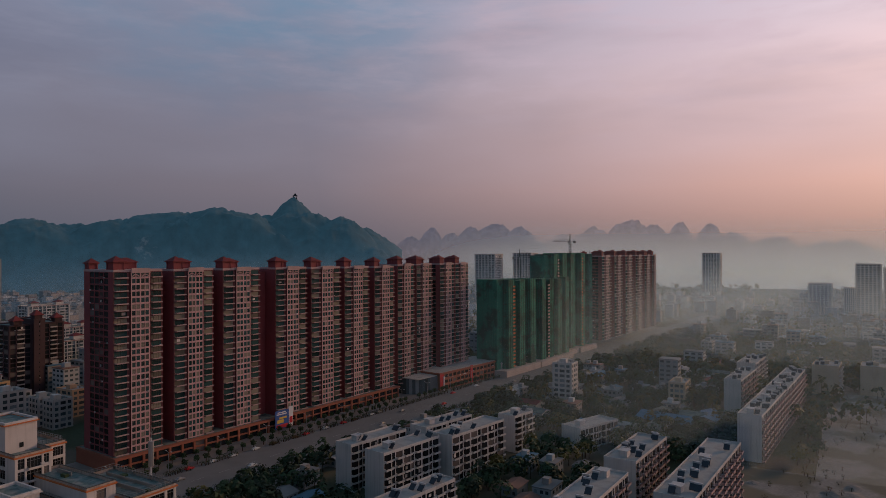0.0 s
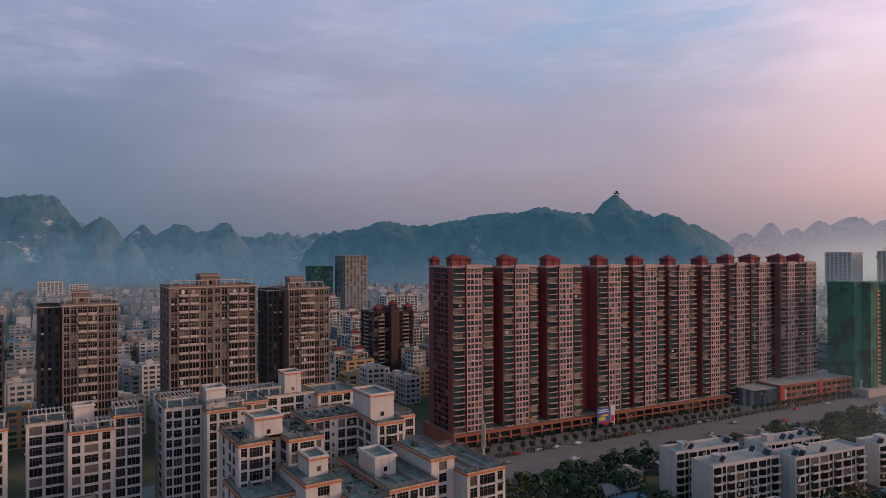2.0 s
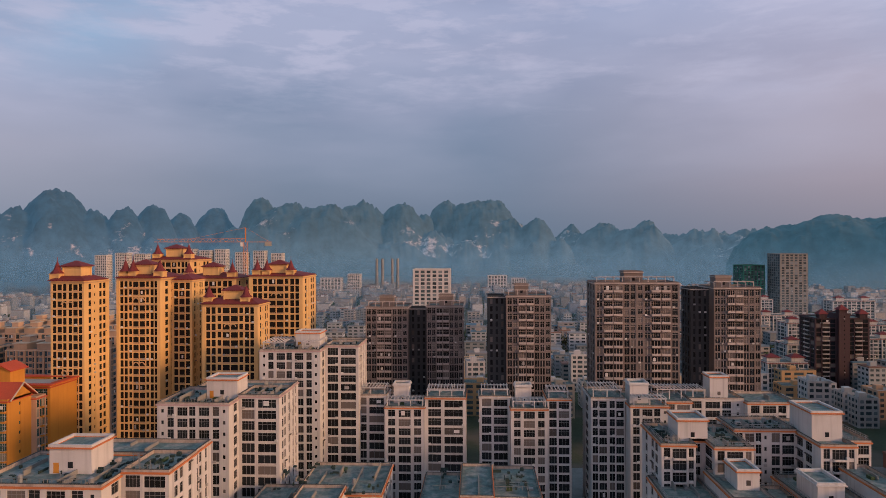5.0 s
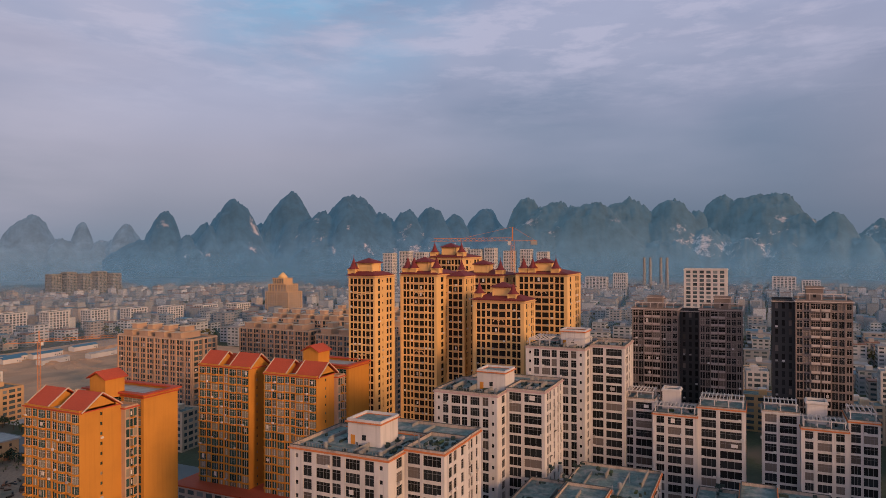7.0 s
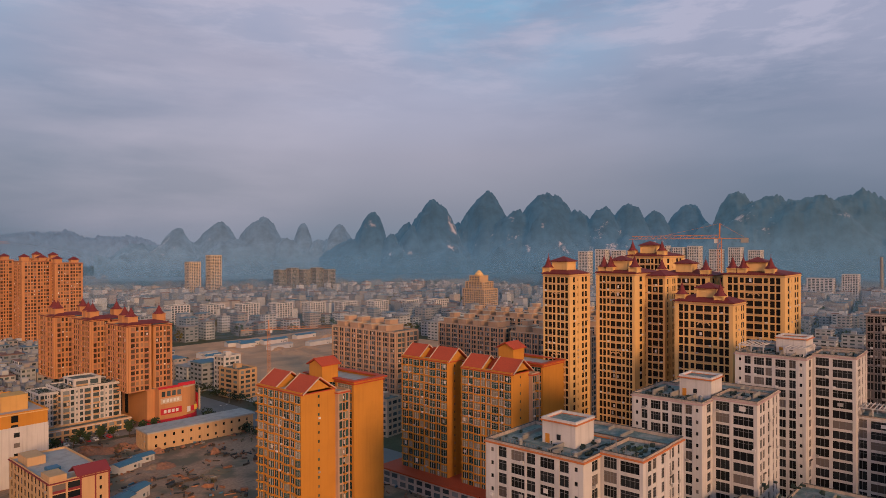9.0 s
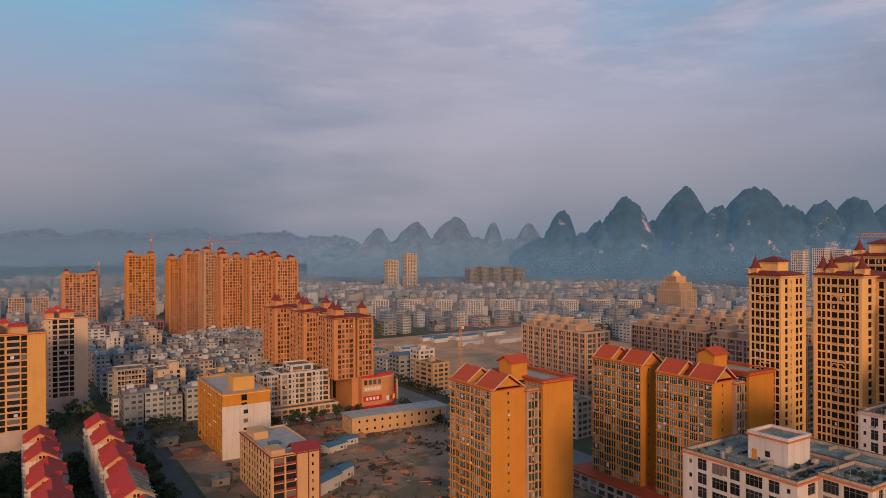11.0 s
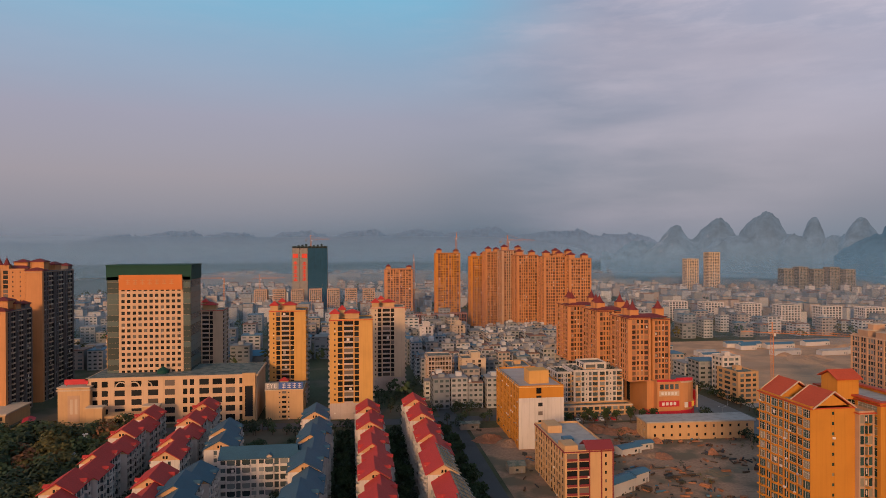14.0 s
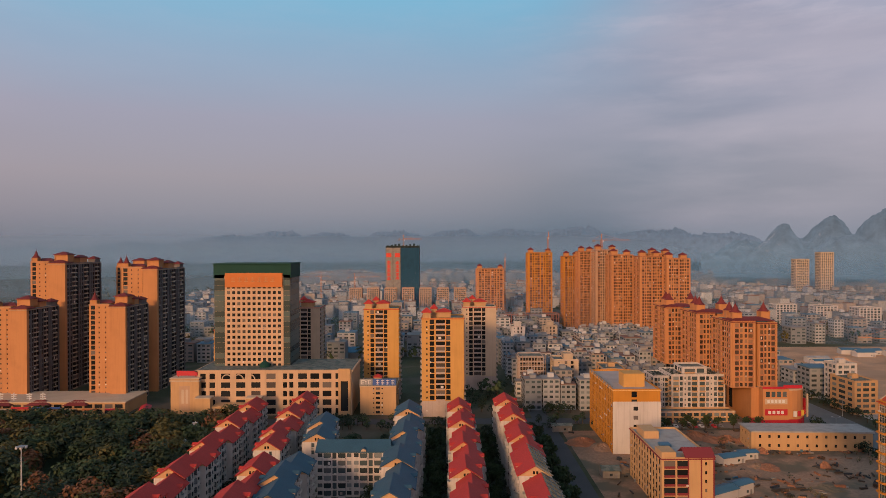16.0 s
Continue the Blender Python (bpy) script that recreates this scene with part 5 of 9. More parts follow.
# ---- brown towers ----
def tower(name, rects, label, wall, trim, glass="glass", cap=None, floors_h=3.0, category="apartment tower", group="", roof="roof_slab", base=0.0, each=False, frame_mat="white_frame", rail=0.85):
    """A tower of plain blocks: rects of (x0, x1, y0, y1, top, {side: bays}, wall override)."""
    xs = [r[0] for r in rects] + [r[1] for r in rects]
    ys = [r[2] for r in rects] + [r[3] for r in rects]
    cx, cy = (min(xs) + max(xs)) / 2, (min(ys) + max(ys)) / 2
    ob = thing(name, cx, cy, 0, 0, label, category, group)
    for x0, x1, y0, y1, top, faces, own in rects:
        w = Solid()
        r = (x0 - cx, x1 - cx, y0 - cy, y1 - cy)
        floors = max(2, round((top - base) / floors_h))
        fh = (top - base) / floors
        core(w, r, base, top)
        for side in ("+X", "-X", "+Y", "-Y"):
            bays = faces.get(side)
            if bays:
                facade(ob, w, r, side, base, floors, fh, bays, glass=glass, trim=trim, out=1.0, each=each and side == "+X" and not own, frame_mat=frame_mat, sill=0.65, head=0.32, top_each=7, parapet=rail)
            else:
                lo, hi = (r[2], r[3]) if side in ("+X", "-X") else (r[0], r[1])
                e = 0.3 if side in ("+Y", "-Y") else 0.0
                w.box(*place_side(r, side, lo + e, hi - e, -0.3, 0), base, top)
        corners(w, r, base, top)
        w.part("wall", own or wall, ob)
        flat_roof(ob, r, top, roof, own or wall, cap or trim, over=0.4)
    return ob


BROWN = [(0.3, "p"), (1.5, "g"), (0.3, "p"), (1.4, "g"), (0.35, "p"), (2.3, "b"), (0.2, "p"), (2.3, "b"), (0.35, "p"), (1.4, "g"), (0.3, "p"), (1.4, "g"), (0.4, "p"), (1.3, "w"), (0.3, "p")]
DARKS = [(1.5, "p"), (1.4, "w"), (1.8, "p"), (1.4, "w"), (1.8, "p"), (1.4, "w"), (1.5, "p")]
WIDE = [(0.4, "p"), (1.5, "g"), (0.3, "p"), (2.3, "b"), (0.2, "p"), (2.3, "b"), (0.5, "p"), (1.3, "g"), (0.3, "p"), (1.3, "g"), (0.6, "p"), (1.2, "w"), (0.5, "p"), (1.4, "g"), (0.3, "p"), (2.3, "b"), (0.2, "p"), (2.3, "b"), (0.5, "p"), (1.5, "g"), (0.4, "p")]


def brown(rects, label, heads, bars):
    ob = tower("brown_tower", rects, label, "brown_tile", "brown_light", group="brown towers", each=True, frame_mat="brown_light")
    for r, z in heads:
        stair_house(ob, r, z, 4.2, cap="brown_light", wall="brown_tile")
    for r, z in bars:
        c = ob.location
        s = Solid()
        x0, x1, y0, y1 = r[0] - c.x, r[1] - c.x, r[2] - c.y, r[3] - c.y
        n = max(2, int((y1 - y0) / 3))
        for i in range(n + 1):
            y = y0 + (y1 - y0) * i / n
            s.box(x1 - 0.15, x1 + 0.15, y - 0.15, y + 0.15, z, z + 2.3).box(x0, x1, y - 0.1, y + 0.1, z + 2.3, z + 2.6)
        s.box(x1 - 0.2, x1 + 0.2, y0, y1, z + 2.6, z + 2.9)
        s.part("roof_frame", "brown_light", ob)
    return ob


# the set-back blocks take a near-black colour instead of the brown
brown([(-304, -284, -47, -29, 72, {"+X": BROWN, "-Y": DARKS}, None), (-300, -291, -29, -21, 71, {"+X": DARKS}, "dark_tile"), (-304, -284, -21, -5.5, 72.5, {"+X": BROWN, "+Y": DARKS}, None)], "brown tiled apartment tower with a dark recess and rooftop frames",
      [((-298, -292, -42, -36), 72), ((-298, -292, -16, -10), 72.5)], [((-296, -286, -46, -31), 72), ((-296, -286, -20, -7), 72.5)])
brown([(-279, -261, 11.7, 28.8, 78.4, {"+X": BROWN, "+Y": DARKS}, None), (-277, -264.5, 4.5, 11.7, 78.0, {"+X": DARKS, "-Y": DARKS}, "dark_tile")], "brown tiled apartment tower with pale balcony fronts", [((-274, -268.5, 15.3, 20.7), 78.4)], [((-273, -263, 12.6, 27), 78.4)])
brown([(-276, -257, 45, 76.5, 83.6, {"+X": WIDE, "-Y": DARKS, "+Y": DARKS}, None)], "broad brown apartment tower with a rooftop steel frame", [((-270, -262, 57, 64), 83.6)], [((-270, -259, 46, 75), 83.6)])
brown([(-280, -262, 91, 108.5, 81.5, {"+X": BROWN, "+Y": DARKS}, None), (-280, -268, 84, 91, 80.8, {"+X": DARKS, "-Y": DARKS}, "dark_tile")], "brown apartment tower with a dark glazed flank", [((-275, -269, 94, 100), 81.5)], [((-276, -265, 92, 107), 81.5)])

# ---- yellow towers with maroon roofs ----
YEL = [(0.9, "q"), (1.0, "g"), (0.3, "p"), (1.0, "g"), (0.45, "p"), (0.9, "w"), (0.35, "p"), (1.7, "l"), (0.28, "p"), (1.7, "l"), (0.35, "p"), (0.9, "w"), (0.45, "p"), (1.0, "g"), (0.3, "p"), (1.0, "g"), (0.9, "q")]
YSIDE = [(1.3, "p"), (1.1, "w"), (0.5, "p"), (1.1, "w"), (1.5, "p"), (0.8, "s"), (0.9, "p"), (1.1, "w"), (1.5, "p")]
YWING = [(0.6, "p"), (1.0, "g"), (0.3, "p"), (1.3, "l"), (0.3, "p"), (1.0, "g"), (0.6, "p")]


def yellow_tower(x0, x1, y0, y1, top, spires=((0.08, 0.1), (0.92, 0.9)), wing=None):
    front = YEL if y1 - y0 > 15 else YWING[:-1] + YWING
    rects = [(x0, x1, y0, y1, top, {"+X": front, "+Y": YSIDE, "-Y": YSIDE}, None)]
    if wing:
        rects.append((*wing, top - 1.0, {"+X": YWING, "+Y": YSIDE}, None))
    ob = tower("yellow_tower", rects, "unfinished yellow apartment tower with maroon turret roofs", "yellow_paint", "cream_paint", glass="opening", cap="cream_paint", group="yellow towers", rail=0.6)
    c = ob.location
    a, b, d, e = x0 - c.x, x1 - c.x, y0 - c.y, y1 - c.y
    Solid().hip(a + 1.5, b + 0.8, d - 0.6, e + 0.6, top + 1.2, 2.6).part("roof", "roof_dark", ob)
    if wing:
        Solid().hip(wing[0] - c.x, wing[1] - c.x + 0.8, wing[2] - c.y + 0.7, wing[3] - c.y + 0.6, top + 0.2, 2.0).part("wing_roof", "roof_dark", ob)
    m = (d + e) / 2
    pavilion(ob, b - 9, b - 2.5, m - 3.5, m + 3.5, top + 2.2, 3.6, 1.8, wall="yellow_paint")
    for fx, fy in spires:
        y = d + (e - d) * fy
        pavilion(ob, b - 4.2, b - 0.6, y - 1.8, y + 1.8, top + 0.8, 2.6, 4.6, wall="yellow_paint", spire=True)
    # arched heads over the upper loggias, and string courses
    for z in (top - 7.5, top - 31.5):
        for q in (m - 1.1, m + 1.1):
            Solid().arch(b + 0.01, q, z, 0.85, 0.35, 0.25).part("arch_head", "cream_paint", ob)
    for z in (top - 9.2, top - 3.2, 12.0):
        Solid().box(b + 0.01, b + 0.45, d + 0.01, e - 0.01, z, z + 0.4).part("string_course", "cream_paint", ob)
    return ob


yellow_tower(-244, -228, -148.6, -136.5, 85.6, ((0.08, 0.08),))
yellow_tower(-268, -245, -134.0, -117.4, 85.8, ((0.08, 0.12), (0.08, 0.3), (0.9, 0.92)), wing=(-266, -254, -117.4, -109.3))
yellow_tower(-260, -246, -102.0, -80.9, 76.0, ((0.08, 0.08), (0.9, 0.75)))
yellow_tower(-305, -282, -96.5, -73.4, 85.0, ((0.08, 0.12), (0.1, 0.3), (0.9, 0.75)))
yellow_tower(-306, -284, -127.0, -103.0, 84.0, ((0.08, 0.1), (0.9, 0.9)))
yellow_tower(-320, -296, -146.0, -128.0, 92.0, ((0.08, 0.1), (0.9, 0.9)))
tower_crane(-322, -112, 101, 41, -70)

# ---- orange blocks with red tiled roofs ----
ORF = [(0.2, "p"), (2.5, "b"), (0.25, "p"), (1.7, "g"), (0.3, "p"), (2.7, "b"), (0.3, "p"), (1.6, "g"), (0.5, "p"), (1.6, "g"), (0.3, "p"), (2.7, "b"), (0.3, "p"), (1.7, "g"), (0.25, "p"), (2.5, "b"), (0.2, "p")]
ORS = [(3.2, "p"), (0.9, "s"), (3.4, "p")]
ORG = [(0.4, "p"), (2.4, "g"), (0.35, "p"), (2.0, "b"), (0.35, "p"), (2.4, "g"), (0.4, "p")]


def orange_block(rects, roofs, wings, heads, label):
    ob = tower("orange_block", rects, label, "orange_paint", "orange_paint", glass="glass_green", cap="roof_orange", group="orange blocks", roof="roof_pale", each=True, rail=0.45, frame_mat="white_frame")
    c = ob.location
    for x0, x1, y0, y1, z, h, along in roofs:
        b = (x0 - c.x, x1 - c.x, y0 - c.y, y1 - c.y)
        Solid().gable_wall(*b, z, h * 0.93, along).part("gable", "orange_paint", ob)
        o = 0.8
        Solid().gable(b[0] - o, b[1] + o, b[2] - o, b[3] + o, z + 0.25, h + 0.35, along, 0.3).part("roof", "roof_orange", ob)
        # pale verge boards up both ends of the gable
        v = Solid()
        for y in (b[2] - o - 0.06, b[3] + o + 0.06):
            for x in (b[0] - o, b[1] + o):
                v.bar((x, y, z + 0.3), ((b[0] + b[1]) / 2, y, z + h + 0.65), 0.3)
        v.part("verge", "cream_pale", ob)
    for x0, x1, y0, y1, z in wings:
        b = (x0 - c.x, x1 - c.x, y0 - c.y, y1 - c.y)
        s = Solid()
        for q in ((b[0] - 1, b[1] + 1, b[2] - 1, b[2] + 1.2), (b[0] - 1, b[1] + 1, b[3] - 1.2, b[3] + 1), (b[0] - 1, b[0] + 1.2, b[2] + 1.2, b[3] - 1.2), (b[1] - 1.2, b[1] + 1, b[2] + 1.2, b[3] - 1.2)):
            s.box(*q, z + 0.95, z + 1.45)
        s.part("tiled_eave", "roof_orange", ob)
    for x0, x1, y0, y1, z, h in heads:
        b = (x0 - c.x, x1 - c.x, y0 - c.y, y1 - c.y)
        Solid().box(*b, z, z + h).gable_wall(*b, z + h, 1.9, "x").part("stair_head", "orange_paint", ob)
        Solid().gable(b[0] - 0.8, b[1] + 0.8, b[2] - 0.8, b[3] + 0.8, z + h + 0.2, 2.3, "x", 0.3).part("stair_roof", "roof_orange", ob)
    return ob


orange_block([(-144, -130, -200.5, -176, 50.0, {"+X": ORF, "+Y": ORS}, None), (-149, -144, -196, -174.5, 48.5, {"+Y": ORG}, "tan_paint"), (-163, -149.5, -199, -172.8, 50.8, {"+X": ORG, "-X": ORG}, None)],
             [(-143, -131, -200, -191.5, 50, 4.4, "y"), (-143, -131, -185, -176, 50, 4.4, "y"), (-144, -138, -191.5, -185, 50, 3.0, "y")], [(-163, -149.5, -199, -172.8, 50.8)], [(-151, -144, -190, -183, 50.8, 6.0)], "bright orange apartment block with red tiled gables")
orange_block([(-206, -197, -197.5, -172.7, 52.0, {"+X": ORF, "+Y": ORS}, None), (-214, -206, -195, -174, 51.0, {"+X": ORG}, "tan_paint")],
             [(-209, -198, -197, -189, 52, 4.6, "y"), (-209, -198, -182, -173, 52, 4.6, "y"), (-209, -203, -189, -182, 52, 3.4, "y")], [], [], "bright orange apartment block with red tiled gables")
orange_block([(-208, -197, -165.5, -142, 51.0, {"+X": ORF, "+Y": ORS}, None), (-213, -208, -163, -140.5, 49.5, {"+Y": ORG}, "tan_paint"), (-229, -213.5, -160, -139.3, 52.0, {"+X": ORG}, None)],
             [(-209, -198, -165, -157, 51, 4.4, "y"), (-209, -198, -151, -142, 51, 4.4, "y"), (-209, -203, -157, -151, 51, 3.2, "y")], [(-229, -213.5, -160, -139.3, 52.0)], [(-215, -208, -156, -149, 52, 6.5)], "bright orange apartment block with red tiled gables")
s = thing("shop_podium", -203, -168, 0, 0, "low brown podium with a red tiled edge", "shops")
Solid().box(-14, 12, -36, 30, 0.1, 6.5).part("wall", "brown_light", s)
Solid().box(-14.8, 13.2, -36.8, 30.8, 6.5, 7.1).part("tiled_edge", "roof_orange", s)
for i in range(14):
    Solid().box(12.003, 12.1, -34 + i * 4.6, -31 + i * 4.6, 1.0, 2.8).box(12.003, 12.1, -34 + i * 4.6, -31 + i * 4.6, 3.8, 5.4).part("window", "glass_blue", s)

# ---- tan slabs beyond the orange blocks ----
TAN = [(0.5, "q"), (1.5, "g"), (0.3, "p"), (1.8, "l"), (0.3, "p"), (1.5, "g"), (0.9, "q"), (1.3, "g"), (0.35, "p"), (2.2, "b"), (0.6, "q")]
for x0, x1, y0, y1, top in ((-292, -273, -336, -279, 47.5), (-352, -334, -300, -246, 47), (-350, -332, -240, -190, 46), (-415, -398, -330, -250, 46), (-412, -394, -238, -170, 45), (-480, -462, -320, -220, 44), (-470, -452, -205, -150, 43)):
    ob = tower("tan_slab", [(x0, x1, y0, y1, top, {"+X": TAN * 5, "+Y": TAN}, None)], "long tan apartment slab with stepped roof terraces", "tan_paint", "tan_paint", glass="glass_blue", cap="cream_pale", group="tan slabs")
    c = ob.location
    k = y0 + 3
    while k < y1 - 8:
        stair_house(ob, (x0 + 3, x1 - 1.5, k, k + 7), top, 3.4, cap="cream_pale", wall="tan_paint", plain=True)
        stair_house(ob, (x0 + 6, x1 - 6, k + 1.5, k + 5.5), top + 3.8, 2.6, cap="cream_pale", wall="tan_paint", plain=True)
        k += 12.5

# ---- hotel and its neighbours ----
hotel = thing("hotel", 113.5, -412, 0, 0, "hotel with a cream window grid and a green glazed crown", "hotel")
w = Solid()
r = (-22.5, 22.5, -14, 12)
core(w, r, 20, 78.5)
inner = (-18.6, 16.4, -14, 12)
facade(hotel, w, inner, "+Y", 21.5, 17, 3.32, [(1.2, "p")] + [(1.9, "w"), (1.2, "p")] * 11, glass="glass", sill=0.95, head=0.6)
w.box(-18.6, 16.4, 11.7, 12.0, 77.94, 79.5)
w.part("wall", "hotel_wall", hotel)
for sgn in (-1, 1):
    g1 = Solid()
    a, b = sorted((sgn * 22.5, -18.61 if sgn < 0 else 16.41))
    c, d = sorted((sgn * 22.2, sgn * 22.6))
    for i in range(19):
        z = 21.5 + i * 3.1
        g1.box(a, b, 11.3, 11.9, z, z + 3.02).box(c, d, -14, 11.2, z, z + 3.02)
    g1.part("glazed_flank", "hotel_glass", hotel)
g2 = Solid().box(-22.5, -18.62, 10.5, 11.3, 20, 79).box(16.42, 22.5, 10.5, 11.3, 20, 79)
g2.part("flank_wall", "frame_dark", hotel)
Solid().box(-23, 23, -14.5, 11.9, 78.5, 87).box(-23.4, 23.4, -15, 12.4, 86.6, 87.2).part("green_crown", "hotel_green", hotel)
Solid().box(-18.2, 16.0, 12.4, 12.8, 73.0, 81.5).part("sign_panel", "sign_tan", hotel)
for i in range(7):
    lt = Solid()
    x = -13.5 + i * 3.9
    lt.box(x, x + 2.4, 12.81, 12.9, 76.2, 76.6).box(x + 0.3, x + 2.1, 12.81, 12.9, 77.2, 77.6).box(x, x + 2.4, 12.81, 12.9, 78.3, 78.7).box(x + 1.0, x + 1.4, 12.81, 12.9, 76.0, 79.0)
    lt.part("sign_bar", "salmon_paint", hotel)

hp = thing("hotel_podium", 97, -400, 0, 0, "cream hotel podium with arched windows", "hotel podium")
w = Solid()
r = (-45, 45, -24, 14)
core(w, r, 0.1, 25.2)
facade(hp, w, r, "+Y", 0.1, 5, 5.0, [(4.0, "p"), (5.0, "w"), (2.2, "p"), (4.8, "w"), (1.8, "p"), (4.8, "w"), (1.8, "p"), (4.8, "w"), (2.6, "p"), (2.2, "w"), (1.2, "p"), (2.2, "w"), (4.0, "p")] + [(5.0, "w"), (3.2, "p")] * 4 + [(3.0, "w"), (2.0, "p")] * 2, glass="glass", sill=0.9, head=0.9)
w.box(-45.4, 45.4, -24.4, 14.4, 25.2, 26.2)
w.part("wall", "hotel_wall", hp)
ar = Solid()
for cx in (14.0, 20.6, 27.2):
    for i in range(8):
        a, b = math.pi * i / 8, math.pi * (i + 1) / 8
        ar.bar((cx + 2.8 * math.cos(a), 14.1, 21.0 + 2.6 * math.sin(a)), (cx + 2.8 * math.cos(b), 14.1, 21.0 + 2.6 * math.sin(b)), 0.5)
ar.part("arch_trim", "cream_pale", hp)
Solid().box(-44, -37, 14.02, 15.6, 0.1, 27).part("corner_pier", "cream_paint", hp)
Solid().box(-42.6, -38.4, 15.61, 15.75, 3, 20).drum(-40.5, 15.68, 2.1, 19.9, 20.0, 12).part("tall_window", "glass", hp)
Solid().box(-44.5, 44.5, -23.5, 13.5, 26.2, 26.3).part("roof_slab", "roof_slab", hp)
Solid().drum(8, 4, 3.2, 26.3, 28, 14).drum(8, 4, 3.2, 28, 30, 14, 0.4).part("roof_dome", "hotel_green", hp)
gate = thing("gate_block", 147, -388, 0, 0, "cream corner block with a red sign on its roof", "shops")
Solid().box(-8, 8, -12, 6, 0.1, 22).part("wall", "cream_paint", gate)
Solid().box(-8.6, 8.6, -12.6, 6.6, 20.4, 21.2).box(-8.6, 8.6, -12.6, 6.6, 22, 22.5).part("cornice", "cream_pale", gate)
Solid().box(-3, 3, 6.003, 6.15, 4, 18).part("panel", "tan_paint", gate)
for i in range(2):
    Solid().box(-2 + i * 2.4, -0.6 + i * 2.4, 6.151, 6.2, 8, 16).part("panel_strip", "cream_pale", gate)
Solid().box(-6, 6, 2, 2.4, 23.2, 26).bar((-5, 2.2, 22.5), (-5, 2.2, 24), 0.3).bar((5, 2.2, 22.5), (5, 2.2, 24), 0.3).part("roof_sign", "sign_red", gate)
for x in (133, 105):
    gp = thing("gate_pier", x, -374, 0, 0, "cream stone gate pier of the hotel forecourt", "pier")
    Solid().box(-4, 4, -2.5, 2.5, 0.1, 13).part("shaft", "cream_paint", gp)
    Solid().box(-4.4, 4.4, -2.9, 2.9, 13, 13.7).part("cap", "cream_pale", gp)
cv = thing("canopy", 119, -376, 0, 0, "cream entrance canopy of the hotel", "canopy")
Solid().box(-9.8, 9.8, -7, 3, 7.2, 8.4).part("slab", "cream_paint", cv)
Solid().box(-9, -8, 1.5, 2.5, 0.1, 7.2).box(8, 9, 1.5, 2.5, 0.1, 7.2).box(-0.5, 0.5, 1.5, 2.5, 0.1, 7.2).part("column", "cream_pale", cv)

eye = thing("clinic", 37.5, -398, 0, 0, "pale yellow six-storey clinic with a blue roof sign", "clinic")
w = Solid()
r = (-10.5, 10.5, -12, 12)
core(w, r, 0.1, 16.5)
facade(eye, w, r, "+Y", 0.1, 6, 2.73, [(6.0, "p"), (0.9, "s"), (0.6, "p"), (2.0, "w"), (0.6, "p"), (0.9, "s"), (6.0, "p")], glass="glass")
facade(eye, w, r, "-X", 0.1, 6, 2.73, [(1.0, "p"), (1.6, "w")] * 7 + [(1.0, "p")], glass="glass")
w.part("wall", "cream_paint", eye)
Solid().box(-10.8, 10.8, -12.3, 12.3, 16.5, 16.9).part("cornice", "cream_pale", eye)
Solid().box(-10.4, 10.4, -11.9, 11.6, 16.9, 17.0).part("roof_slab", "roof_slab", eye)
Solid().box(-10.5, 3.0, 11.9, 12.3, 17.2, 21.0).part("sign_board", "sign_blue", eye)
Solid().box(3.1, 10.5, 11.9, 12.3, 17.2, 21.0).part("sign_frame", "steel_grey", eye)
curve = bpy.data.curves.new("sign_letters", "FONT")
curve.body, curve.size, curve.align_x, curve.extrude = "EYE", 3.6, "CENTER", 0.05
lt = new("sign_letters", curve)
lt.data.materials.append(M["sign_white"])
lt.matrix_basis = pose(6.8, 12.36, 17.9, 90, 0, 180)
lt.parent = eye
for i in range(4):
    st = Solid()
    x = -8.6 + i * 2.9
    for z in (17.9, 18.9, 19.9):
        st.box(x - 0.9, x + 0.9, 12.31, 12.4, z, z + 0.3)
    st.box(x - 0.15, x + 0.15, 12.31, 12.4, 17.7, 20.5)
    st.part("sign_bar", "sign_white", eye)
pavilion(eye, -1, 3, -2, 2, 17, 2.8, 1.6, wall="cream_paint", tile="roof_red")

CRM = [(1.0, "p"), (0.9, "s"), (0.5, "p"), (1.5, "g"), (0.5, "p"), (3.0, "b"), (0.35, "p"), (1.4, "g"), (0.5, "p"), (3.8, "p")]
CRS = [(0.6, "p"), (3.0, "b"), (0.8, "p"), (1.6, "w"), (1.4, "p"), (1.6, "w"), (0.8, "p"), (3.0, "b"), (0.6, "p")]


def cream_tower(x0, x1, y0, y1, top, wall="gold_paint"):
    ob = tower("cream_tower", [(x0, x1, y0, y1, top, {"+Y": CRM[::-1], "-X": CRS, "+X": CRS}, None)], "cream apartment tower with red roof turrets and grey brick base", wall, "brown_light", cap="roof_red", group="cream towers")
    c = ob.location
    a, b, d, e = x0 - c.x, x1 - c.x, y0 - c.y, y1 - c.y
    Solid().box(a - 0.05, b + 0.05, d - 0.05, e + 0.06, 0.1, 9).part("base_storey", "brown_light", ob)
    pavilion(ob, b - 5, b - 0.5, e - 5.5, e - 1, top + 0.5, 3.2, 2.6, wall="cream_paint", tile="roof_red")
    pavilion(ob, -4.5, 3.5, -2, 5, top + 0.5, 3.0, 1.8, wall="cream_paint", tile="roof_red")
    pavilion(ob, b - 8.5, b - 5.2, -1.5, 2, top + 0.5, 4.8, 2.4, wall="cream_paint", tile="roof_red")
    return ob


cream_tower(28, 50, -445, -425, 57)
cream_tower(-12, 12, -402, -382, 55.5)
cream_tower(-36, -13.5, -474, -454, 55.5, "cream_pale")
cream_tower(86, 106, -490, -470, 54, "cream_pale")
cream_tower(141, 156, -472, -458, 40)

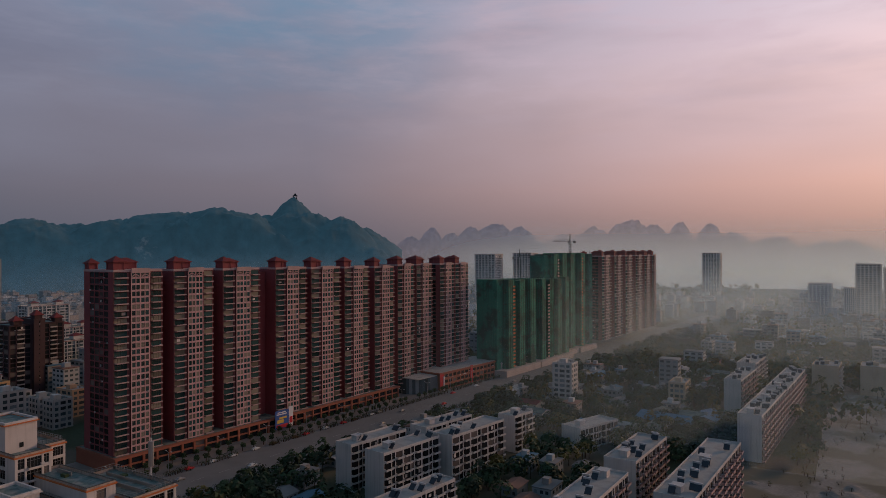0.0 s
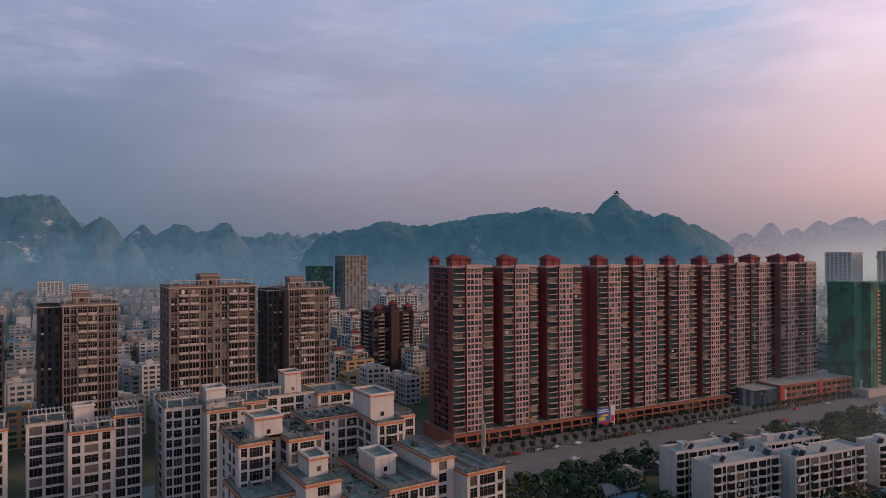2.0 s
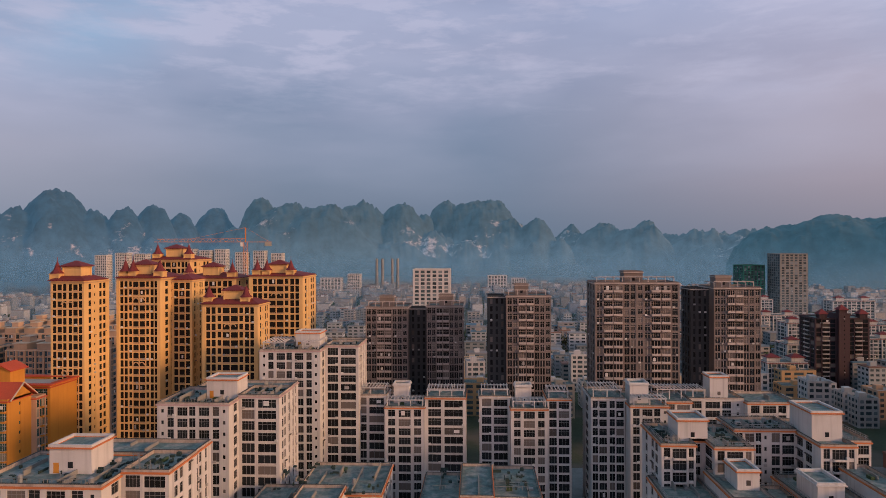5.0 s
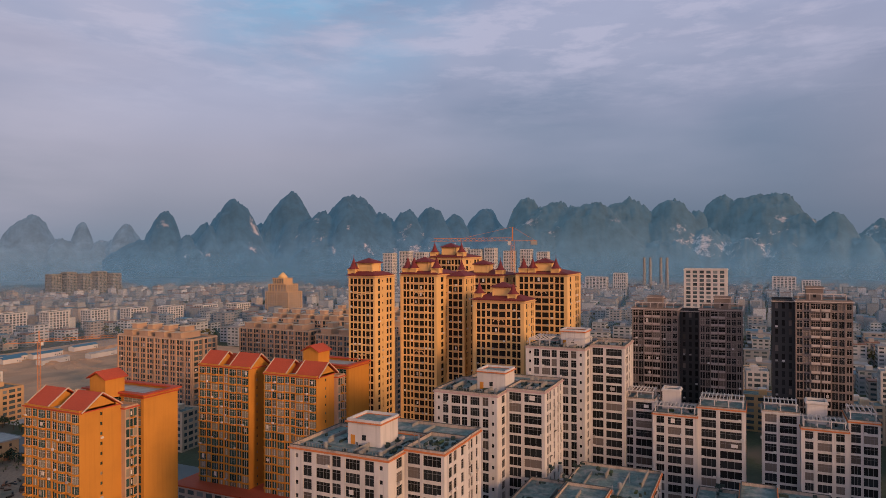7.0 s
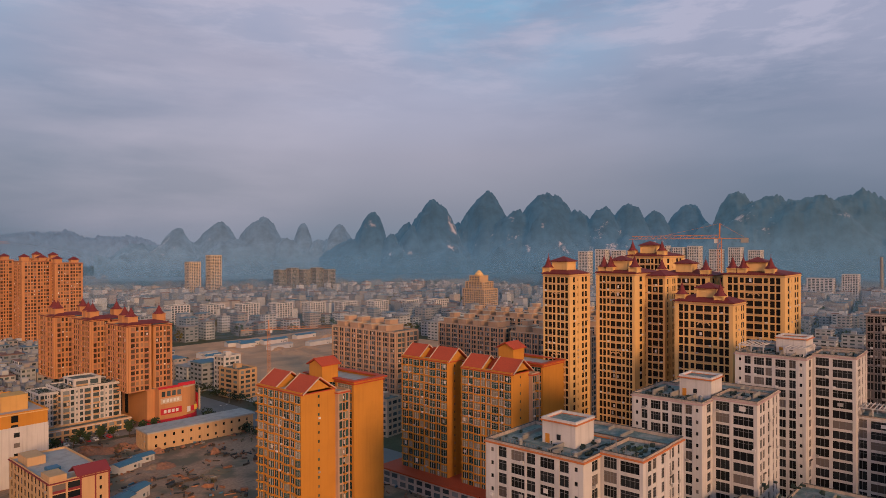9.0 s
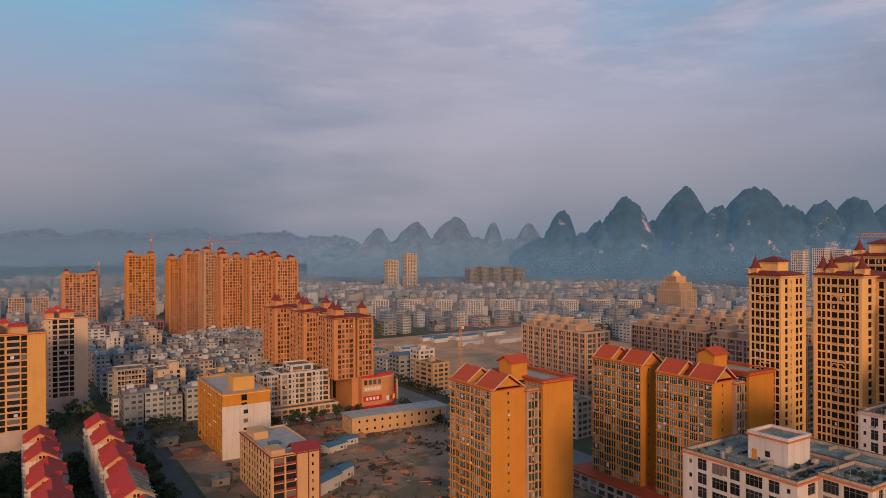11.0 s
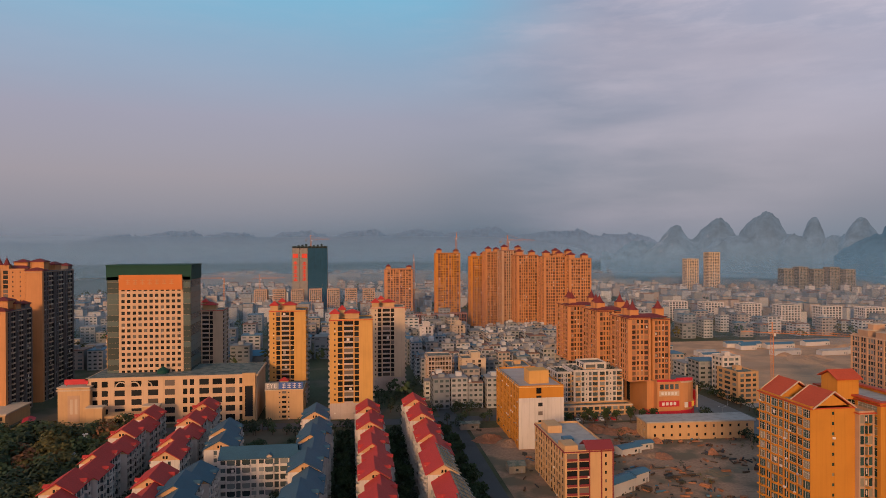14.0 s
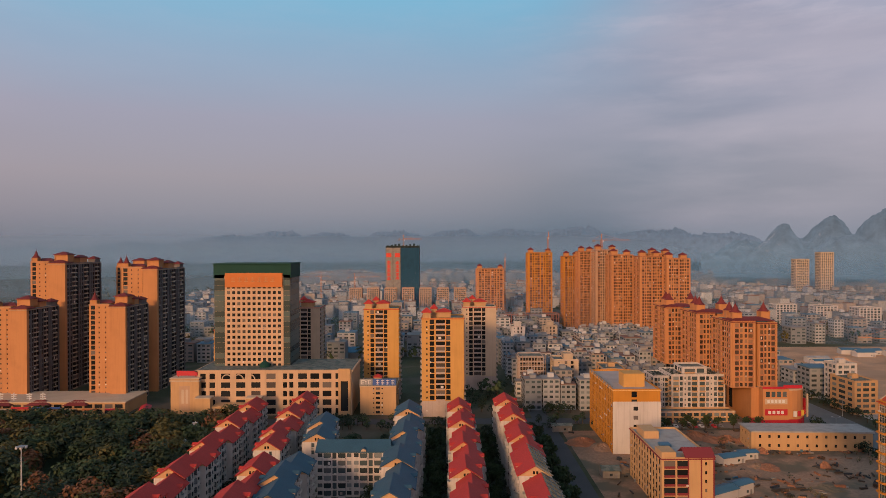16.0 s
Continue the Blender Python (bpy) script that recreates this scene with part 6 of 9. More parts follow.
# ---- the estate of salmon towers beside the park ----
ESTX = [(0.5, "q"), (1.8, "g"), (0.3, "p"), (2.6, "b"), (0.3, "p"), (1.8, "g"), (0.5, "q"), (1.2, "w")] * 3
ESTS = [(0.8, "p"), (0.9, "s"), (1.4, "p"), (0.9, "s"), (1.0, "p"), (1.5, "g"), (0.5, "p")]


def estate_tower(x0, x1, x2, y0, depth, top, label="salmon apartment tower with maroon turret roofs"):
    """A main block x0..x1 with its blank lit gable and long sides whose shade is painted grey, and a slimmer wing
    x1..x2 beside it.
    """
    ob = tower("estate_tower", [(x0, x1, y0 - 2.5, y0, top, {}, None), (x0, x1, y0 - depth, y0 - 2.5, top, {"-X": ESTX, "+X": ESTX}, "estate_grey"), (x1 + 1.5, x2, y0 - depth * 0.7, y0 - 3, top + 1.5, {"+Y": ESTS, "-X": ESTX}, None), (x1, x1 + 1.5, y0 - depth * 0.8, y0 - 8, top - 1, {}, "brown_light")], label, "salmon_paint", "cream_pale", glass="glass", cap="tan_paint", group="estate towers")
    c = ob.location
    Solid().hip(x0 - c.x - 0.6, x1 - c.x + 0.6, y0 - c.y - 9, y0 - c.y + 0.6, top + 1.3, 1.8).part("roof", "roof_dark", ob)
    pavilion(ob, x0 - c.x + 1.5, x1 - c.x - 0.5, y0 - c.y - 14, y0 - c.y - 6, top + 2.0, 4.5, 2.0, wall="salmon_paint")
    pavilion(ob, x2 - c.x - 4.5, x2 - c.x - 0.4, y0 - c.y - 7.5, y0 - c.y - 3.4, top + 1.8, 2.8, 5.2, wall="salmon_paint", spire=True)
    Solid().hip(x1 - c.x + 1.5, x2 - c.x, y0 - c.y - 15, y0 - c.y - 8, top + 2.6, 1.6).part("wing_roof", "roof_dark", ob)
    pavilion(ob, x0 - c.x + 0.4, x0 - c.x + 5.0, y0 - c.y - depth * 0.62, y0 - c.y - depth * 0.42, top + 0.9, 3.4, 1.8, wall="salmon_paint")
    pavilion(ob, x0 - c.x + 0.4, x0 - c.x + 5.5, y0 - c.y - depth + 0.4, y0 - c.y - depth + 7.0, top + 0.9, 2.2, 1.8, wall="estate_grey")
    return ob


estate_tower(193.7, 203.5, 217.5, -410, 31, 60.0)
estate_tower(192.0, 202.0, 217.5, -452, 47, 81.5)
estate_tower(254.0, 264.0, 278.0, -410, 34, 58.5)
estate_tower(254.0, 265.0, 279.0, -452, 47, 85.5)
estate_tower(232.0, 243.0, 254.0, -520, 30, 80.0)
ep = thing("shop_podium", 222, -398, 0, 0, "cream two-storey shops with maroon tiled roofs", "shops")
w = Solid()
r = (-38, 70, -20, 9)
core(w, r, 0.1, 7.0)
facade(ep, w, r, "+Y", 0.1, 2, 3.4, [(1.2, "p"), (4.2, "w")] * 18 + [(1.2, "p")], sill=0.4, head=0.8)
w.part("wall", "cream_paint", ep)
Solid().box(-38.4, 70.4, -20.4, 9.4, 7.0, 7.7).part("cornice", "cream_pale", ep)
for k in (-10, 12, 34, 56):
    Solid().hip(k - 7, k + 7, 3, 12, 6.2, 2.2).part("tiled_canopy", "roof_dark", ep)
Solid().box(-2, 14, 12.1, 12.4, 4.2, 5.4).part("blue_sign", "sign_blue", ep)
for k in range(7):
    Solid().gable(-36 + k * 13.2, -27 + k * 13.2, 9.45, 11.4, 3.3, 0.7, "x", 0.12).part("shop_awning", ("sign_red", "orange_trim", "cream_pale")[k % 3], ep)
Solid().box(16, 26, 12.1, 12.4, 4.2, 5.4).part("red_sign", "sign_red", ep)
for i, x in enumerate((12, 20, 29, 37)):
    q = Solid()
    q.box(x - 1.5, x + 1.5, 5, 5.4, 8.6, 9.0).box(x - 1.5, x + 1.5, 5, 5.4, 9.9, 10.3).box(x - 1.7, x + 1.7, 5, 5.4, 11.1, 11.5).box(x - 0.2, x + 0.2, 5, 5.4, 7.7, 12.2)
    q.part("roof_letter", "sign_white", ep)

# ---- the shopping centre and its towers ----
HALF = [(0.8, "q"), (1.6, "b"), (0.4, "p"), (1.0, "w"), (0.7, "p"), (1.0, "w"), (0.4, "p"), (1.6, "b"), (0.8, "q")]
MALLT = [(0.9, "q"), (1.7, "b"), (0.5, "p"), (1.0, "w"), (0.8, "p"), (1.0, "w"), (0.5, "p"), (1.6, "b"), (0.9, "q"), (1.6, "b"), (0.5, "p"), (1.0, "w"), (0.8, "p"), (1.0, "w"), (0.5, "p"), (1.7, "b"), (0.9, "q")]
mall = thing("shopping_centre", -172, -400, 0, 0, "tan shopping centre with red shopfronts and signs", "shops")
w = Solid()
w.box(-18, 4, -60, 34, 0.1, 19.5).box(-14, 0, 34, 39, 0.1, 19.5)
w.drum(-16, 28, 10, 0.1, 19.4, 20)
w.part("wall", "salmon_paint", mall)
Solid().drum(-16, 28, 10.6, 0.1, 3.0, 20).box(-14, 4.6, 30, 39.6, 0.1, 3.0).part("shopfront", "sign_red", mall)
Solid().box(-13, -1, 39.05, 39.4, 5.5, 8.8).part("red_sign", "sign_red", mall)
Solid().box(-27, -26.2, 26, 32, 4.5, 13).part("side_sign", "sign_red", mall)
Solid().box(-13, -1, 39.05, 39.3, 11.5, 14.5).part("pale_sign", "cream_pale", mall)
bars = Solid()
for i in range(5):
    bars.box(-11.5 + i * 2.0, -10.2 + i * 2.0, 39.31, 39.4, 12.2, 13.8)
for i in range(4):
    bars.box(-11 + i * 2.3, -9.5 + i * 2.3, 39.41, 39.5, 6.3, 8.0)
bars.part("sign_strokes", "sign_white", mall)
for k in range(8):
    Solid().box(4.003, 4.2, -50 + k * 8, -46 + k * 8, 3, 14).part("tall_window", "glass", mall)
Solid().drum(-16, 28, 9.4, 19.5, 19.6, 20).box(-17, 3, -59, 33, 19.5, 19.62).part("roof_slab", "roof_slab", mall)
for k in range(4):
    Solid().box(-12.6 + k * 3.0, -10.6 + k * 3.0, 39.02, 39.2, 15.4, 18.2).part("upper_window", "glass_blue", mall)
Solid().box(-26.6, -26.0, 23, 24.6, 3.5, 16).part("pilaster", "cream_pale", mall)
Solid().box(-26.9, -26.1, 33.2, 34.4, 3.5, 16).part("pilaster", "cream_pale", mall)
for k in range(5):
    a = radians(100 + 17 * k)
    Solid().box(-16 + 10.02 * math.cos(a) - 0.9, -16 + 10.02 * math.cos(a) + 0.9, 28 + 10.02 * math.sin(a) - 0.5, 28 + 10.02 * math.sin(a) + 0.5, 4.5, 7.4).part("shop_sign", ("sign_white", "sign_red", "sign_yellow", "sign_red", "sign_white")[k], mall)
Solid().drum(-16, 28, 10.3, 18.6, 19.45, 20).part("cornice", "cream_pale", mall)
Solid().box(-22, -12, 37, 37.4, 19.6, 21.4).box(-12, 0, 38.4, 38.8, 19.6, 20.8).part("roof_sign", "sign_red", mall)
for x0, x1, y0, y1, top in ((-183, -157, -392, -365, 55), (-174, -152, -428, -401, 56), (-169, -146, -465, -439, 56)):
    u = x0 + 0.42 * (x1 - x0)
    ob = tower("salmon_tower", [(x0, u, y0, y1 - 2.5, top - 1.0, {"+Y": HALF}, None), (u, u + 2.2, y0, y1 - 7, top - 1.5, {"+Y": [(0.3, "p"), (1.2, "g"), (0.3, "p")]}, "brown_tile"), (u + 2.2, x1, y0, y1, top, {"+X": MALLT, "+Y": HALF}, None)], "salmon apartment tower with maroon pyramid roofs", "salmon_paint", "brick_light", glass="glass_warm", cap="roof_dark", group="towers above the shopping centre", base=19.6, rail=0.7)
    c = ob.location
    h = (x1 - x0) / 2
    Solid().hip(-h + 3, h + 0.6, 2, (y1 - y0) / 2 + 0.6, top + 1.2, 1.6).part("roof", "roof_dark", ob)
    for fx, fy in ((-0.45, 0.2), (0.35, -0.25), (0.42, 0.62)):
        pavilion(ob, fx * h * 1.6 - 2.6, fx * h * 1.6 + 2.6, fy * h - 2.6, fy * h + 2.6, top + 1.0, 4.2, 5.0, wall="salmon_paint", over=0.9, spire=True)
for x0, x1, y0, y1, top, hue in ((-236, -214, -662, -640, 84, "salmon_paint"), (-214, -192, -676, -652, 86, "salmon_paint"), (-196, -174, -716, -690, 87, "salmon_paint"), (-192, -168, -760, -735, 92, "tan_paint"), (-176, -158, -800, -778, 90, "salmon_paint"), (-166, -146, -830, -808, 84, "orange_paint"), (-137, -107, -862, -840, 88, "orange_paint"), (-82, -46, -930, -898, 66, "salmon_paint"), (-232, -210, -700, -680, 88, "salmon_paint")):
    ob = tower("salmon_tower", [(x0, x1, y0, y1, top, {"+Y": MALLT, "+X": MALLT}, None)], "far salmon apartment tower with maroon turrets", hue, "brick_light", glass="glass_warm", cap="roof_dark", group="far salmon towers", rail=0.7)
    h = (x1 - x0) / 2
    pavilion(ob, -h + 1, -h + 7, -2, 4, top + 1, 2.6, 2.6, wall="salmon_paint")
    pavilion(ob, h - 7, h - 1, -1, 5, top + 1, 3.2, 2.8, wall="salmon_paint")
dk = tower("dark_tower", [(37, 90, -1085, -1061, 97, {"+Y": [(1.0, "p"), (4.0, "w")] * 9 + [(1, "p")]}, None)], "far unfinished tower, grey concrete and teal netting, red banners", "net_dark", "net_dark", glass="glass", group="netted towers")
Solid().box(3.2, 14.6, 12.1, 12.6, 0, 95).box(15.4, 26.4, 12.1, 12.6, 0, 95).part("bare_face", "concrete", dk, "bare grey concrete face")
Solid().box(-26.4, 2.6, 12.1, 12.8, 0, 95).part("netting", "net_teal", dk, "dark teal safety netting")
for bx, w, zs in ((21.5, 3.0, [80] + [70 - 6.5 * i for i in range(5)]), (8.0, 3.0, [80] + [69 - 6.0 * i for i in range(5)])):
    for bz in zs:
        q = Solid()
        k = 4.0 if bz == 80 else w
        q.box(bx - k, bx + k, 12.65, 12.95, bz, bz + (6.5 if bz == 80 else 1.6))
        if bz != 80:
            q.box(bx - k * 0.8, bx + k * 0.8, 12.65, 12.95, bz + 2.6, bz + 4.2).box(bx - 0.7, bx + 0.7, 12.97, 13.1, bz - 0.2, bz + 4.8)
        q.part("banner_sign", "banner_red", dk)
Solid().box(19.0, 23.0, 12.65, 12.95, 8, 28).part("banner_sign", "banner_red", dk)
for i in range(9):
    Solid().box(-25 + 5.9 * i, -22.5 + 5.9 * i, -6, 8, 97, 98.5 + (i * 7 % 4)).part("roof_formwork", "net_dark", dk)
tower_crane(62, -1066, 108, 30, 170, lab="tower crane on a dark unfinished tower")
tower_crane(-133, -846, 108, 8, 90)
tower_crane(-84, -905, 80, 8, 90)
tower_crane(-176, -745, 103, 34, 190)
tower_crane(190, -1050, 50, 50, 15)
tower_crane(135, -1030, 50, 40, 195)
tower_crane(-272, -405, 40, 62, 146, lab="orange tower crane standing on bare earth")

# ---- yellow and cream buildings on the site ----
yb = tower("yellow_building", [(-101, -79, -362, -312, 29.5, {"+X": [(1.6, "p"), (1.2, "w")] * 15 + [(1.6, "p")], "+Y": [(9, "p"), (2.2, "w"), (7, "p")]}, "orange_paint")], "orange and white office building with railed roof", "yellow_paint", "yellow_paint", cap="yellow_paint", roof="brown_light", floors_h=3.6, category="office building")
Solid().box(-11.2, 11.2, 25.01, 25.2, 0.2, 24.5).part("front_wall", "white_paint", yb)
Solid().box(-6, 4, 8, 17, 29.5, 36).part("roof_house", "gold_paint", yb)
yf = Solid()
for i in range(9):
    yf.box(11.003, 11.5, -24 + i * 5.2, -23.4 + i * 5.2, 29.6, 31.2)
yf.box(11.1, 11.4, -25, 25, 31.2, 31.5)
yf.part("roof_rail", "concrete", yb)
for i in range(3):
    Solid().box(-0.5, 1.6, 25.21, 25.3, 12 + i * 4.2, 13.8 + i * 4.2).part("window", "glass", yb)
cb = tower("cream_building", [(-98, -79, -284, -243, 19.4, {"+X": [(1.4, "p"), (1.6, "w")] * 11 + [(1.4, "p")], "+Y": [(1.5, "p"), (0.9, "s"), (4.5, "p"), (3.2, "l"), (0.5, "p"), (3.2, "l"), (0.5, "p")]}, None)], "cream building with maroon roof trim and open balconies", "cream_paint", "maroon_trim", cap="maroon_trim", roof="roof_pale", floors_h=3.2, category="building")
Solid().gable(-9.8, 1.2, 13, 21.2, 20.4, 2.6, "x").part("gable_roof", "maroon_trim", cb)
Solid().box(-9.5, -0.2, 20.53, 20.8, 0.2, 0.8).box(-9.6, -9.2, 20.53, 20.8, 0.8, 20).box(-0.4, 0, 20.53, 20.8, 0.8, 20).box(-5.1, -4.7, 20.53, 20.8, 0.8, 20).part("maroon_frame", "maroon_trim", cb)
Solid().box(4, 9.3, 12, 20, 19.5, 22).part("roof_house", "cream_paint", cb)
Solid().box(2, 8, -16, -6, 19.5, 22.5).part("roof_house", "cream_paint", cb)
Solid().box(1, 5, 2, 6, 19.6, 20.6).part("blue_tarp", "steel_blue", cb)
WAF = [(0.5, "p"), (2.4, "b"), (0.5, "p"), (1.3, "w"), (0.7, "p"), (0.9, "s"), (0.6, "p"), (1.3, "w"), (0.5, "p"), (2.4, "b"), (0.5, "p")]
wa = tower("white_apartments", [(-158, -128, -398, -376, 24, {"+Y": WAF * 2, "+X": WAF}, None), (-128, -119, -398, -380, 22.5, {"+Y": WAF, "+X": WAF}, None), (-150, -136, -396, -382, 27.2, {"+Y": WIN2, "+X": WIN2}, None), (-160, -114, -375.9, -368, 5.5, {"+Y": [(1.0, "p"), (2.6, "w")] * 12 + [(1, "p")]}, "cream_paint")], "white apartment house with cluttered roof terraces", "white_paint", "cream_paint", cap="white_paint", glass="glass_blue")
roof_clutter(wa, (-158, -150, -398, -376), 24, 8)
roof_clutter(wa, (-136, -128, -398, -376), 24, 8)
roof_clutter(wa, (-128, -119, -398, -380), 22.5, 8)
lw = thing("low_hall", -174, -322, 0, -3, "long low cream hall with a flat pale roof", "hall")
w = Solid()
r = (-28, 28, -8, 6)
core(w, r, 0.1, 8.6)
facade(lw, w, r, "+Y", 0.1, 2, 4.2, [(3, "p"), (1.1, "w")] * 12 + [(3, "p")], sill=1.6, head=1.2)
facade(lw, w, r, "+X", 0.1, 2, 4.2, [(3, "p"), (1.1, "w")] * 3 + [(3, "p")], sill=1.6, head=1.2)
w.part("wall", "cream_paint", lw)
Solid().box(-28.5, 28.5, -8.5, 6.5, 8.6, 9.3).part("roof", "roof_pale", lw)

# ---- roofed apartment rows ----
ROWW = [(0.4, "p"), (1.7, "w"), (0.4, "p"), (2.8, "b"), (0.4, "p"), (1.5, "g"), (0.5, "p"), (2.8, "b"), (0.4, "p"), (1.7, "w"), (0.5, "p")]


def row_house(cx, y0, y1, half, tile, eave=16.8, rise=4.0, wall="white_paint", label="red-tiled apartment house with cream gables", along="y", steel=False):
    n = (y1 - y0) / 2
    ob = thing("row_house", cx, (y0 + y1) / 2, 0, 0 if along == "y" else 90, label, "apartment house", "roofed apartment rows")
    w = Solid()
    r = (-half, half, -n, n)
    core(w, r, 0.1, eave)
    k = max(1, round((y1 - y0) / 15))
    for side in ("+X", "-X"):
        facade(ob, w, r, side, 0.1, 6, (eave - 0.1) / 6, ROWW * k, glass="glass_blue", trim="white_paint", out=1.1)
    facade(ob, w, r, "+Y", 0.1, 6, (eave - 0.1) / 6, [(3.2, "p"), (1.2, "w"), (2.0, "p"), (1.2, "w"), (3.2, "p")], glass="glass_blue")
    w.part("wall", wall, ob)
    Solid().gable_wall(-half, half, -n, n, eave, rise * 0.94).part("gable", "cream_paint", ob)
    if steel:
        s = Solid()
        m = int(2 * n / 4)
        for i in range(m + 1):
            y = -n + 2 * n * i / m
            s.bar((-half - 0.6, y, eave + 0.1), (0, y, eave + rise + 0.3), 0.3)
        for q in (0.25, 0.6, 0.95):
            s.bar((-half * (1 - q) - 0.3, -n, eave + rise * q + 0.3), (-half * (1 - q) - 0.3, n, eave + rise * q + 0.3), 0.2)
        s.part("bare_rafter", "concrete", ob)
        Solid().add([(0, -n, eave + rise + 0.3), (half + 0.9, -n, eave), (half + 0.9, n, eave), (0, n, eave + rise + 0.3), (0, -n, eave + rise), (half + 0.9, -n, eave - 0.3), (half + 0.9, n, eave - 0.3), (0, n, eave + rise)],
                    [(0, 1, 2, 3), (7, 6, 5, 4), (0, 4, 5, 1), (1, 5, 6, 2), (2, 6, 7, 3), (3, 7, 4, 0)]).part("roof", tile, ob)
    else:
        Solid().gable(-half - 0.6, half + 0.6, -n - 0.5, n + 0.5, eave + 0.1, rise + 0.3).part("roof", tile, ob)
    # one small gabled dormer on each slope
    for sgn in (-1, 1):
        if steel and sgn < 0:
            continue
        y = n * 0.3 * sgn
        x0, x1 = sorted((sgn * half * 0.45, sgn * (half + 0.3)))
        d = Solid().box(x0, x1, y - 0.9, y + 0.9, eave - 0.4, eave + 0.9).gable_wall(x0, x1, y - 0.9, y + 0.9, eave + 0.9, 0.5, "x").part("dormer", "cream_pale", ob)
        a, b = (x0, x1 + 0.4) if sgn > 0 else (x0 - 0.4, x1)
        Solid().gable(a, b, y - 1.2, y + 1.2, eave + 0.95, 0.75, "x", 0.14).part("dormer_roof", tile, d)
    Solid().box(-0.9, -0.2, n + 0.003, n + 0.06, eave + 0.6, eave + 1.6).box(0.2, 0.9, n + 0.003, n + 0.06, eave + 0.6, eave + 1.6).part("gable_window", "glass", ob)
    return ob


def row(cx, ya, yb, unit, half, tile, **kw):
    y = ya
    i = 0
    while y > yb + 8:
        e = max(yb, y - unit)
        row_house(cx + (0.9 if i % 2 else -0.8), e + 0.2, y - 0.2, half - (0.5 if i % 3 == 1 else 0.0), tile, rise=3.3, eave=17.2 + (1.6 if i % 2 else 0.0) + (0.6 if i % 3 == 0 else 0.0), **kw)
        y = e
        i += 1


BLUE = "blue-roofed apartment house with cream gables"
row(-8.6, -150, -333, 15.2, 5.2, "roof_red")
row(-32.0, -252, -343, 15.2, 5.3, "roof_red")
row(-32.0, -150, -252, 25.4, 5.4, "roof_red", steel=True)
row(69.5, -261, -348, 14.5, 5.2, "roof_red")
row(64.5, -150, -245, 15.8, 5.2, "roof_red")
row(92.0, -150, -335, 15.4, 5.2, "roof_red")
row(15.5, -150, -325, 17.5, 5.6, "roof_blue", label=BLUE)
row(54.5, -205, -250, 15, 6.0, "roof_blue", label=BLUE)
row(52.0, -272, -305, 16, 6.0, "roof_blue", label=BLUE)
row_house(35.0, -279, -251, 5.6, "roof_blue", label="blue-roofed house with glazed balconies", along="x", eave=17.6, rise=3.0)
row(54.5, -150, -200, 25, 6.0, "roof_blue", label=BLUE)

# ---- plain slab blocks by the avenue ----
def slab(x0, x1, y0, y1, top, yaw=0.0, wall="white_paint", solar=8, label="plain white walk-up apartment slab with solar heaters on its roof"):
    cx, cy = (x0 + x1) / 2, (y0 + y1) / 2
    ob = thing("apartment_slab", cx, cy, 0, yaw, label, "apartment block", "walk-up slabs")
    r = (x0 - cx, x1 - cx, y0 - cy, y1 - cy)
    w = Solid()
    core(w, r, 0.1, top)
    k = max(1, round((y1 - y0) / 11))
    fl = max(3, round(top / 3))
    facade(ob, w, r, "+X", 0.1, fl, (top - 0.1) / fl, [(0.25, "p"), (3.0, "b"), (0.3, "p"), (1.4, "g"), (0.3, "p"), (3.0, "b"), (0.25, "p")] * k, trim="rose_trim" if solar > 8 else "white_paint", glass="glass", out=1.2, parapet=0.8, busy=0.4)
    facade(ob, w, r, "-X", 0.1, fl, (top - 0.1) / fl, [(0.8, "p"), (1.5, "w"), (1.0, "p"), (1.2, "w"), (0.8, "p"), (1.5, "w"), (0.8, "p")] * k, glass="glass", busy=0)
    for side in ("+Y", "-Y"):
        w.box(*place_side(r, side, r[0] + 0.3, r[1] - 0.3, -0.3, 0), 0.1, top)
    corners(w, r, 0.1, top)
    w.part("wall", wall, ob)
    flat_roof(ob, r, top, "roof_pale", wall, None, h=0.8)
    for i in range(max(1, k - 1)):
        y = r[2] + (r[3] - r[2]) * (i + 0.5) / max(1, k - 1)
        if i % 3 == 0:
            Solid().box(-2.0, 1.2, y - 1.8, y + 1.8, top, top + 2.3).box(-2.3, 1.5, y - 2.1, y + 2.1, top + 2.3, top + 2.5).part("stair_head", wall, ob)
    for i in range(solar):
        x, y = random.uniform(r[0] + 1, r[1] - 2), random.uniform(r[2] + 1, r[3] - 2)
        hs = Solid()
        hs.add([(x, y, top + 0.5), (x + 2.2, y, top + 0.5), (x + 2.2, y + 1.7, top + 2.3), (x, y + 1.7, top + 2.3), (x, y + 0.1, top + 0.4), (x + 2.2, y + 0.1, top + 0.4), (x + 2.2, y + 1.8, top + 2.2), (x, y + 1.8, top + 2.2)],
               [(0, 1, 2, 3), (7, 6, 5, 4), (0, 4, 5, 1), (1, 5, 6, 2), (2, 6, 7, 3), (3, 7, 4, 0)])
        hs = hs.part("solar_heater", "solar_panel", ob)
        Solid().bar((x - 0.2, y + 1.8, top + 2.5), (x + 2.4, y + 1.8, top + 2.5), 0.55).bar((x + 0.2, y + 1.7, top), (x + 0.2, y + 1.7, top + 2.3), 0.1).bar((x + 2.0, y + 1.7, top), (x + 2.0, y + 1.7, top + 2.3), 0.1).part("heater_tank", "solar", hs)
    return ob


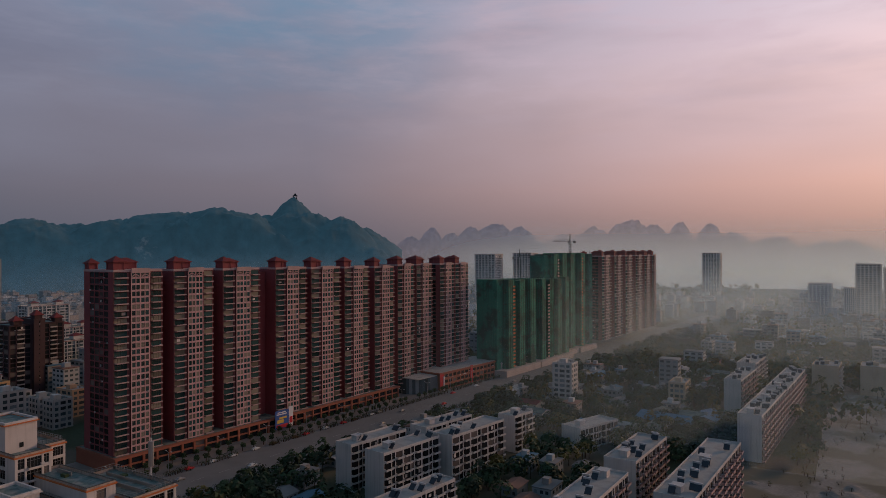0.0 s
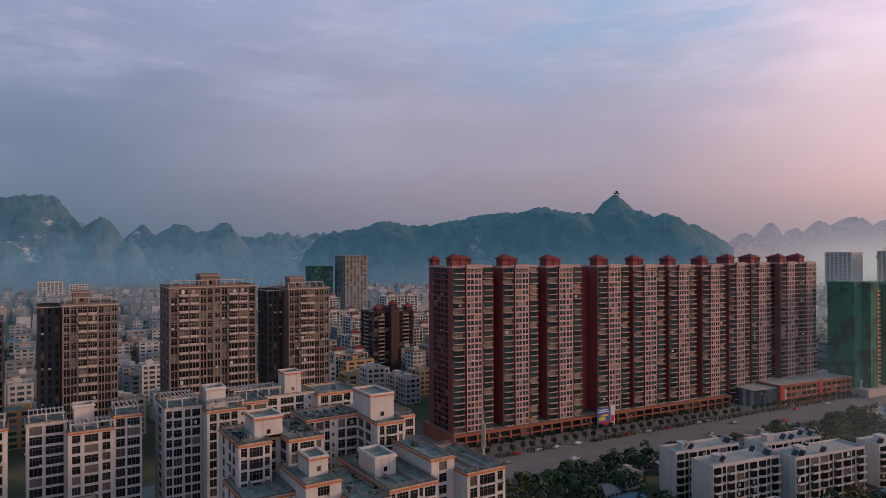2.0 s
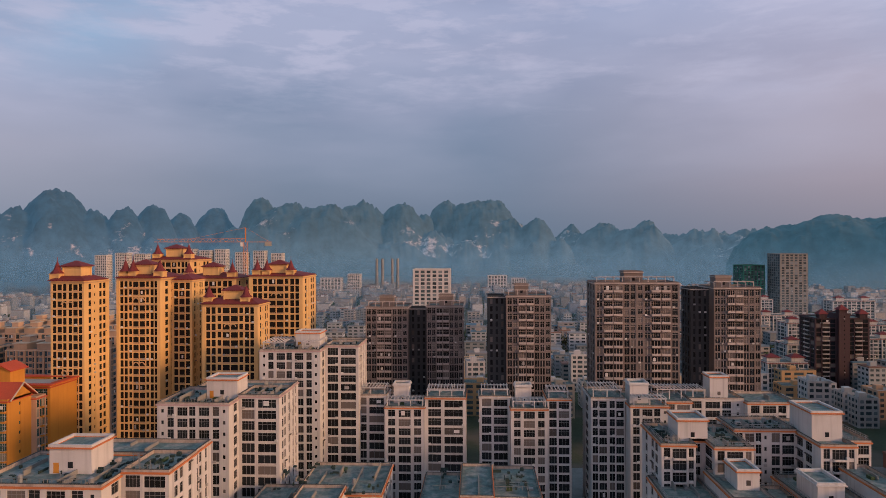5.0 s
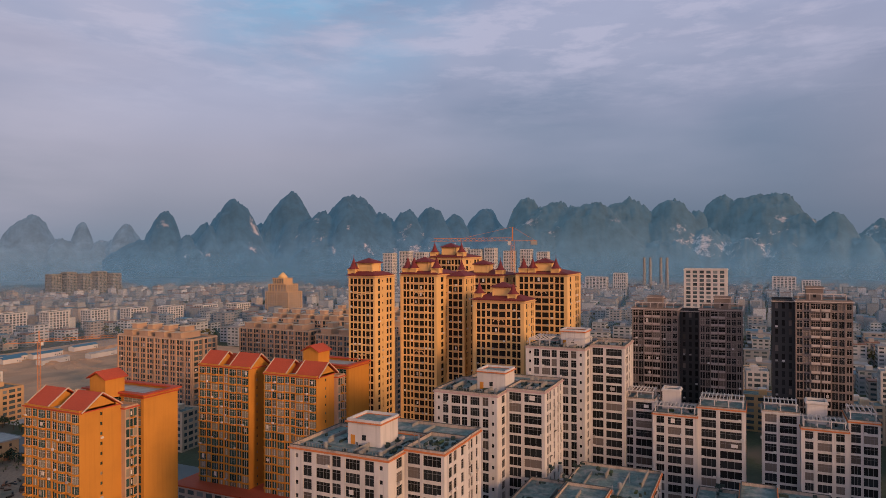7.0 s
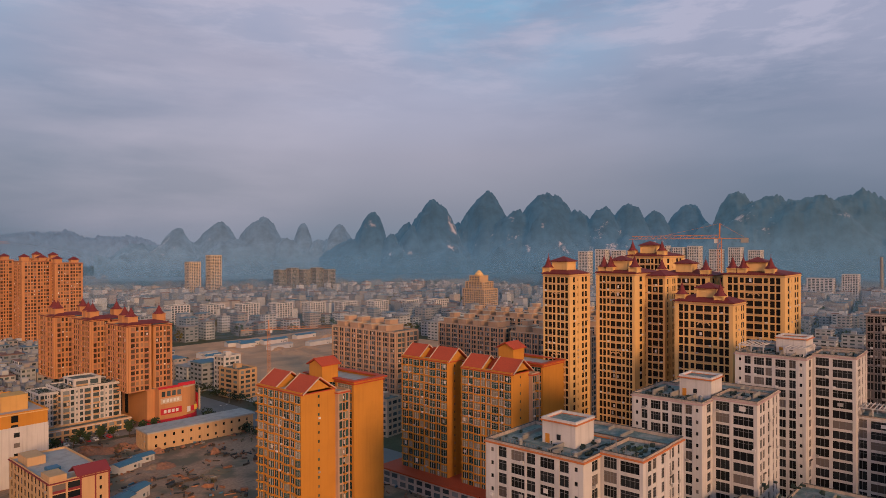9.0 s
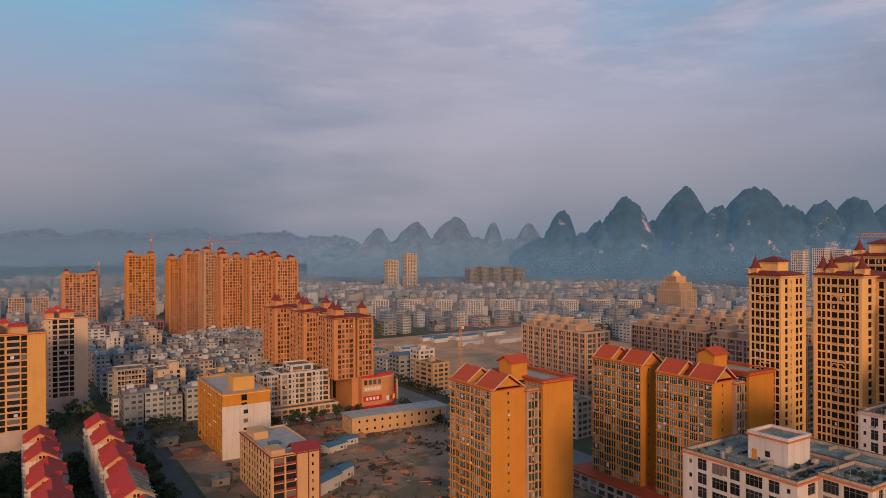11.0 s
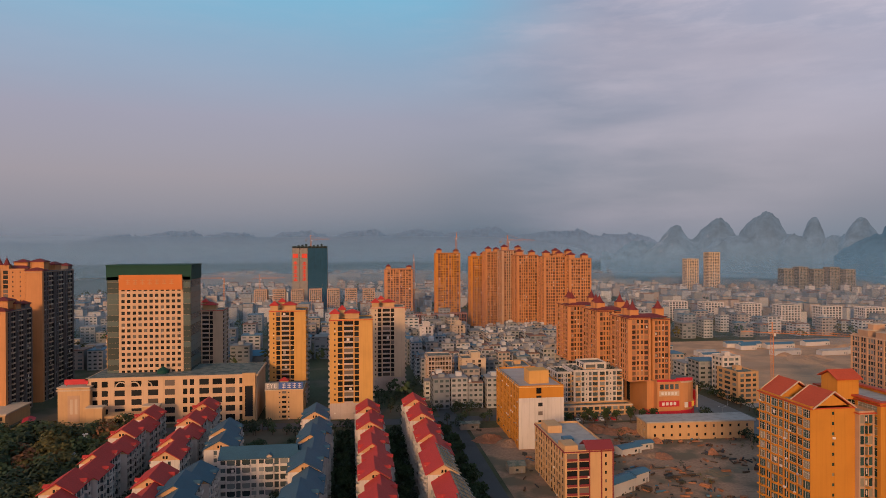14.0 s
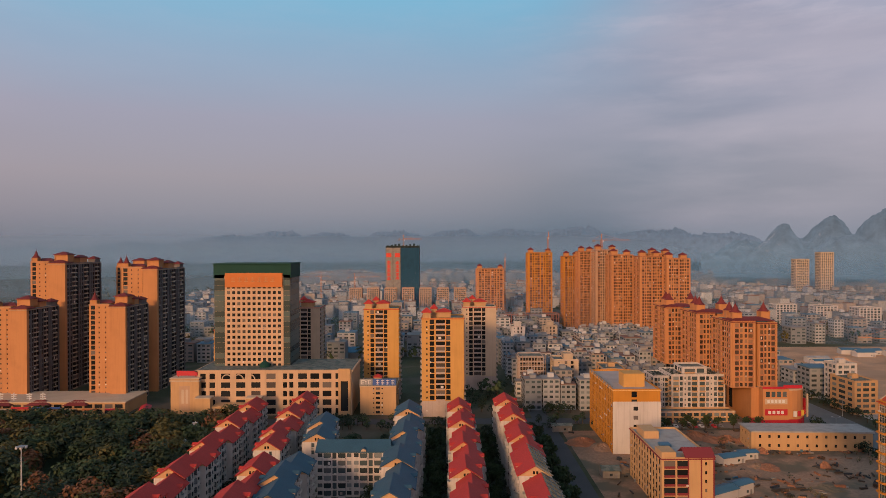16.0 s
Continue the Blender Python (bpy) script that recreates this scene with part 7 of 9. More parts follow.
slab(-41.5, -31, 338, 412, 21, -4.0, solar=16)
slab(-36.5, -25.5, 412, 485, 21, -4.0, solar=16)
slab(-61, -51.5, 425, 472, 21, -4.0, solar=10)
slab(-76, -64, 242, 281, 21, -3.0, solar=9)
slab(-50.5, -38, 214, 287, 21, -3.0, solar=12)
slab(-77, -65, 178, 229, 21, -2.0, solar=10)
slab(-160.5, -150, 210, 243, 19, -9.0, solar=4)
slab(-150.5, -139, 244, 282, 19, -9.0, solar=4)
slab(-178.5, -169, 214, 246, 18.5, -10.0, solar=4)
slab(-167, -157, 252, 284, 18.5, -10.0, solar=4)
slab(-146, -136, 296, 312, 17, -10.0, solar=2)
slab(-130, -121, 160, 205, 17, -8.0, solar=6)
slab(-118, -106, 316, 346, 10, -20.0, solar=0, label="low grey school block with a flat roof")
slab(-64, -52, 500, 540, 20, -4.0, solar=8)
slab(-20, -4, 520, 545, 19, -4.0, wall="cream_pale", solar=5)
slab(8, 26, 530, 552, 19, -4.0, wall="cream_pale", solar=5)
slab(38, 56, 545, 566, 17, -4.0, wall="yellow_paint", solar=3)

# ---- far and middle towers ----
PLAIN = [(1.0, "p"), (1.8, "w")] * 6 + [(1.0, "p")]
for x0, x1, y0, y1, top, lab in ((-275, -238, 1572, 1600, 92, "lone hazy residential tower"), (-51, -18, 1160, 1184, 47, "hazy white residential tower"), (-4, 12, 1090, 1110, 44, "hazy pale residential tower beyond the fields"), (10, 40, 1072, 1096, 78, "hazy white residential tower"), (44, 66, 1110, 1130, 72, "hazy pale residential tower beyond the fields"), (-560, -520, 1040, 1070, 92, "pale hazy slab tower behind the netted towers"), (-505, -470, 1080, 1110, 94, "pale hazy slab tower behind the netted towers")):
    tower("far_tower", [(x0, x1, y0, y1, top, {"-Y": PLAIN, "+X": PLAIN}, None)], lab, "white_paint", "white_paint", glass="glass_blue", cap="white_paint", group="far towers")
for x0, x1, y0, y1, top, wall, lab in ((-540, -520, -49, -20, 81, "white_paint", "tall white and glass office tower"), (-850, -815, 360, 392, 90, "concrete", "grey high-rise under construction beside the hill"), (-870, -838, 326, 352, 76, "green_net", "netted high-rise under construction")):
    tower("far_tower", [(x0, x1, y0, y1, top, {"+X": PLAIN, "-Y": PLAIN, "+Y": PLAIN}, None)], lab, wall, wall, glass="glass_blue", cap=wall, group="far towers")
MAR = [(0.3, "p"), (1.6, "g"), (0.3, "p"), (2.2, "b"), (0.3, "p"), (1.6, "g"), (0.5, "p")]
mb = tower("maroon_block", [(-480, -458, 225, 239, 50, {"+X": MAR, "-Y": MAR, "+Y": MAR}, None), (-476, -455.5, 239, 246, 53, {"+X": [(2.4, "p"), (1.6, "s"), (2.4, "p")]}, "plum_paint"), (-480, -458, 246, 260, 50, {"+X": MAR, "+Y": MAR}, None)], "dark maroon apartment block with three tiled turrets", "plum_paint", "brown_light", glass="glass", cap="plum_paint")
for q in (-13, 0, 13):
    pavilion(mb, 6, 11, q - 2.5, q + 2.5, 53.5 if q == 0 else 50.8, 2.6, 3.2, wall="plum_paint")
EST2 = [(0.5, "q"), (1.7, "g"), (0.4, "p"), (2.4, "b"), (0.4, "p"), (1.7, "g")]
for x, y, w_, top in ((-748, 404, 44, 40), (-592, 280, 32, 33), (-560, 318, 30, 24), (-455, 202, 26, 22), (-520, 246, 30, 25), (-690, 300, 36, 30), (-820, 330, 40, 36), (-640, 372, 30, 26)):
    ob = tower("estate_block", [(x - 12, x + 8, y - w_ / 2, y + w_ / 2, top, {"+X": EST2 * 3 + [(0.5, "q")], "-Y": EST2 + [(0.5, "q")], "+Y": PLAIN}, None)], "white estate block with red-tiled roof pavilions", "white_paint", "white_paint", glass="glass_blue", cap="roof_dark", group="white estate blocks")
    for q in (-w_ * 0.3, w_ * 0.3):
        pavilion(ob, 0, 7, q - 4, q + 4, top + 0.8, 2.8, 2.0, wall="white_paint", tile="roof_dark")
hall = tower("long_hall", [(-137, -65, -806, -790, 16.5, {"+Y": [(0.9, "p"), (1.6, "g")] * 24 + [(0.9, "p")], "+X": PLAIN}, None)], "long red-brown arcaded hall with a flat roof", "brick_red", "rose_trim", glass="glass", cap="rose_trim", category="hall", floors_h=5.0)
mid = tower("scaffolded_block", [(-66, -50, -456, -440, 24, {"+Y": [(0.3, "p"), (1.3, "w")] * 8 + [(0.3, "p")], "+X": [(0.3, "p"), (1.3, "w")] * 8 + [(0.3, "p")], "-X": PLAIN}, None)], "bare concrete block wrapped in bamboo scaffold", "brown_light", "brown_light", glass="glass", cap="concrete", category="apartment block")
for k in range(8):
    Solid().box(-9.2, 9.2, 9.0, 9.15, 2.6 + 2.8 * k, 2.75 + 2.8 * k).part("scaffold_rail", "tan_paint", mid)
for k in range(7):
    Solid().bar((-9 + 3 * k, 9.05, 0), (-9 + 3 * k, 9.05, 25.5), 0.16).part("scaffold_pole", "tan_paint", mid)
for x0, x1, y0, y1, top, wall in ((-88, -72, -452, -436, 22.5, "cream_pale"), (-74, -62, -622, -606, 24, "white_paint"), (-104, -92, -626, -610, 24, "cream_pale")):
    ob = tower("walk_up_block", [(x0, x1, y0, y1, top, {"+Y": [(2.0, "p"), (1.2, "w"), (1.5, "p"), (1.2, "w"), (2.0, "p"), (1.0, "s"), (1.5, "p")], "+X": PLAIN, "-X": PLAIN}, None)], "plain pale walk-up block with small windows and stair head", wall, wall, glass="glass", cap="brown_light", group="walk-up blocks")
    stair_house(ob, (x0 + 3, x0 + 9, y0 + 3, y1 - 4), top, 3.2, cap=wall, wall=wall)
pg = tower("stepped_tower", [(-745, -715, -598, -560, 40, {"+X": PLAIN * 2, "+Y": PLAIN}, None), (-741, -716.5, -594, -564, 50, {"+X": PLAIN, "+Y": PLAIN}, None), (-737, -718, -588, -570, 58, {"+X": PLAIN}, None)], "stepped cream tower with a small dome", "cream_paint", "cream_paint", glass="glass_blue")
Solid().drum(2, 0, 6, 58, 61, 14).drum(2, 0, 6, 61, 66, 14, 1.2).part("dome", "yellow_paint", pg)
for i in range(5):
    q = radians(145.2 - 1.0 * i)
    x, y = -1500 * math.sin(q), 1500 * math.cos(q)
    tower("far_tower", [(x - 10, x + 10, y - 10, y + 10, 50 + 4 * (i % 2), {"+X": PLAIN, "+Y": PLAIN}, None)], "pale row tower in the haze", "concrete", "concrete", glass="glass_blue", group="far towers")
for x, y, top in ((-676, -1271, 70), (-711, -1252, 83)):
    tower("far_tower", [(x - 12, x + 12, y - 10, y + 10, top, {"+X": PLAIN, "+Y": PLAIN}, None)], "pale tower in the haze", "cream_pale", "cream_pale", glass="glass_blue", group="far towers")
for bear, top in ((119.6, 88), (118.2, 92), (116.9, 90), (114.6, 97), (113.4, 99), (112.2, 96), (111.0, 98), (109.4, 92), (108.0, 95), (106.6, 90)):
    x, y = -1380 * math.sin(radians(bear)), 1380 * math.cos(radians(bear))
    tower("far_tower", [(x - 10, x + 10, y - 11, y + 11, top, {"+X": PLAIN, "+Y": PLAIN}, None)], "white estate tower in the haze before the hills", "white_paint", "white_paint", glass="glass_blue", group="white estate towers")
for bear, w_, top in ((102.2, 44, 38), (100.3, 26, 46), (88.2, 40, 42), (86.4, 30, 36)):
    x, y = -1420 * math.sin(radians(bear)), 1420 * math.cos(radians(bear))
    tower("far_tower", [(x - 10, x + 10, y - w_ / 2, y + w_ / 2, top, {"+X": PLAIN, "+Y": PLAIN}, None)], "pale block in the haze at the foot of the hills", "white_paint", "white_paint", glass="glass_blue", group="far towers")
for bear in (98.2, 96.9):
    st = thing("chimney_stack", -1450 * math.sin(radians(bear)), 1450 * math.cos(radians(bear)), 0, 0, "slim grey chimney stacks of a works", "chimney", "works chimneys")
    Solid().drum(0, -6, 3.6, 0, 78, 12, 2.6).part("stack", "concrete", st)
    Solid().drum(0, 6, 3.6, 0, 78, 12, 2.6).part("stack", "concrete", st)
for i in range(9):
    x, y = -420 - i * 36, -830 + i * 24
    tower("far_tower", [(x - 13, x + 13, y - 9, y + 9, 24, {"+X": PLAIN, "+Y": PLAIN}, None)], "white walk-up block in the sprawl", "white_paint", "white_paint", glass="glass_blue", group="walk-up row")
for i in range(7):
    x, y = 130 - i * 26, -1010
    tower("far_tower", [(x - 9, x + 9, y - 9, y + 9, 34, {"+Y": PLAIN}, None)], "tan mid-rise block in the haze", "tan_paint", "tan_paint", glass="glass_blue", group="tan mid-rises")

# ---- the low town ----
KEEP = [(-345, -100, -210, 140), (-330, -120, 130, 330), (-310, -250, 100, 480), (-110, 5, -370, -120), (-215, -60, -400, -200), (-200, -120, -480, -390), (5, 290, -540, -150), (-70, 60, -490, -370), (-240, -130, -900, -600), (-110, 0, 170, 345), (-70, -12, 330, 560), (-12, 160, 100, 570), (-520, -262, -640, -350), (-230, -198, -900, -150), (-490, -260, -345, -140), (-265, -175, 330, 900), (-60, 110, -1100, -980), (-62, -48, -480, -150), (-150, -40, -950, -820)]


def free(x, y, m=9):
    if x * x + y * y < 150 ** 2:
        return False
    return not any(a - m < x < b + m and c - m < y < d + m for a, b, c, d in KEEP)




def town_house(kind):
    """One of a few kinds of plain town house, built once."""
    w_, d_, fl, wall, roof, tint_ = kind
    top = fl * 3.1
    ob = thing("town_house", 0, 0, -500, 0, tint_, "house", "town houses")
    s = Solid()
    r = (-w_ / 2, w_ / 2, -d_ / 2, d_ / 2)
    core(s, r, 0, top)
    bx = [(0.8, "p"), (1.6, "w"), (0.8, "p"), (2.4, "w"), (0.8, "p"), (1.6, "w"), (0.8, "p")]
    for side in ("+X", "+Y", "-Y"):
        facade(ob, s, r, side, 0, fl, 3.1, bx, glass="glass_blue", trim=wall, busy=0)
    s.box(*place_side(r, "-X", r[2] + 0.3, r[3] - 0.3, -0.3, 0), 0, top)
    corners(s, r, 0, top)
    s.part("wall", wall, ob)
    flat_roof(ob, r, top, roof, wall, None)
    Solid().box(-2.5, 1.5, -3, 1, top, top + 2.7).part("stair_head", wall, ob)
    Solid().drum(3, 2, 0.6, top + 0.1, top + 1.8, 8).part("water_tank", "steel_grey", ob)
    return ob


KINDS = [(12, 14, 6, "cream_pale", "roof_slab", "pale town house with a flat roof and tank"), (10, 18, 5, "cream_pale", "roof_pale", "cream town house with a flat roof"), (13, 12, 8, "white_paint", "roof_pale", "tall white town house with bare roof"), (11, 11, 5, "white_paint", "roof_slab", "white rendered town house with roof tank"), (14, 22, 6, "cream_paint", "roof_slab", "cream walk-up block with flat roof"), (16, 12, 5, "tan_paint", "roof_pale", "tan town house with roof terrace")]
models = [town_house(k) for k in KINDS]
rng = random.Random(7)
spots = []
for i in range(-100, 20):
    for j in range(-100, 62):
        x, y = i * 22 + rng.uniform(-4, 4), j * 23 + rng.uniform(-4, 4)
        d = math.hypot(x, y)
        b = math.degrees(math.atan2(-x, y)) % 360
        if not free(x, y) or d > 2300 or d > 1760 and b < 158 or d > 1600 and not 80 < b < 200 or not (8 < b < 222 or b < 8 and d > 560 or b > 345 and d > 600):
            continue
        p = (0.72 if noise.noise(Vector((x / 150, y / 150, 2))) > -0.12 else 0.25) * (1 if d < 1500 else 0.7) if b > 55 else 0.16
        if d < 420 and b < 60:
            p = 0.0
        if rng.random() < p:
            spots.append((d, x, y))
spots.sort()
near_spots = spots[:62]
used = set()
for k, (d, x, y) in enumerate(near_spots):
    q = rng.randrange(len(models))
    m = pose(x, y, 0, 0, 0, rng.uniform(-5, 5))
    if q not in used:
        used.add(q)
        models[q].matrix_basis = m
    else:
        copy_thing(models[q], m)
for i, mdl in enumerate(models):
    if i not in used:
        mdl.matrix_basis = pose(-700 - 40 * i, 120, 0)



def island_palette(name, cols):
    m, nt, b = material(name)
    geo = nt.nodes.new("ShaderNodeNewGeometry")
    rp = nt.nodes.new("ShaderNodeValToRGB")
    rp.color_ramp.interpolation = "CONSTANT"
    el = rp.color_ramp.elements
    while len(el) < len(cols):
        el.new(0.5)
    for i, c in enumerate(cols):
        el[i].position, el[i].color = i / len(cols), (*c, 1)
    nt.links.new(geo.outputs["Random Per Island"], rp.inputs[0])
    n = nt.nodes.new("ShaderNodeTexNoise")
    n.inputs["Scale"].default_value = 0.3
    nt.links.new(geo.outputs["Position"], n.inputs["Vector"])
    mx = nt.nodes.new("ShaderNodeMix")
    mx.data_type, mx.blend_type = "RGBA", "MULTIPLY"
    mx.inputs["Factor"].default_value = 0.25
    nt.links.new(rp.outputs[0], mx.inputs[6])
    nt.links.new(n.outputs[0], mx.inputs[7])
    nt.links.new(mx.outputs[2], b.inputs["Base Color"])
    b.inputs["Roughness"].default_value = 0.85
    return m


M["town_walls"] = island_palette("town_walls", [(0.36, 0.38, 0.40), (0.29, 0.31, 0.33), (0.52, 0.53, 0.54), (0.25, 0.27, 0.29), (0.37, 0.33, 0.30), (0.20, 0.23, 0.26), (0.30, 0.28, 0.27), (0.42, 0.44, 0.46)])
M["town_roofs"] = island_palette("town_roofs", [(0.20, 0.21, 0.21), (0.25, 0.23, 0.22), (0.15, 0.17, 0.18), (0.22, 0.12, 0.09), (0.09, 0.19, 0.27), (0.28, 0.28, 0.28)])
tw, tr, tg = Solid(), Solid(), Solid()
for d, x, y in spots[62:]:
    w_, d_ = rng.uniform(9, 17), rng.uniform(9, 18)
    h = 3.1 * rng.choice((3, 4, 5, 5, 6, 6, 7))
    tw.box(x - w_ / 2, x + w_ / 2, y - d_ / 2, y + d_ / 2, 0, h)
    tr.box(x - w_ / 2 - 0.3, x + w_ / 2 + 0.3, y - d_ / 2 - 0.3, y + d_ / 2 + 0.3, h, h + 0.5)
    if rng.random() < 0.6:
        tw.box(x - 2, x + 2, y - 2, y + 2, h + 0.5, h + 3.2)
    if d < 900:
        fl = int(h / 3.1)
        for f_ in range(fl):
            z = f_ * 3.1 + 1.0
            for q in range(3):
                u0 = -w_ / 2 + w_ * (q + 0.2) / 3
                v0 = -d_ / 2 + d_ * (q + 0.2) / 3
                tg.pane(x + u0, x + u0 + w_ * 0.2, y, y + d_ / 2 + 0.06, z, z + 1.4, "+Y")
                tg.pane(x, x + w_ / 2 + 0.06, y + v0, y + v0 + d_ * 0.2, z, z + 1.4, "+X")
                if y > 0:
                    tg.pane(x + u0, x + u0 + w_ * 0.2, y - d_ / 2 - 0.06, y, z, z + 1.4, "-Y")
TAKEN = [(-68, -48, -460, -436), (-90, -70, -456, -432), (-76, -60, -626, -602), (-106, -90, -630, -606), (-162, -112, -402, -364), (-200, -145, -470, -360), (-104, -76, -366, -308)]
for i in range(16):
    for j in range(22):
        x, y = -52 - i * 11.5 + rng.uniform(-1.5, 1.5), -402 - j * 12.0 + rng.uniform(-1.5, 1.5)
        w_, d_ = rng.uniform(8.5, 11), rng.uniform(8.5, 12)
        if x < -198 or rng.random() < 0.12 or any(p - 7 < x < q + 7 and r - 7 < y < t + 7 for p, q, r, t in TAKEN):
            continue
        fl = rng.choice((4, 5, 5, 6, 6, 7))
        h = 3.0 * fl
        tw.box(x - w_ / 2, x + w_ / 2, y - d_ / 2, y + d_ / 2, 0, h)
        tr.box(x - w_ / 2 - 0.25, x + w_ / 2 + 0.25, y - d_ / 2 - 0.25, y + d_ / 2 + 0.25, h, h + 0.35)
        tw.box(x - 2.2, x + 1.4, y - 2.5, y + 1.2, h + 0.35, h + rng.uniform(2.2, 3.2))
        if rng.random() < 0.6:
            tw.box(x + w_ / 2 - 1.8, x + w_ / 2 - 0.4, y + 1.0, y + d_ / 2 - 0.4, h + 0.35, h + rng.uniform(1.2, 2.6))
        for f_ in range(fl):
            for q in range(3):
                u0, v0 = -w_ / 2 + w_ * (q + 0.2) / 3, -d_ / 2 + d_ * (q + 0.2) / 3
                tg.pane(x + u0, x + u0 + w_ * 0.2, y, y + d_ / 2 + 0.05, f_ * 3 + 1.0, f_ * 3 + 2.4, "+Y")
                tg.pane(x, x + w_ / 2 + 0.05, y + v0, y + v0 + d_ * 0.2, f_ * 3 + 1.0, f_ * 3 + 2.4, "+X")
# small gabled workshops and houses beside the avenue
YARDS = [(-182, -132, 203, 317), (-82, -32, 168, 292), (-47, -20, 333, 492), (-68, -46, 418, 547), (-124, -98, 308, 352), (-134, -116, 153, 212), (-102, -66, 366, 390)]
huts = []
for i in range(9):
    for j in range(24):
        keep = rng.random() < 0.42
        p = AVENUE @ Vector((66 + i * 12.5 + rng.uniform(-3, 3), 20 + j * 14.5 + rng.uniform(-3, 3), 0))
        w_, d_, h = rng.uniform(6, 10.5), rng.uniform(7, 13), 3.0 * rng.choice((1, 1, 1.3, 1.3, 2, 2, 3))
        if not keep or any(a - 7 < p.x < b + 7 and c - 7 < p.y < d + 7 for a, b, c, d in YARDS):
            continue
        huts.append((p.x, p.y, max(w_, d_) / 2 + 2.5))
        tw.box(p.x - w_ / 2, p.x + w_ / 2, p.y - d_ / 2, p.y + d_ / 2, 0, h)
        if h < 5:
            tr.gable(p.x - w_ / 2 - 0.5, p.x + w_ / 2 + 0.5, p.y - d_ / 2 - 0.5, p.y + d_ / 2 + 0.5, h + 0.05, w_ * 0.16, "y", 0.12)
        else:
            tr.box(p.x - w_ / 2 - 0.3, p.x + w_ / 2 + 0.3, p.y - d_ / 2 - 0.3, p.y + d_ / 2 + 0.3, h, h + 0.35)
            tw.box(p.x - 1.6, p.x + 1.2, p.y - 1.5, p.y + 1.5, h + 0.35, h + 2.6)
        for q in range(int(h / 3)):
            for u0 in (-0.38, -0.08, 0.2):
                tg.pane(p.x + w_ * u0, p.x + w_ * (u0 + 0.16), p.y - d_ / 2 - 0.05, p.y, q * 3 + 1.0, q * 3 + 2.3, "-Y")
                tg.pane(p.x, p.x + w_ / 2 + 0.05, p.y + d_ * u0, p.y + d_ * (u0 + 0.16), q * 3 + 1.0, q * 3 + 2.3, "+X")
town = thing("low_town", 0, 0, 0, 0, "dense sprawl of pale low houses with flat roofs", "town", kind="stuff")
tw.part("house_walls", "town_walls", town)
tr.part("house_roofs", "town_roofs", town)
tg.part("house_windows", "glass_blue", town)

# ---- trees ----
def crown_data(name, seed, r, h, mat, clumps=80, leaves=4, base=0.35):
    """Many small leaf sprays on a lumpy crown with gaps."""
    q = random.Random(seed)
    v, f = [], []
    lobes = [(q.uniform(-0.45, 0.45) * r, q.uniform(-0.45, 0.45) * r, h * q.uniform(base + 0.1, 0.85), r * q.uniform(0.45, 0.75)) for _ in range(6)]
    for _ in range(clumps):
        lx, ly, lz, lr = q.choice(lobes)
        a, b = q.uniform(0, 6.283), q.uniform(-0.6, 1.0)
        k = lr * q.uniform(0.75, 1.05)
        cx, cy, cz = lx + k * math.cos(a) * math.cos(b), ly + k * math.sin(a) * math.cos(b), lz + k * 0.8 * math.sin(b)
        for _ in range(leaves):
            s = q.uniform(0.35, 0.75) * r * 0.24
            n = Vector((q.uniform(-1, 1), q.uniform(-1, 1), q.uniform(-0.2, 1))).normalized()
            t = n.orthogonal().normalized() * s
            u = n.cross(t).normalized() * s * 0.8
            c = Vector((cx + q.uniform(-1, 1) * s, cy + q.uniform(-1, 1) * s, cz + q.uniform(-1, 1) * s * 0.8))
            i = len(v)
            v += [tuple(c - t - u * 0.5), tuple(c + t - u), tuple(c + t * 0.8 + u), tuple(c - t * 0.7 + u * 0.8)]
            f.append((i, i + 1, i + 2, i + 3))
    me = bpy.data.meshes.new(name)
    me.from_pydata(v, [], f)
    me.materials.append(M[mat])
    return me


def tree_model(seed, r, h, mat, label):
    ob = thing("tree", 0, 0, 0, 0, label, "tree", "trees")
    t = Solid().drum(0, 0, 0.05 * h * 0.5 + 0.1, 0, h * 0.4, 7, 0.14).drum(0, 0, 0.14, h * 0.4, h * 0.75, 6, 0.05)
    q = random.Random(seed)
    for _ in range(4):
        a = q.uniform(0, 6.283)
        t.bar((0, 0, h * 0.35), (r * 0.6 * math.cos(a), r * 0.6 * math.sin(a), h * q.uniform(0.55, 0.75)), 0.14)
    t.part("trunk", "bark", ob)
    c = new("crown", crown_data("crown", seed, r, h, mat))
    c.parent = ob
    return ob


TREES = [tree_model(1, 3.4, 8.0, "leaf_green", "dark green broadleaf street tree"), tree_model(2, 2.6, 6.5, "leaf_green", "small dark green broadleaf tree"), tree_model(3, 3.8, 9.0, "leaf_olive", "yellowing olive broadleaf tree"), tree_model(4, 3.6, 8.5, "leaf_rust", "rust-brown autumn broadleaf tree"), tree_model(5, 4.2, 10.0, "leaf_green", "large dark green park tree"), tree_model(6, 1.7, 4.2, "leaf_small", "small round street tree on the forecourt")]
placed = [False] * len(TREES)
trng = random.Random(21)


def plant(kind, x, y, z=0.0, s=1.0):
    m = pose(x, y, z, 0, 0, trng.uniform(0, 360))
    if not placed[kind]:
        placed[kind] = True
        TREES[kind].matrix_basis = m
        return TREES[kind]
    return copy_thing(TREES[kind], m)


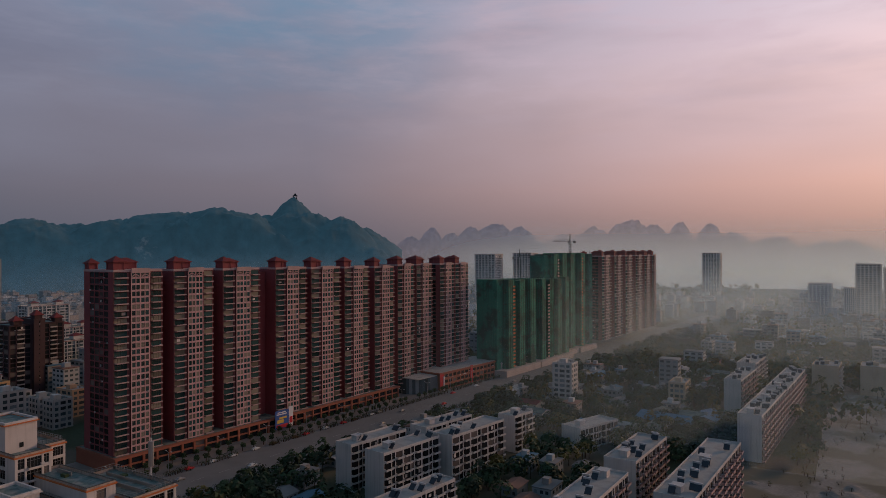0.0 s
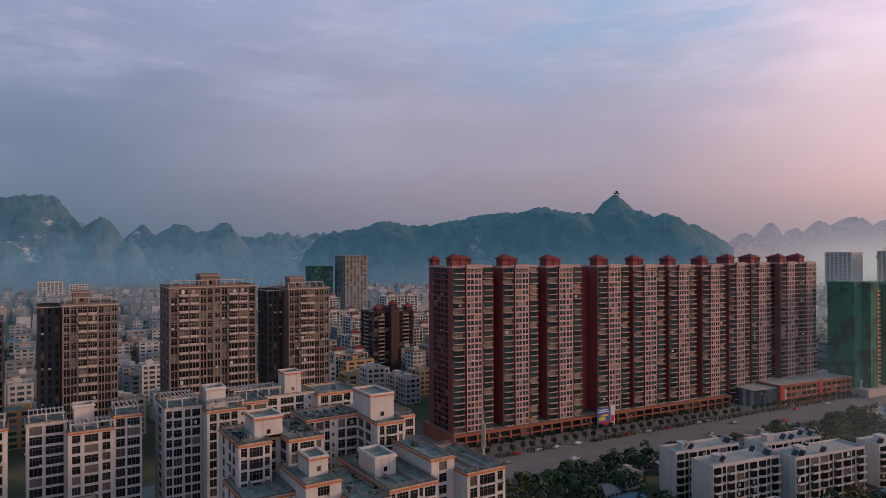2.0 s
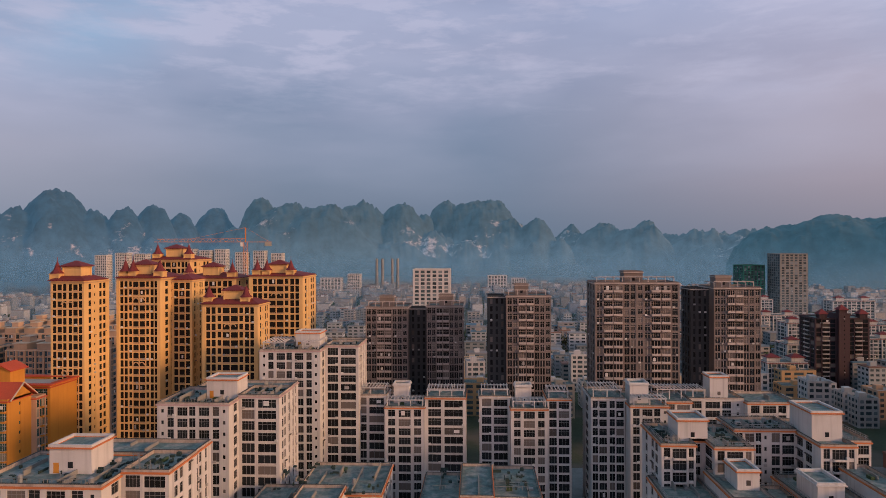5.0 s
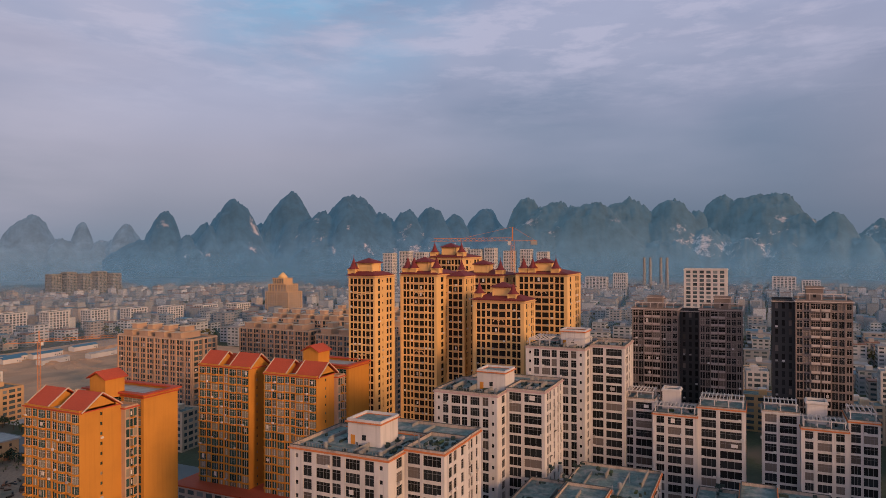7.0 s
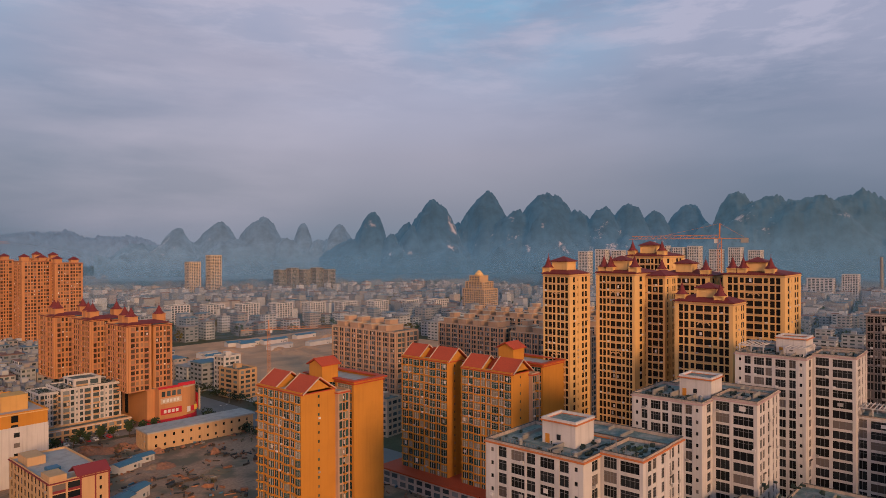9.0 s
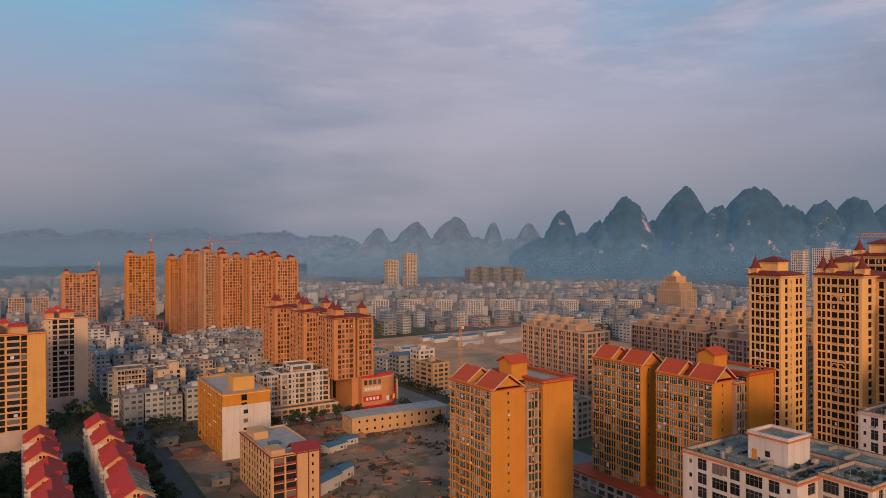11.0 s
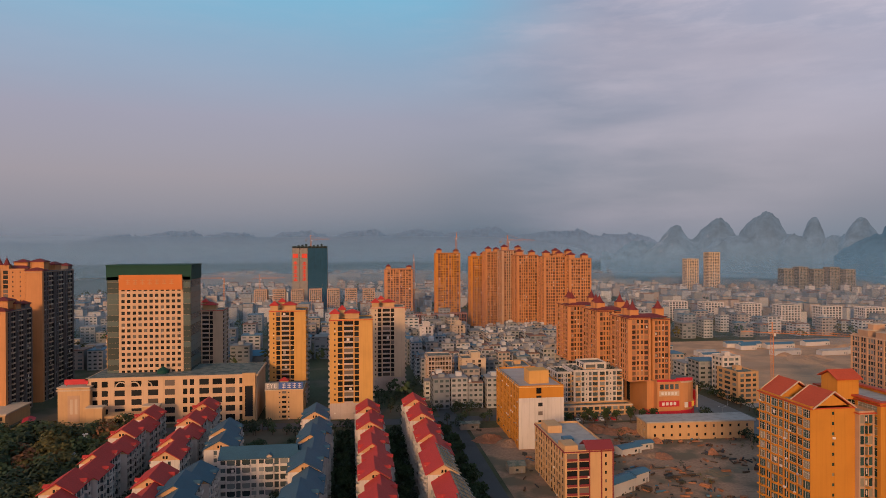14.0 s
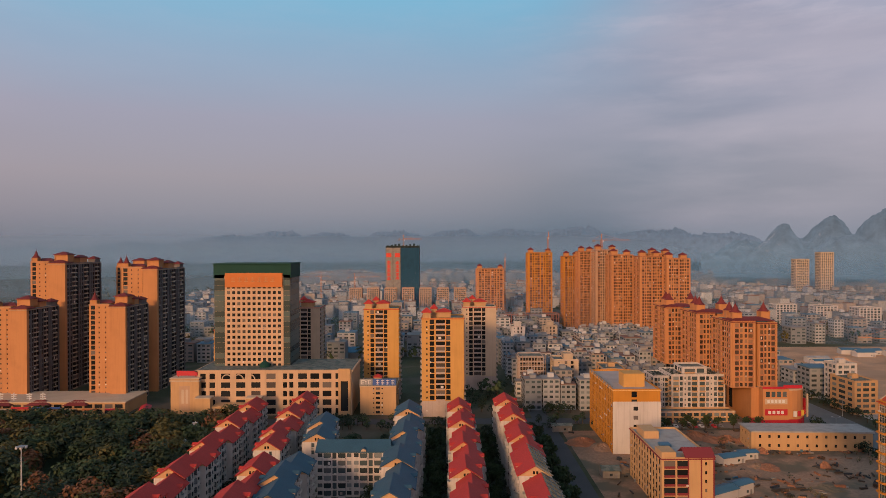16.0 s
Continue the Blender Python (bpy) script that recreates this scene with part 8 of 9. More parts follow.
for k in range(46):
    for off in (6, 15.3):
        p = AVENUE @ Vector((off + trng.uniform(-0.5, 0.5), -12 + k * 6.4 + trng.uniform(-1, 1), 0))
        if trng.random() < 0.9 and (off > 12 or 0 < k < 31):
            plant(5, p.x, p.y, 0.16)
for k in range(34):
    p = AVENUE @ Vector((55 + trng.uniform(-1.5, 1.5), -30 + k * 9 + trng.uniform(-2, 2), 0))
    plant(trng.choice((1, 5, 5)), p.x, p.y)
for x, y in ((-112, -351), (-118, -353), (-124, -352), (-131, -353), (-138, -352), (-146, -354), (-152, -352), (-160, -353), (-130, -360), (-142, -361), (-156, -360), (-168, -356)):
    plant(1, x + trng.uniform(-1, 1), y + trng.uniform(-1, 1), 0.12)
for k in range(24):
    plant(2 + k % 3, trng.uniform(104, 260), trng.uniform(-352, -230))
for k in range(26):
    plant(trng.choice((0, 1)), -47.5 + trng.uniform(-0.8, 0.8), -150 - k * 7.5)
for k in range(24):
    plant(trng.choice((0, 1, 1)), 2.6 + trng.uniform(-1, 1), -200 - k * 5.5)
    if k < 18:
        plant(trng.choice((0, 1, 1)), -20.5 + trng.uniform(-2, 2), -205 - k * 7)

# woods: the park and the tree-filled ground between the houses
def woods(name, spots, mats, label, scale=1.0, n=5, leaf=1.0):
    """Uncountable trees as one thing: a mesh of leaf sprays for each tint."""
    q = random.Random(5)
    ob = thing(name, 0, 0, 0, 0, label, "trees", kind="stuff")
    bins = {m: ([], []) for m in sorted(set(mats))}
    stems = Solid()
    for x, y in spots:
        k = noise.noise(Vector((x / 24, y / 24, 3))) * 0.9 + 0.5 + q.uniform(-0.2, 0.2)
        v, f = bins[mats[min(len(mats) - 1, max(0, int(k * len(mats))))]]
        r, h = q.uniform(2.6, 4.6) * scale, q.uniform(5.5, 10.0) * scale
        stems.drum(x, y, 0.22, 0, h * 0.6, 3 if leaf > 1.4 else 5, 0.08)
        for _ in range(n * 11):
            a, b = q.uniform(0, 6.283), q.uniform(-0.5, 1.45)
            k = q.uniform(0.7, 1.05)
            c = Vector((x + r * k * math.cos(a) * math.cos(b), y + r * k * math.sin(a) * math.cos(b), h * 0.6 + h * 0.4 * k * math.sin(b)))
            s = q.uniform(0.3, 0.7) * scale * leaf
            nn = Vector((math.cos(a) * math.cos(b) + q.uniform(-0.7, 0.7), math.sin(a) * math.cos(b) + q.uniform(-0.7, 0.7), math.sin(b) + q.uniform(-0.3, 0.8))).normalized()
            t = nn.orthogonal().normalized() * s
            u = nn.cross(t).normalized() * s * 0.8
            i = len(v)
            v += [tuple(c - t - u * 0.5), tuple(c + t - u), tuple(c + t * 0.8 + u), tuple(c - t * 0.7 + u * 0.8)]
            f.append((i, i + 1, i + 2, i + 3))
    for m, (v, f) in bins.items():
        me = bpy.data.meshes.new("leaves")
        me.from_pydata(v, [], f)
        me.materials.append(M[m])
        o = new("leaves", me)
        o.parent = ob
    stems.part("stems", "bark", ob)
    return ob


wr = random.Random(9)
park = []
for _ in range(950):
    x, y = wr.uniform(102, 300), wr.uniform(-354, -195)
    if x > 104 + max(0, (y + 372)) * 0.02 and not (150 < x < 172 and -300 < y < -200 and wr.random() < 0.8):
        park.append((x, y))
woods("park_trees", park, ("leaf_dark", "leaf_green", "leaf_dark", "leaf_green", "leaf_olive", "leaf_rust", "leaf_olive"), "dense park trees in green, olive and rust", 1.6, 15, 0.72)
scrub = []
BOXES = [(-180, -134, 205, 315), (-80, -34, 170, 290), (-45, -22, 335, 490), (-66, -48, 420, 545), (-122, -100, 310, 350), (-132, -118, 155, 210)]
for _ in range(4600):
    x, y = wr.uniform(-210, 30), wr.uniform(120, 800)
    ax = -272.5 + 52 + (y - 180) * 0.079
    if x < ax + 6 or any(a - 2 < x < b + 2 and c - 2 < y < d + 2 for a, b, c, d in BOXES):
        continue
    if x > -48 and y < 335 or x > -12 and y < 560:
        continue
    if any(abs(x - a) < r and abs(y - b) < r for a, b, r in huts):
        continue
    if noise.noise(Vector((x / 40, y / 40, 0))) > -0.22:
        scrub.append((x, y))
woods("town_trees", scrub, ("leaf_dark", "leaf_green", "leaf_dark", "leaf_green", "leaf_olive"), "dark trees among the low houses", 1.1, 7, 1.15)
far = []
for _ in range(6500):
    d, b = wr.uniform(420, 2000), radians(wr.choice((wr.uniform(-12, 60), wr.uniform(5, 218))))
    x, y = -d * math.sin(b), d * math.cos(b)
    if y > 60 and -42 < x + 272.5 - (y - 180) * 0.0787 < 62 or any(abs(x - a) < r and abs(y - b) < r for a, b, r in huts):
        continue
    if noise.noise(Vector((x / 130, y / 130, 4))) > (-0.02 if b > 0.9 else -0.35) and not any(a < x < c and e < y < g_ for a, c, e, g_ in ((-520, -262, -640, -350), (-345, -100, -210, 140), (5, 290, -540, -150))):
        far.append((x, y))
woods("far_trees", far, ("leaf_green", "leaf_olive"), "far dark tree clumps between the houses", 1.5, 2, 2.0)
est = [(wr.uniform(-300, -150), wr.uniform(-160, 110)) for _ in range(60)]
CLEAR = [(-194, -166, 44, 100), (-178, -138, 42, 110), (-242, -212, -45, 106), (-308, -255, -50, 110), (-195, -148, -58, 18), (-152, -118, -96, -56), (-204, -168, -85, -50), (-252, -216, -74, -38), (-310, -240, -160, -60), (-325, -225, -150, -60)]
est = [p for p in est if not any(a < p[0] < b and c < p[1] < d for a, b, c, d in CLEAR)]
woods("court_trees", est, ("leaf_green",), "dark courtyard trees between the blocks", 0.8, 4)

lots = []
for _ in range(1500):
    x, y = wr.uniform(-30, 130), wr.uniform(125, 560)
    if noise.noise(Vector((x / 25, y / 25, 5))) > -0.02:
        lots.append((x, y))
woods("lot_scrub", lots, ("leaf_dark", "leaf_olive", "leaf_dark", "leaf_rust"), "low weeds and scrub on the cleared lot", 0.26, 3)
hedge = []
for k in range(620):
    for off in (19.0, 50.5, 57.5):
        p = AVENUE @ Vector((off + wr.uniform(-1.2, 1.2), -60 + k * 0.75 + wr.uniform(-0.5, 0.5), 0))
        if noise.noise(Vector((p.x / 9, p.y / 9, off))) > -0.3:
            hedge.append((p.x, p.y))
woods("avenue_hedge", hedge, ("leaf_dark", "leaf_green"), "clipped dark hedges along the avenue", 0.3, 2)

# ---- street furniture ----
def street_lamp(kind):
    ob = thing("street_lamp", 0, 0, 0, 0, "grey double-armed street lamp on the avenue", "street lamp", "avenue lamps")
    Solid().drum(0, 0, 0.16, 0, 9.5, 8, 0.09).drum(0, 0, 0.3, 0, 0.5, 8, 0.2).part("pole", "steel_grey", ob)
    Solid().bar((0, 0, 9.2), (2.0, 0, 9.9), 0.12).bar((0, 0, 9.2), (-2.0, 0, 9.9), 0.12).part("arm", "steel_grey", ob)
    for s in (-1, 1):
        Solid().box(s * 2.0 - 0.5, s * 2.0 + 0.5, -0.18, 0.18, 9.8, 9.98).part("lamp_head", "white_frame", ob)
    return ob


lamp = street_lamp(0)
for k in range(15):
    m = AVENUE @ pose(16.4, -15 + k * 27, 0.16)
    if k == 0:
        lamp.matrix_basis = m
    else:
        copy_thing(lamp, m)
for x, y in ((-199, -340), (-199, -300), (-226, -330), (-226, -380), (-199, -420)):
    copy_thing(lamp, pose(x, y, 0.06, 0, 0, 0))
mast = thing("lamp_mast", 154, -245, 0, 0, "tall white park lamp mast with a ring of floodlights", "lamp mast")
Solid().drum(0, 0, 0.35, 0, 24.5, 10, 0.16).part("pole", "white_frame", mast)
Solid().drum(0, 0, 1.6, 24.3, 24.6, 12).part("ring", "steel_grey", mast)
for k in range(6):
    a = k * math.pi / 3
    Solid().box(1.7 * math.cos(a) - 0.35, 1.7 * math.cos(a) + 0.35, 1.7 * math.sin(a) - 0.35, 1.7 * math.sin(a) + 0.35, 23.9, 24.5).part("floodlight", "white_frame", mast)


def globe_lamp():
    ob = thing("globe_lamp", 0, 0, 0, 0, "ornamental park lamp with a cluster of white globes", "street lamp", "globe lamps")
    Solid().drum(0, 0, 0.18, 0, 9, 8, 0.1).part("pole", "white_frame", ob)
    for k in range(8):
        a = k * math.pi / 4
        r, z = (1.3, 9.2) if k % 2 else (0.9, 10.4)
        g_ = Solid()
        for q in range(3):
            g_.drum(r * math.cos(a), r * math.sin(a), (0.3, 0.42, 0.3)[q], z + q * 0.25, z + q * 0.25 + 0.25, 8, (0.42, 0.3, 0.05)[q])
        g_.part("globe", "white_frame", ob)
    s = Solid()
    for k in range(8):
        a = k * math.pi / 4
        r, z = (1.3, 9.2) if k % 2 else (0.9, 10.4)
        s.bar((0, 0, 8.6), (r * math.cos(a), r * math.sin(a), z), 0.07)
    s.part("bracket", "white_frame", ob)
    return ob


gl = globe_lamp()
gl.matrix_basis = pose(104, -254, 0)
for x, y in ((116, -300), (122, -330), (98, -232)):
    copy_thing(gl, pose(x, y, 0))
mono = thing("telecom_mast", -171, 122, 0, 0, "slender pale telecom mast behind the white block", "mast")
Solid().drum(0, 0, 0.5, 0, 44, 10, 0.22).part("pole", "white_frame", mono)
Solid().drum(0, 0, 0.8, 36, 43, 10, 0.8).part("antenna_shroud", "steel_grey", mono)
Solid().bar((0, 0, 44), (0, 0, 47.5), 0.12).bar((0, 0, 45), (1.2, 0, 46.6), 0.08).bar((0, 0, 45), (-1.2, 0, 46.6), 0.08).part("spike", "steel_grey", mono)


# ---- cars ----
def car_model(paint, label):
    ob = thing("car", 0, 0, 0, 0, label, "car", "parked cars")
    b = Solid().box(-0.86, 0.86, -2.1, 2.1, 0.32, 0.82)
    b.add([(-0.84, -1.5, 0.82), (0.84, -1.5, 0.82), (0.84, 1.0, 0.82), (-0.84, 1.0, 0.82), (-0.66, -0.95, 1.42), (0.66, -0.95, 1.42), (0.66, 0.35, 1.42), (-0.66, 0.35, 1.42)], [(4, 5, 6, 7), (0, 1, 5, 4), (1, 2, 6, 5), (2, 3, 7, 6), (3, 0, 4, 7)])
    b = b.part("body", paint, ob)
    Solid().add([(-0.6, 0.98, 0.86), (0.6, 0.98, 0.86), (0.52, 0.40, 1.40), (-0.52, 0.40, 1.40)], [(0, 1, 2, 3)]).part("windscreen", "glass", b)
    for x in (-0.86, 0.66):
        for y in (-1.3, 1.3):
            w = Solid()
            n = 10
            w.add([(x + dx, y + 0.32 * math.cos(6.283 * i / n), 0.32 + 0.32 * math.sin(6.283 * i / n)) for dx in (0, 0.2) for i in range(n)], [(i, (i + 1) % n, n + (i + 1) % n, n + i) for i in range(n)] + [tuple(range(n - 1, -1, -1)), tuple(range(n, 2 * n))])
            w.part("wheel", "dark_tile", ob)
    return ob


cars = [car_model("sign_white", "white parked saloon car"), car_model("steel_grey", "silver grey parked saloon car"), car_model("sign_dark", "dark parked saloon car"), car_model("sign_red", "red parked saloon car")]
spots_c = []
for k in range(16):
    spots_c.append((-124 - (k % 8) * 3.4, -358 - (k // 8) * 9, 0.12, 0))
for k in range(7):
    spots_c.append((1.2, -225 - k * 7.5, 0.06, 0))
for k in range(12):
    p = AVENUE @ Vector((18.6, 20 + k * 12 + trng.uniform(-3, 3), 0))
    spots_c.append((p.x, p.y, 0.06, -4.5))
for k in range(10):
    p = AVENUE @ Vector((trng.choice((24, 28, 38, 43)), 10 + k * 30, 0))
    spots_c.append((p.x, p.y, 0.06, -4.5))
for k in range(6):
    spots_c.append((126 + (k % 6) * 3.2, -372 + (k // 6) * 7 - 5, 0.05, 0))
for k in range(4):
    spots_c.append((-22.5, -215 - k * 9, 0.06, 0))
seen_c = set()
for i, (x, y, z, a) in enumerate(spots_c):
    q = trng.choice((0, 0, 1, 1, 2, 3)) if i > 3 else i
    m = pose(x, y, z, 0, 0, a + trng.uniform(-3, 3))
    if q not in seen_c:
        seen_c.add(q)
        cars[q].matrix_basis = m
    else:
        copy_thing(cars[q], m)

aw = thing("market_awning", 168, -376, 0, 18, "long red awning over a row of stalls", "awning")
Solid().gable(-3, 3, -17, 17, 4.6, 1.2).part("awning_roof", "sign_red", aw)
for k in range(6):
    for x in (-2.6, 2.6):
        Solid().bar((x, -15 + k * 6, 0.05), (x, -15 + k * 6, 4.4), 0.2).part("post", "steel_grey", aw)

# ---- sheds and site clutter ----
def shed(x, y, l, w, h, yaw, roof="steel_blue", wall="white_frame", label="low white site shed with a blue steel roof"):
    ob = thing("shed", x, y, 0, yaw, label, "shed", "sheds")
    Solid().box(-l / 2, l / 2, -w / 2, w / 2, 0, h).gable_wall(-l / 2, l / 2, -w / 2, w / 2, h, w * 0.16, "x").part("wall", wall, ob)
    Solid().gable(-l / 2 - 0.5, l / 2 + 0.5, -w / 2 - 0.5, w / 2 + 0.5, h + 0.1, w * 0.17, "x", 0.12).part("roof", roof, ob)
    Solid().box(-l / 2 + 1, -l / 2 + 2, w / 2, w / 2 + 0.05, 0.1, 2.0).part("door", "steel_grey", ob)
    Solid().box(-l / 2 + 3, -l / 2 + 4.2, w / 2, w / 2 + 0.05, 1.0, 2.0).part("window", "glass_blue", ob)
    return ob


shed(-103, -252, 16, 6, 5.2, 30)
shed(-116, -262, 9, 5, 4.5, 30)
shed(-128, -300, 12, 6, 3.2, 20)
shed(-115, -300, 8, 5, 3.0, 15, "roof_slab", "concrete", "grey concrete site hut with slab roof")
shed(-138, -306, 9, 5, 3.0, 10)
shed(-70, -283, 7, 7, 3.2, 0, "roof_slab", "concrete", "grey concrete site hut with slab roof")
shed(-62, -352, 10, 5, 3.2, 0, "roof_slab", "concrete", "grey concrete site hut with slab roof")
shed(-44, -348, 8, 4, 3.0, 0)
shed(82, -584, 38, 20, 6.5, 0, "steel_blue", "concrete", "wide market hall with a blue steel roof")
shed(-84, 378, 30, 18, 5.5, -10, "steel_blue", "concrete", "wide hall with a blue steel roof")
shed(-112, 345, 22, 10, 6, -15, "steel_blue", "concrete", "grey hall with a blue steel roof")
for k in range(46):
    x, y = trng.uniform(-205, -20), trng.uniform(345, 900)
    ax = -272.5 + 56 + (y - 180) * 0.079
    if x < ax + 5 or any(a - 6 < x < b + 6 and c - 6 < y < d + 6 for a, b, c, d in BOXES):
        continue
    shed(x, y, trng.uniform(10, 26), trng.uniform(7, 13), trng.uniform(4, 8), trng.choice((-5, 85)) + trng.uniform(-6, 6), trng.choice(("roof_slab", "roof_pale", "steel_blue", "roof_slab", "roof_dark")), trng.choice(("concrete", "cream_pale", "white_paint")), "low workshop with a pitched roof among trees")
for k in range(14):
    shed(trng.uniform(-480, -290), trng.uniform(-620, -540) + 0, trng.uniform(14, 30), trng.uniform(7, 10), 4, trng.uniform(-8, 8), trng.choice(("steel_blue", "roof_pale")), "white_frame", "pale site hut row on the earth field")
# heaps of spoil
def heap(x, y, r, h, seed, mat, label):
    q = random.Random(seed)
    n, rings = 18, 5
    v, f = [(0, 0, h)], []
    for k in range(1, rings + 1):
        for i in range(n):
            a = 6.283 * i / n
            rr = r * k / rings * q.uniform(0.85, 1.15)
            v.append((rr * math.cos(a), rr * math.sin(a) * 0.8, max(-0.1, h * (1 - (k / rings) ** 1.3) * q.uniform(0.75, 1.2)) if k < rings else -0.1))
    for i in range(n):
        f.append((0, 1 + i, 1 + (i + 1) % n))
    for k in range(rings - 1):
        for i in range(n):
            a, b = 1 + k * n + i, 1 + k * n + (i + 1) % n
            f.append((a, a + n, b + n, b))
    me = bpy.data.meshes.new("spoil_mound")
    me.from_pydata(v, [], f)
    me.materials.append(M[mat])
    ob = new("spoil_mound", me)
    ob.matrix_basis = pose(x, y, 0.03, 0, 0, q.uniform(0, 180))
    return tagged(ob, label, "mound", "spoil mounds")


for k in range(26):
    heap(trng.uniform(-195, -66), trng.uniform(-345, -205), trng.uniform(3, 9), trng.uniform(0.8, 3.0), k, trng.choice(("site", "brick_earth", "site")), "mound of orange earth and rubble")
for k in range(18):
    heap(trng.uniform(-500, -280), trng.uniform(-620, -365), trng.uniform(8, 22), trng.uniform(1.5, 5), 50 + k, "earth", "broad heap of orange earth")
for k in range(14):
    heap(trng.uniform(-40, 50), trng.uniform(180, 325), trng.uniform(3, 7), trng.uniform(0.5, 1.5), 90 + k, "rubble", "low heap of grey rubble")
# scattered planks, blocks and sheets on the building site
debris = thing("site_debris", 0, 0, 0.07, 0, "scattered planks, blocks and sheets on the building site", "debris", kind="stuff")
bins = {"concrete": Solid(), "brick_earth": Solid(), "dark_tile": Solid(), "bark": Solid(), "steel_blue": Solid()}
for k in range(1900):
    x, y = trng.uniform(-198, -63), trng.uniform(-351, -160)
    if noise.noise(Vector((x / 22, y / 22, 8))) < -0.05 or -102 < x < -60 and -345 < y < -200 and trng.random() < 0.7:
        continue
    a, l = trng.uniform(0, 3.14), trng.uniform(0.6, 4.5)
    z = trng.uniform(0.1, 0.6)
    bins[trng.choice(("concrete", "brick_earth", "bark", "dark_tile", "bark", "brick_earth", "steel_blue") if trng.random() < 0.4 else ("brick_earth", "dark_tile", "bark"))].bar((x, y, z), (x + l * math.cos(a), y + l * math.sin(a), z + trng.uniform(-0.1, 0.3)), trng.uniform(0.25, 0.8) if k % 12 else trng.uniform(1.0, 2.0))
for k, q in bins.items():
    q.part("debris", k, debris)
ob = heap(-330, -385, 16, 5, 77, "hotel_green", "spoil heap under green netting")

# bank of red earth below the low hall, and scrub on the site
for k in range(9):
    heap(-118 - k * 8 + trng.uniform(-2, 2), -338 + k * 1.5 + trng.uniform(-2, 2), trng.uniform(5, 8), trng.uniform(2, 3.4), 130 + k, "brick_earth", "bank of raw red earth")
bush = []
for _ in range(900):
    x, y = wr.uniform(-198, -62), wr.uniform(-350, -160)
    if noise.noise(Vector((x / 18, y / 18, 6))) > 0.18 and not (-102 < x < -60 and -365 < y < -200):
        bush.append((x, y))
woods("site_scrub", bush, ("leaf_dark", "leaf_olive"), "dark scrub and weeds on the building site", 0.3, 3)
rowt = []
for a, b, c, d, n_ in ((-24.5, -16, -345, -150, 130), (-1, 7, -345, -150, 130), (22.5, 29, -330, -150, 70), (38, 47, -330, -285, 30), (76, 84, -350, -150, 110), (-48, -41, -350, -150, 110), (-8, 130, -365, -352, 50), (-120, -20, -368, -352, 30), (-76, 10, -480, -378, 130), (52, 84, -372, -352, 20), (56, 90, -260, -246, 12), (-235, -229, -640, -260, 90), (-198, -194, -440, -262, 40)):
    rowt += [(wr.uniform(a, b), wr.uniform(c, d)) for _ in range(n_)]
woods("row_trees", rowt, ("leaf_dark", "leaf_dark", "leaf_green"), "dark trees and hedges in the lanes between the rows", 0.68, 6, 1.2)

# air conditioners, cages and awnings on the fronts
for name, (cages, awns) in CLUTTER.items():
    ob = bpy.data.objects[name]
    for o in (cages.part("facade_unit", "facade_units", ob), awns.part("window_awning", "frame_dark", ob)):
        if o:
            tagged(o, kind="stuff")

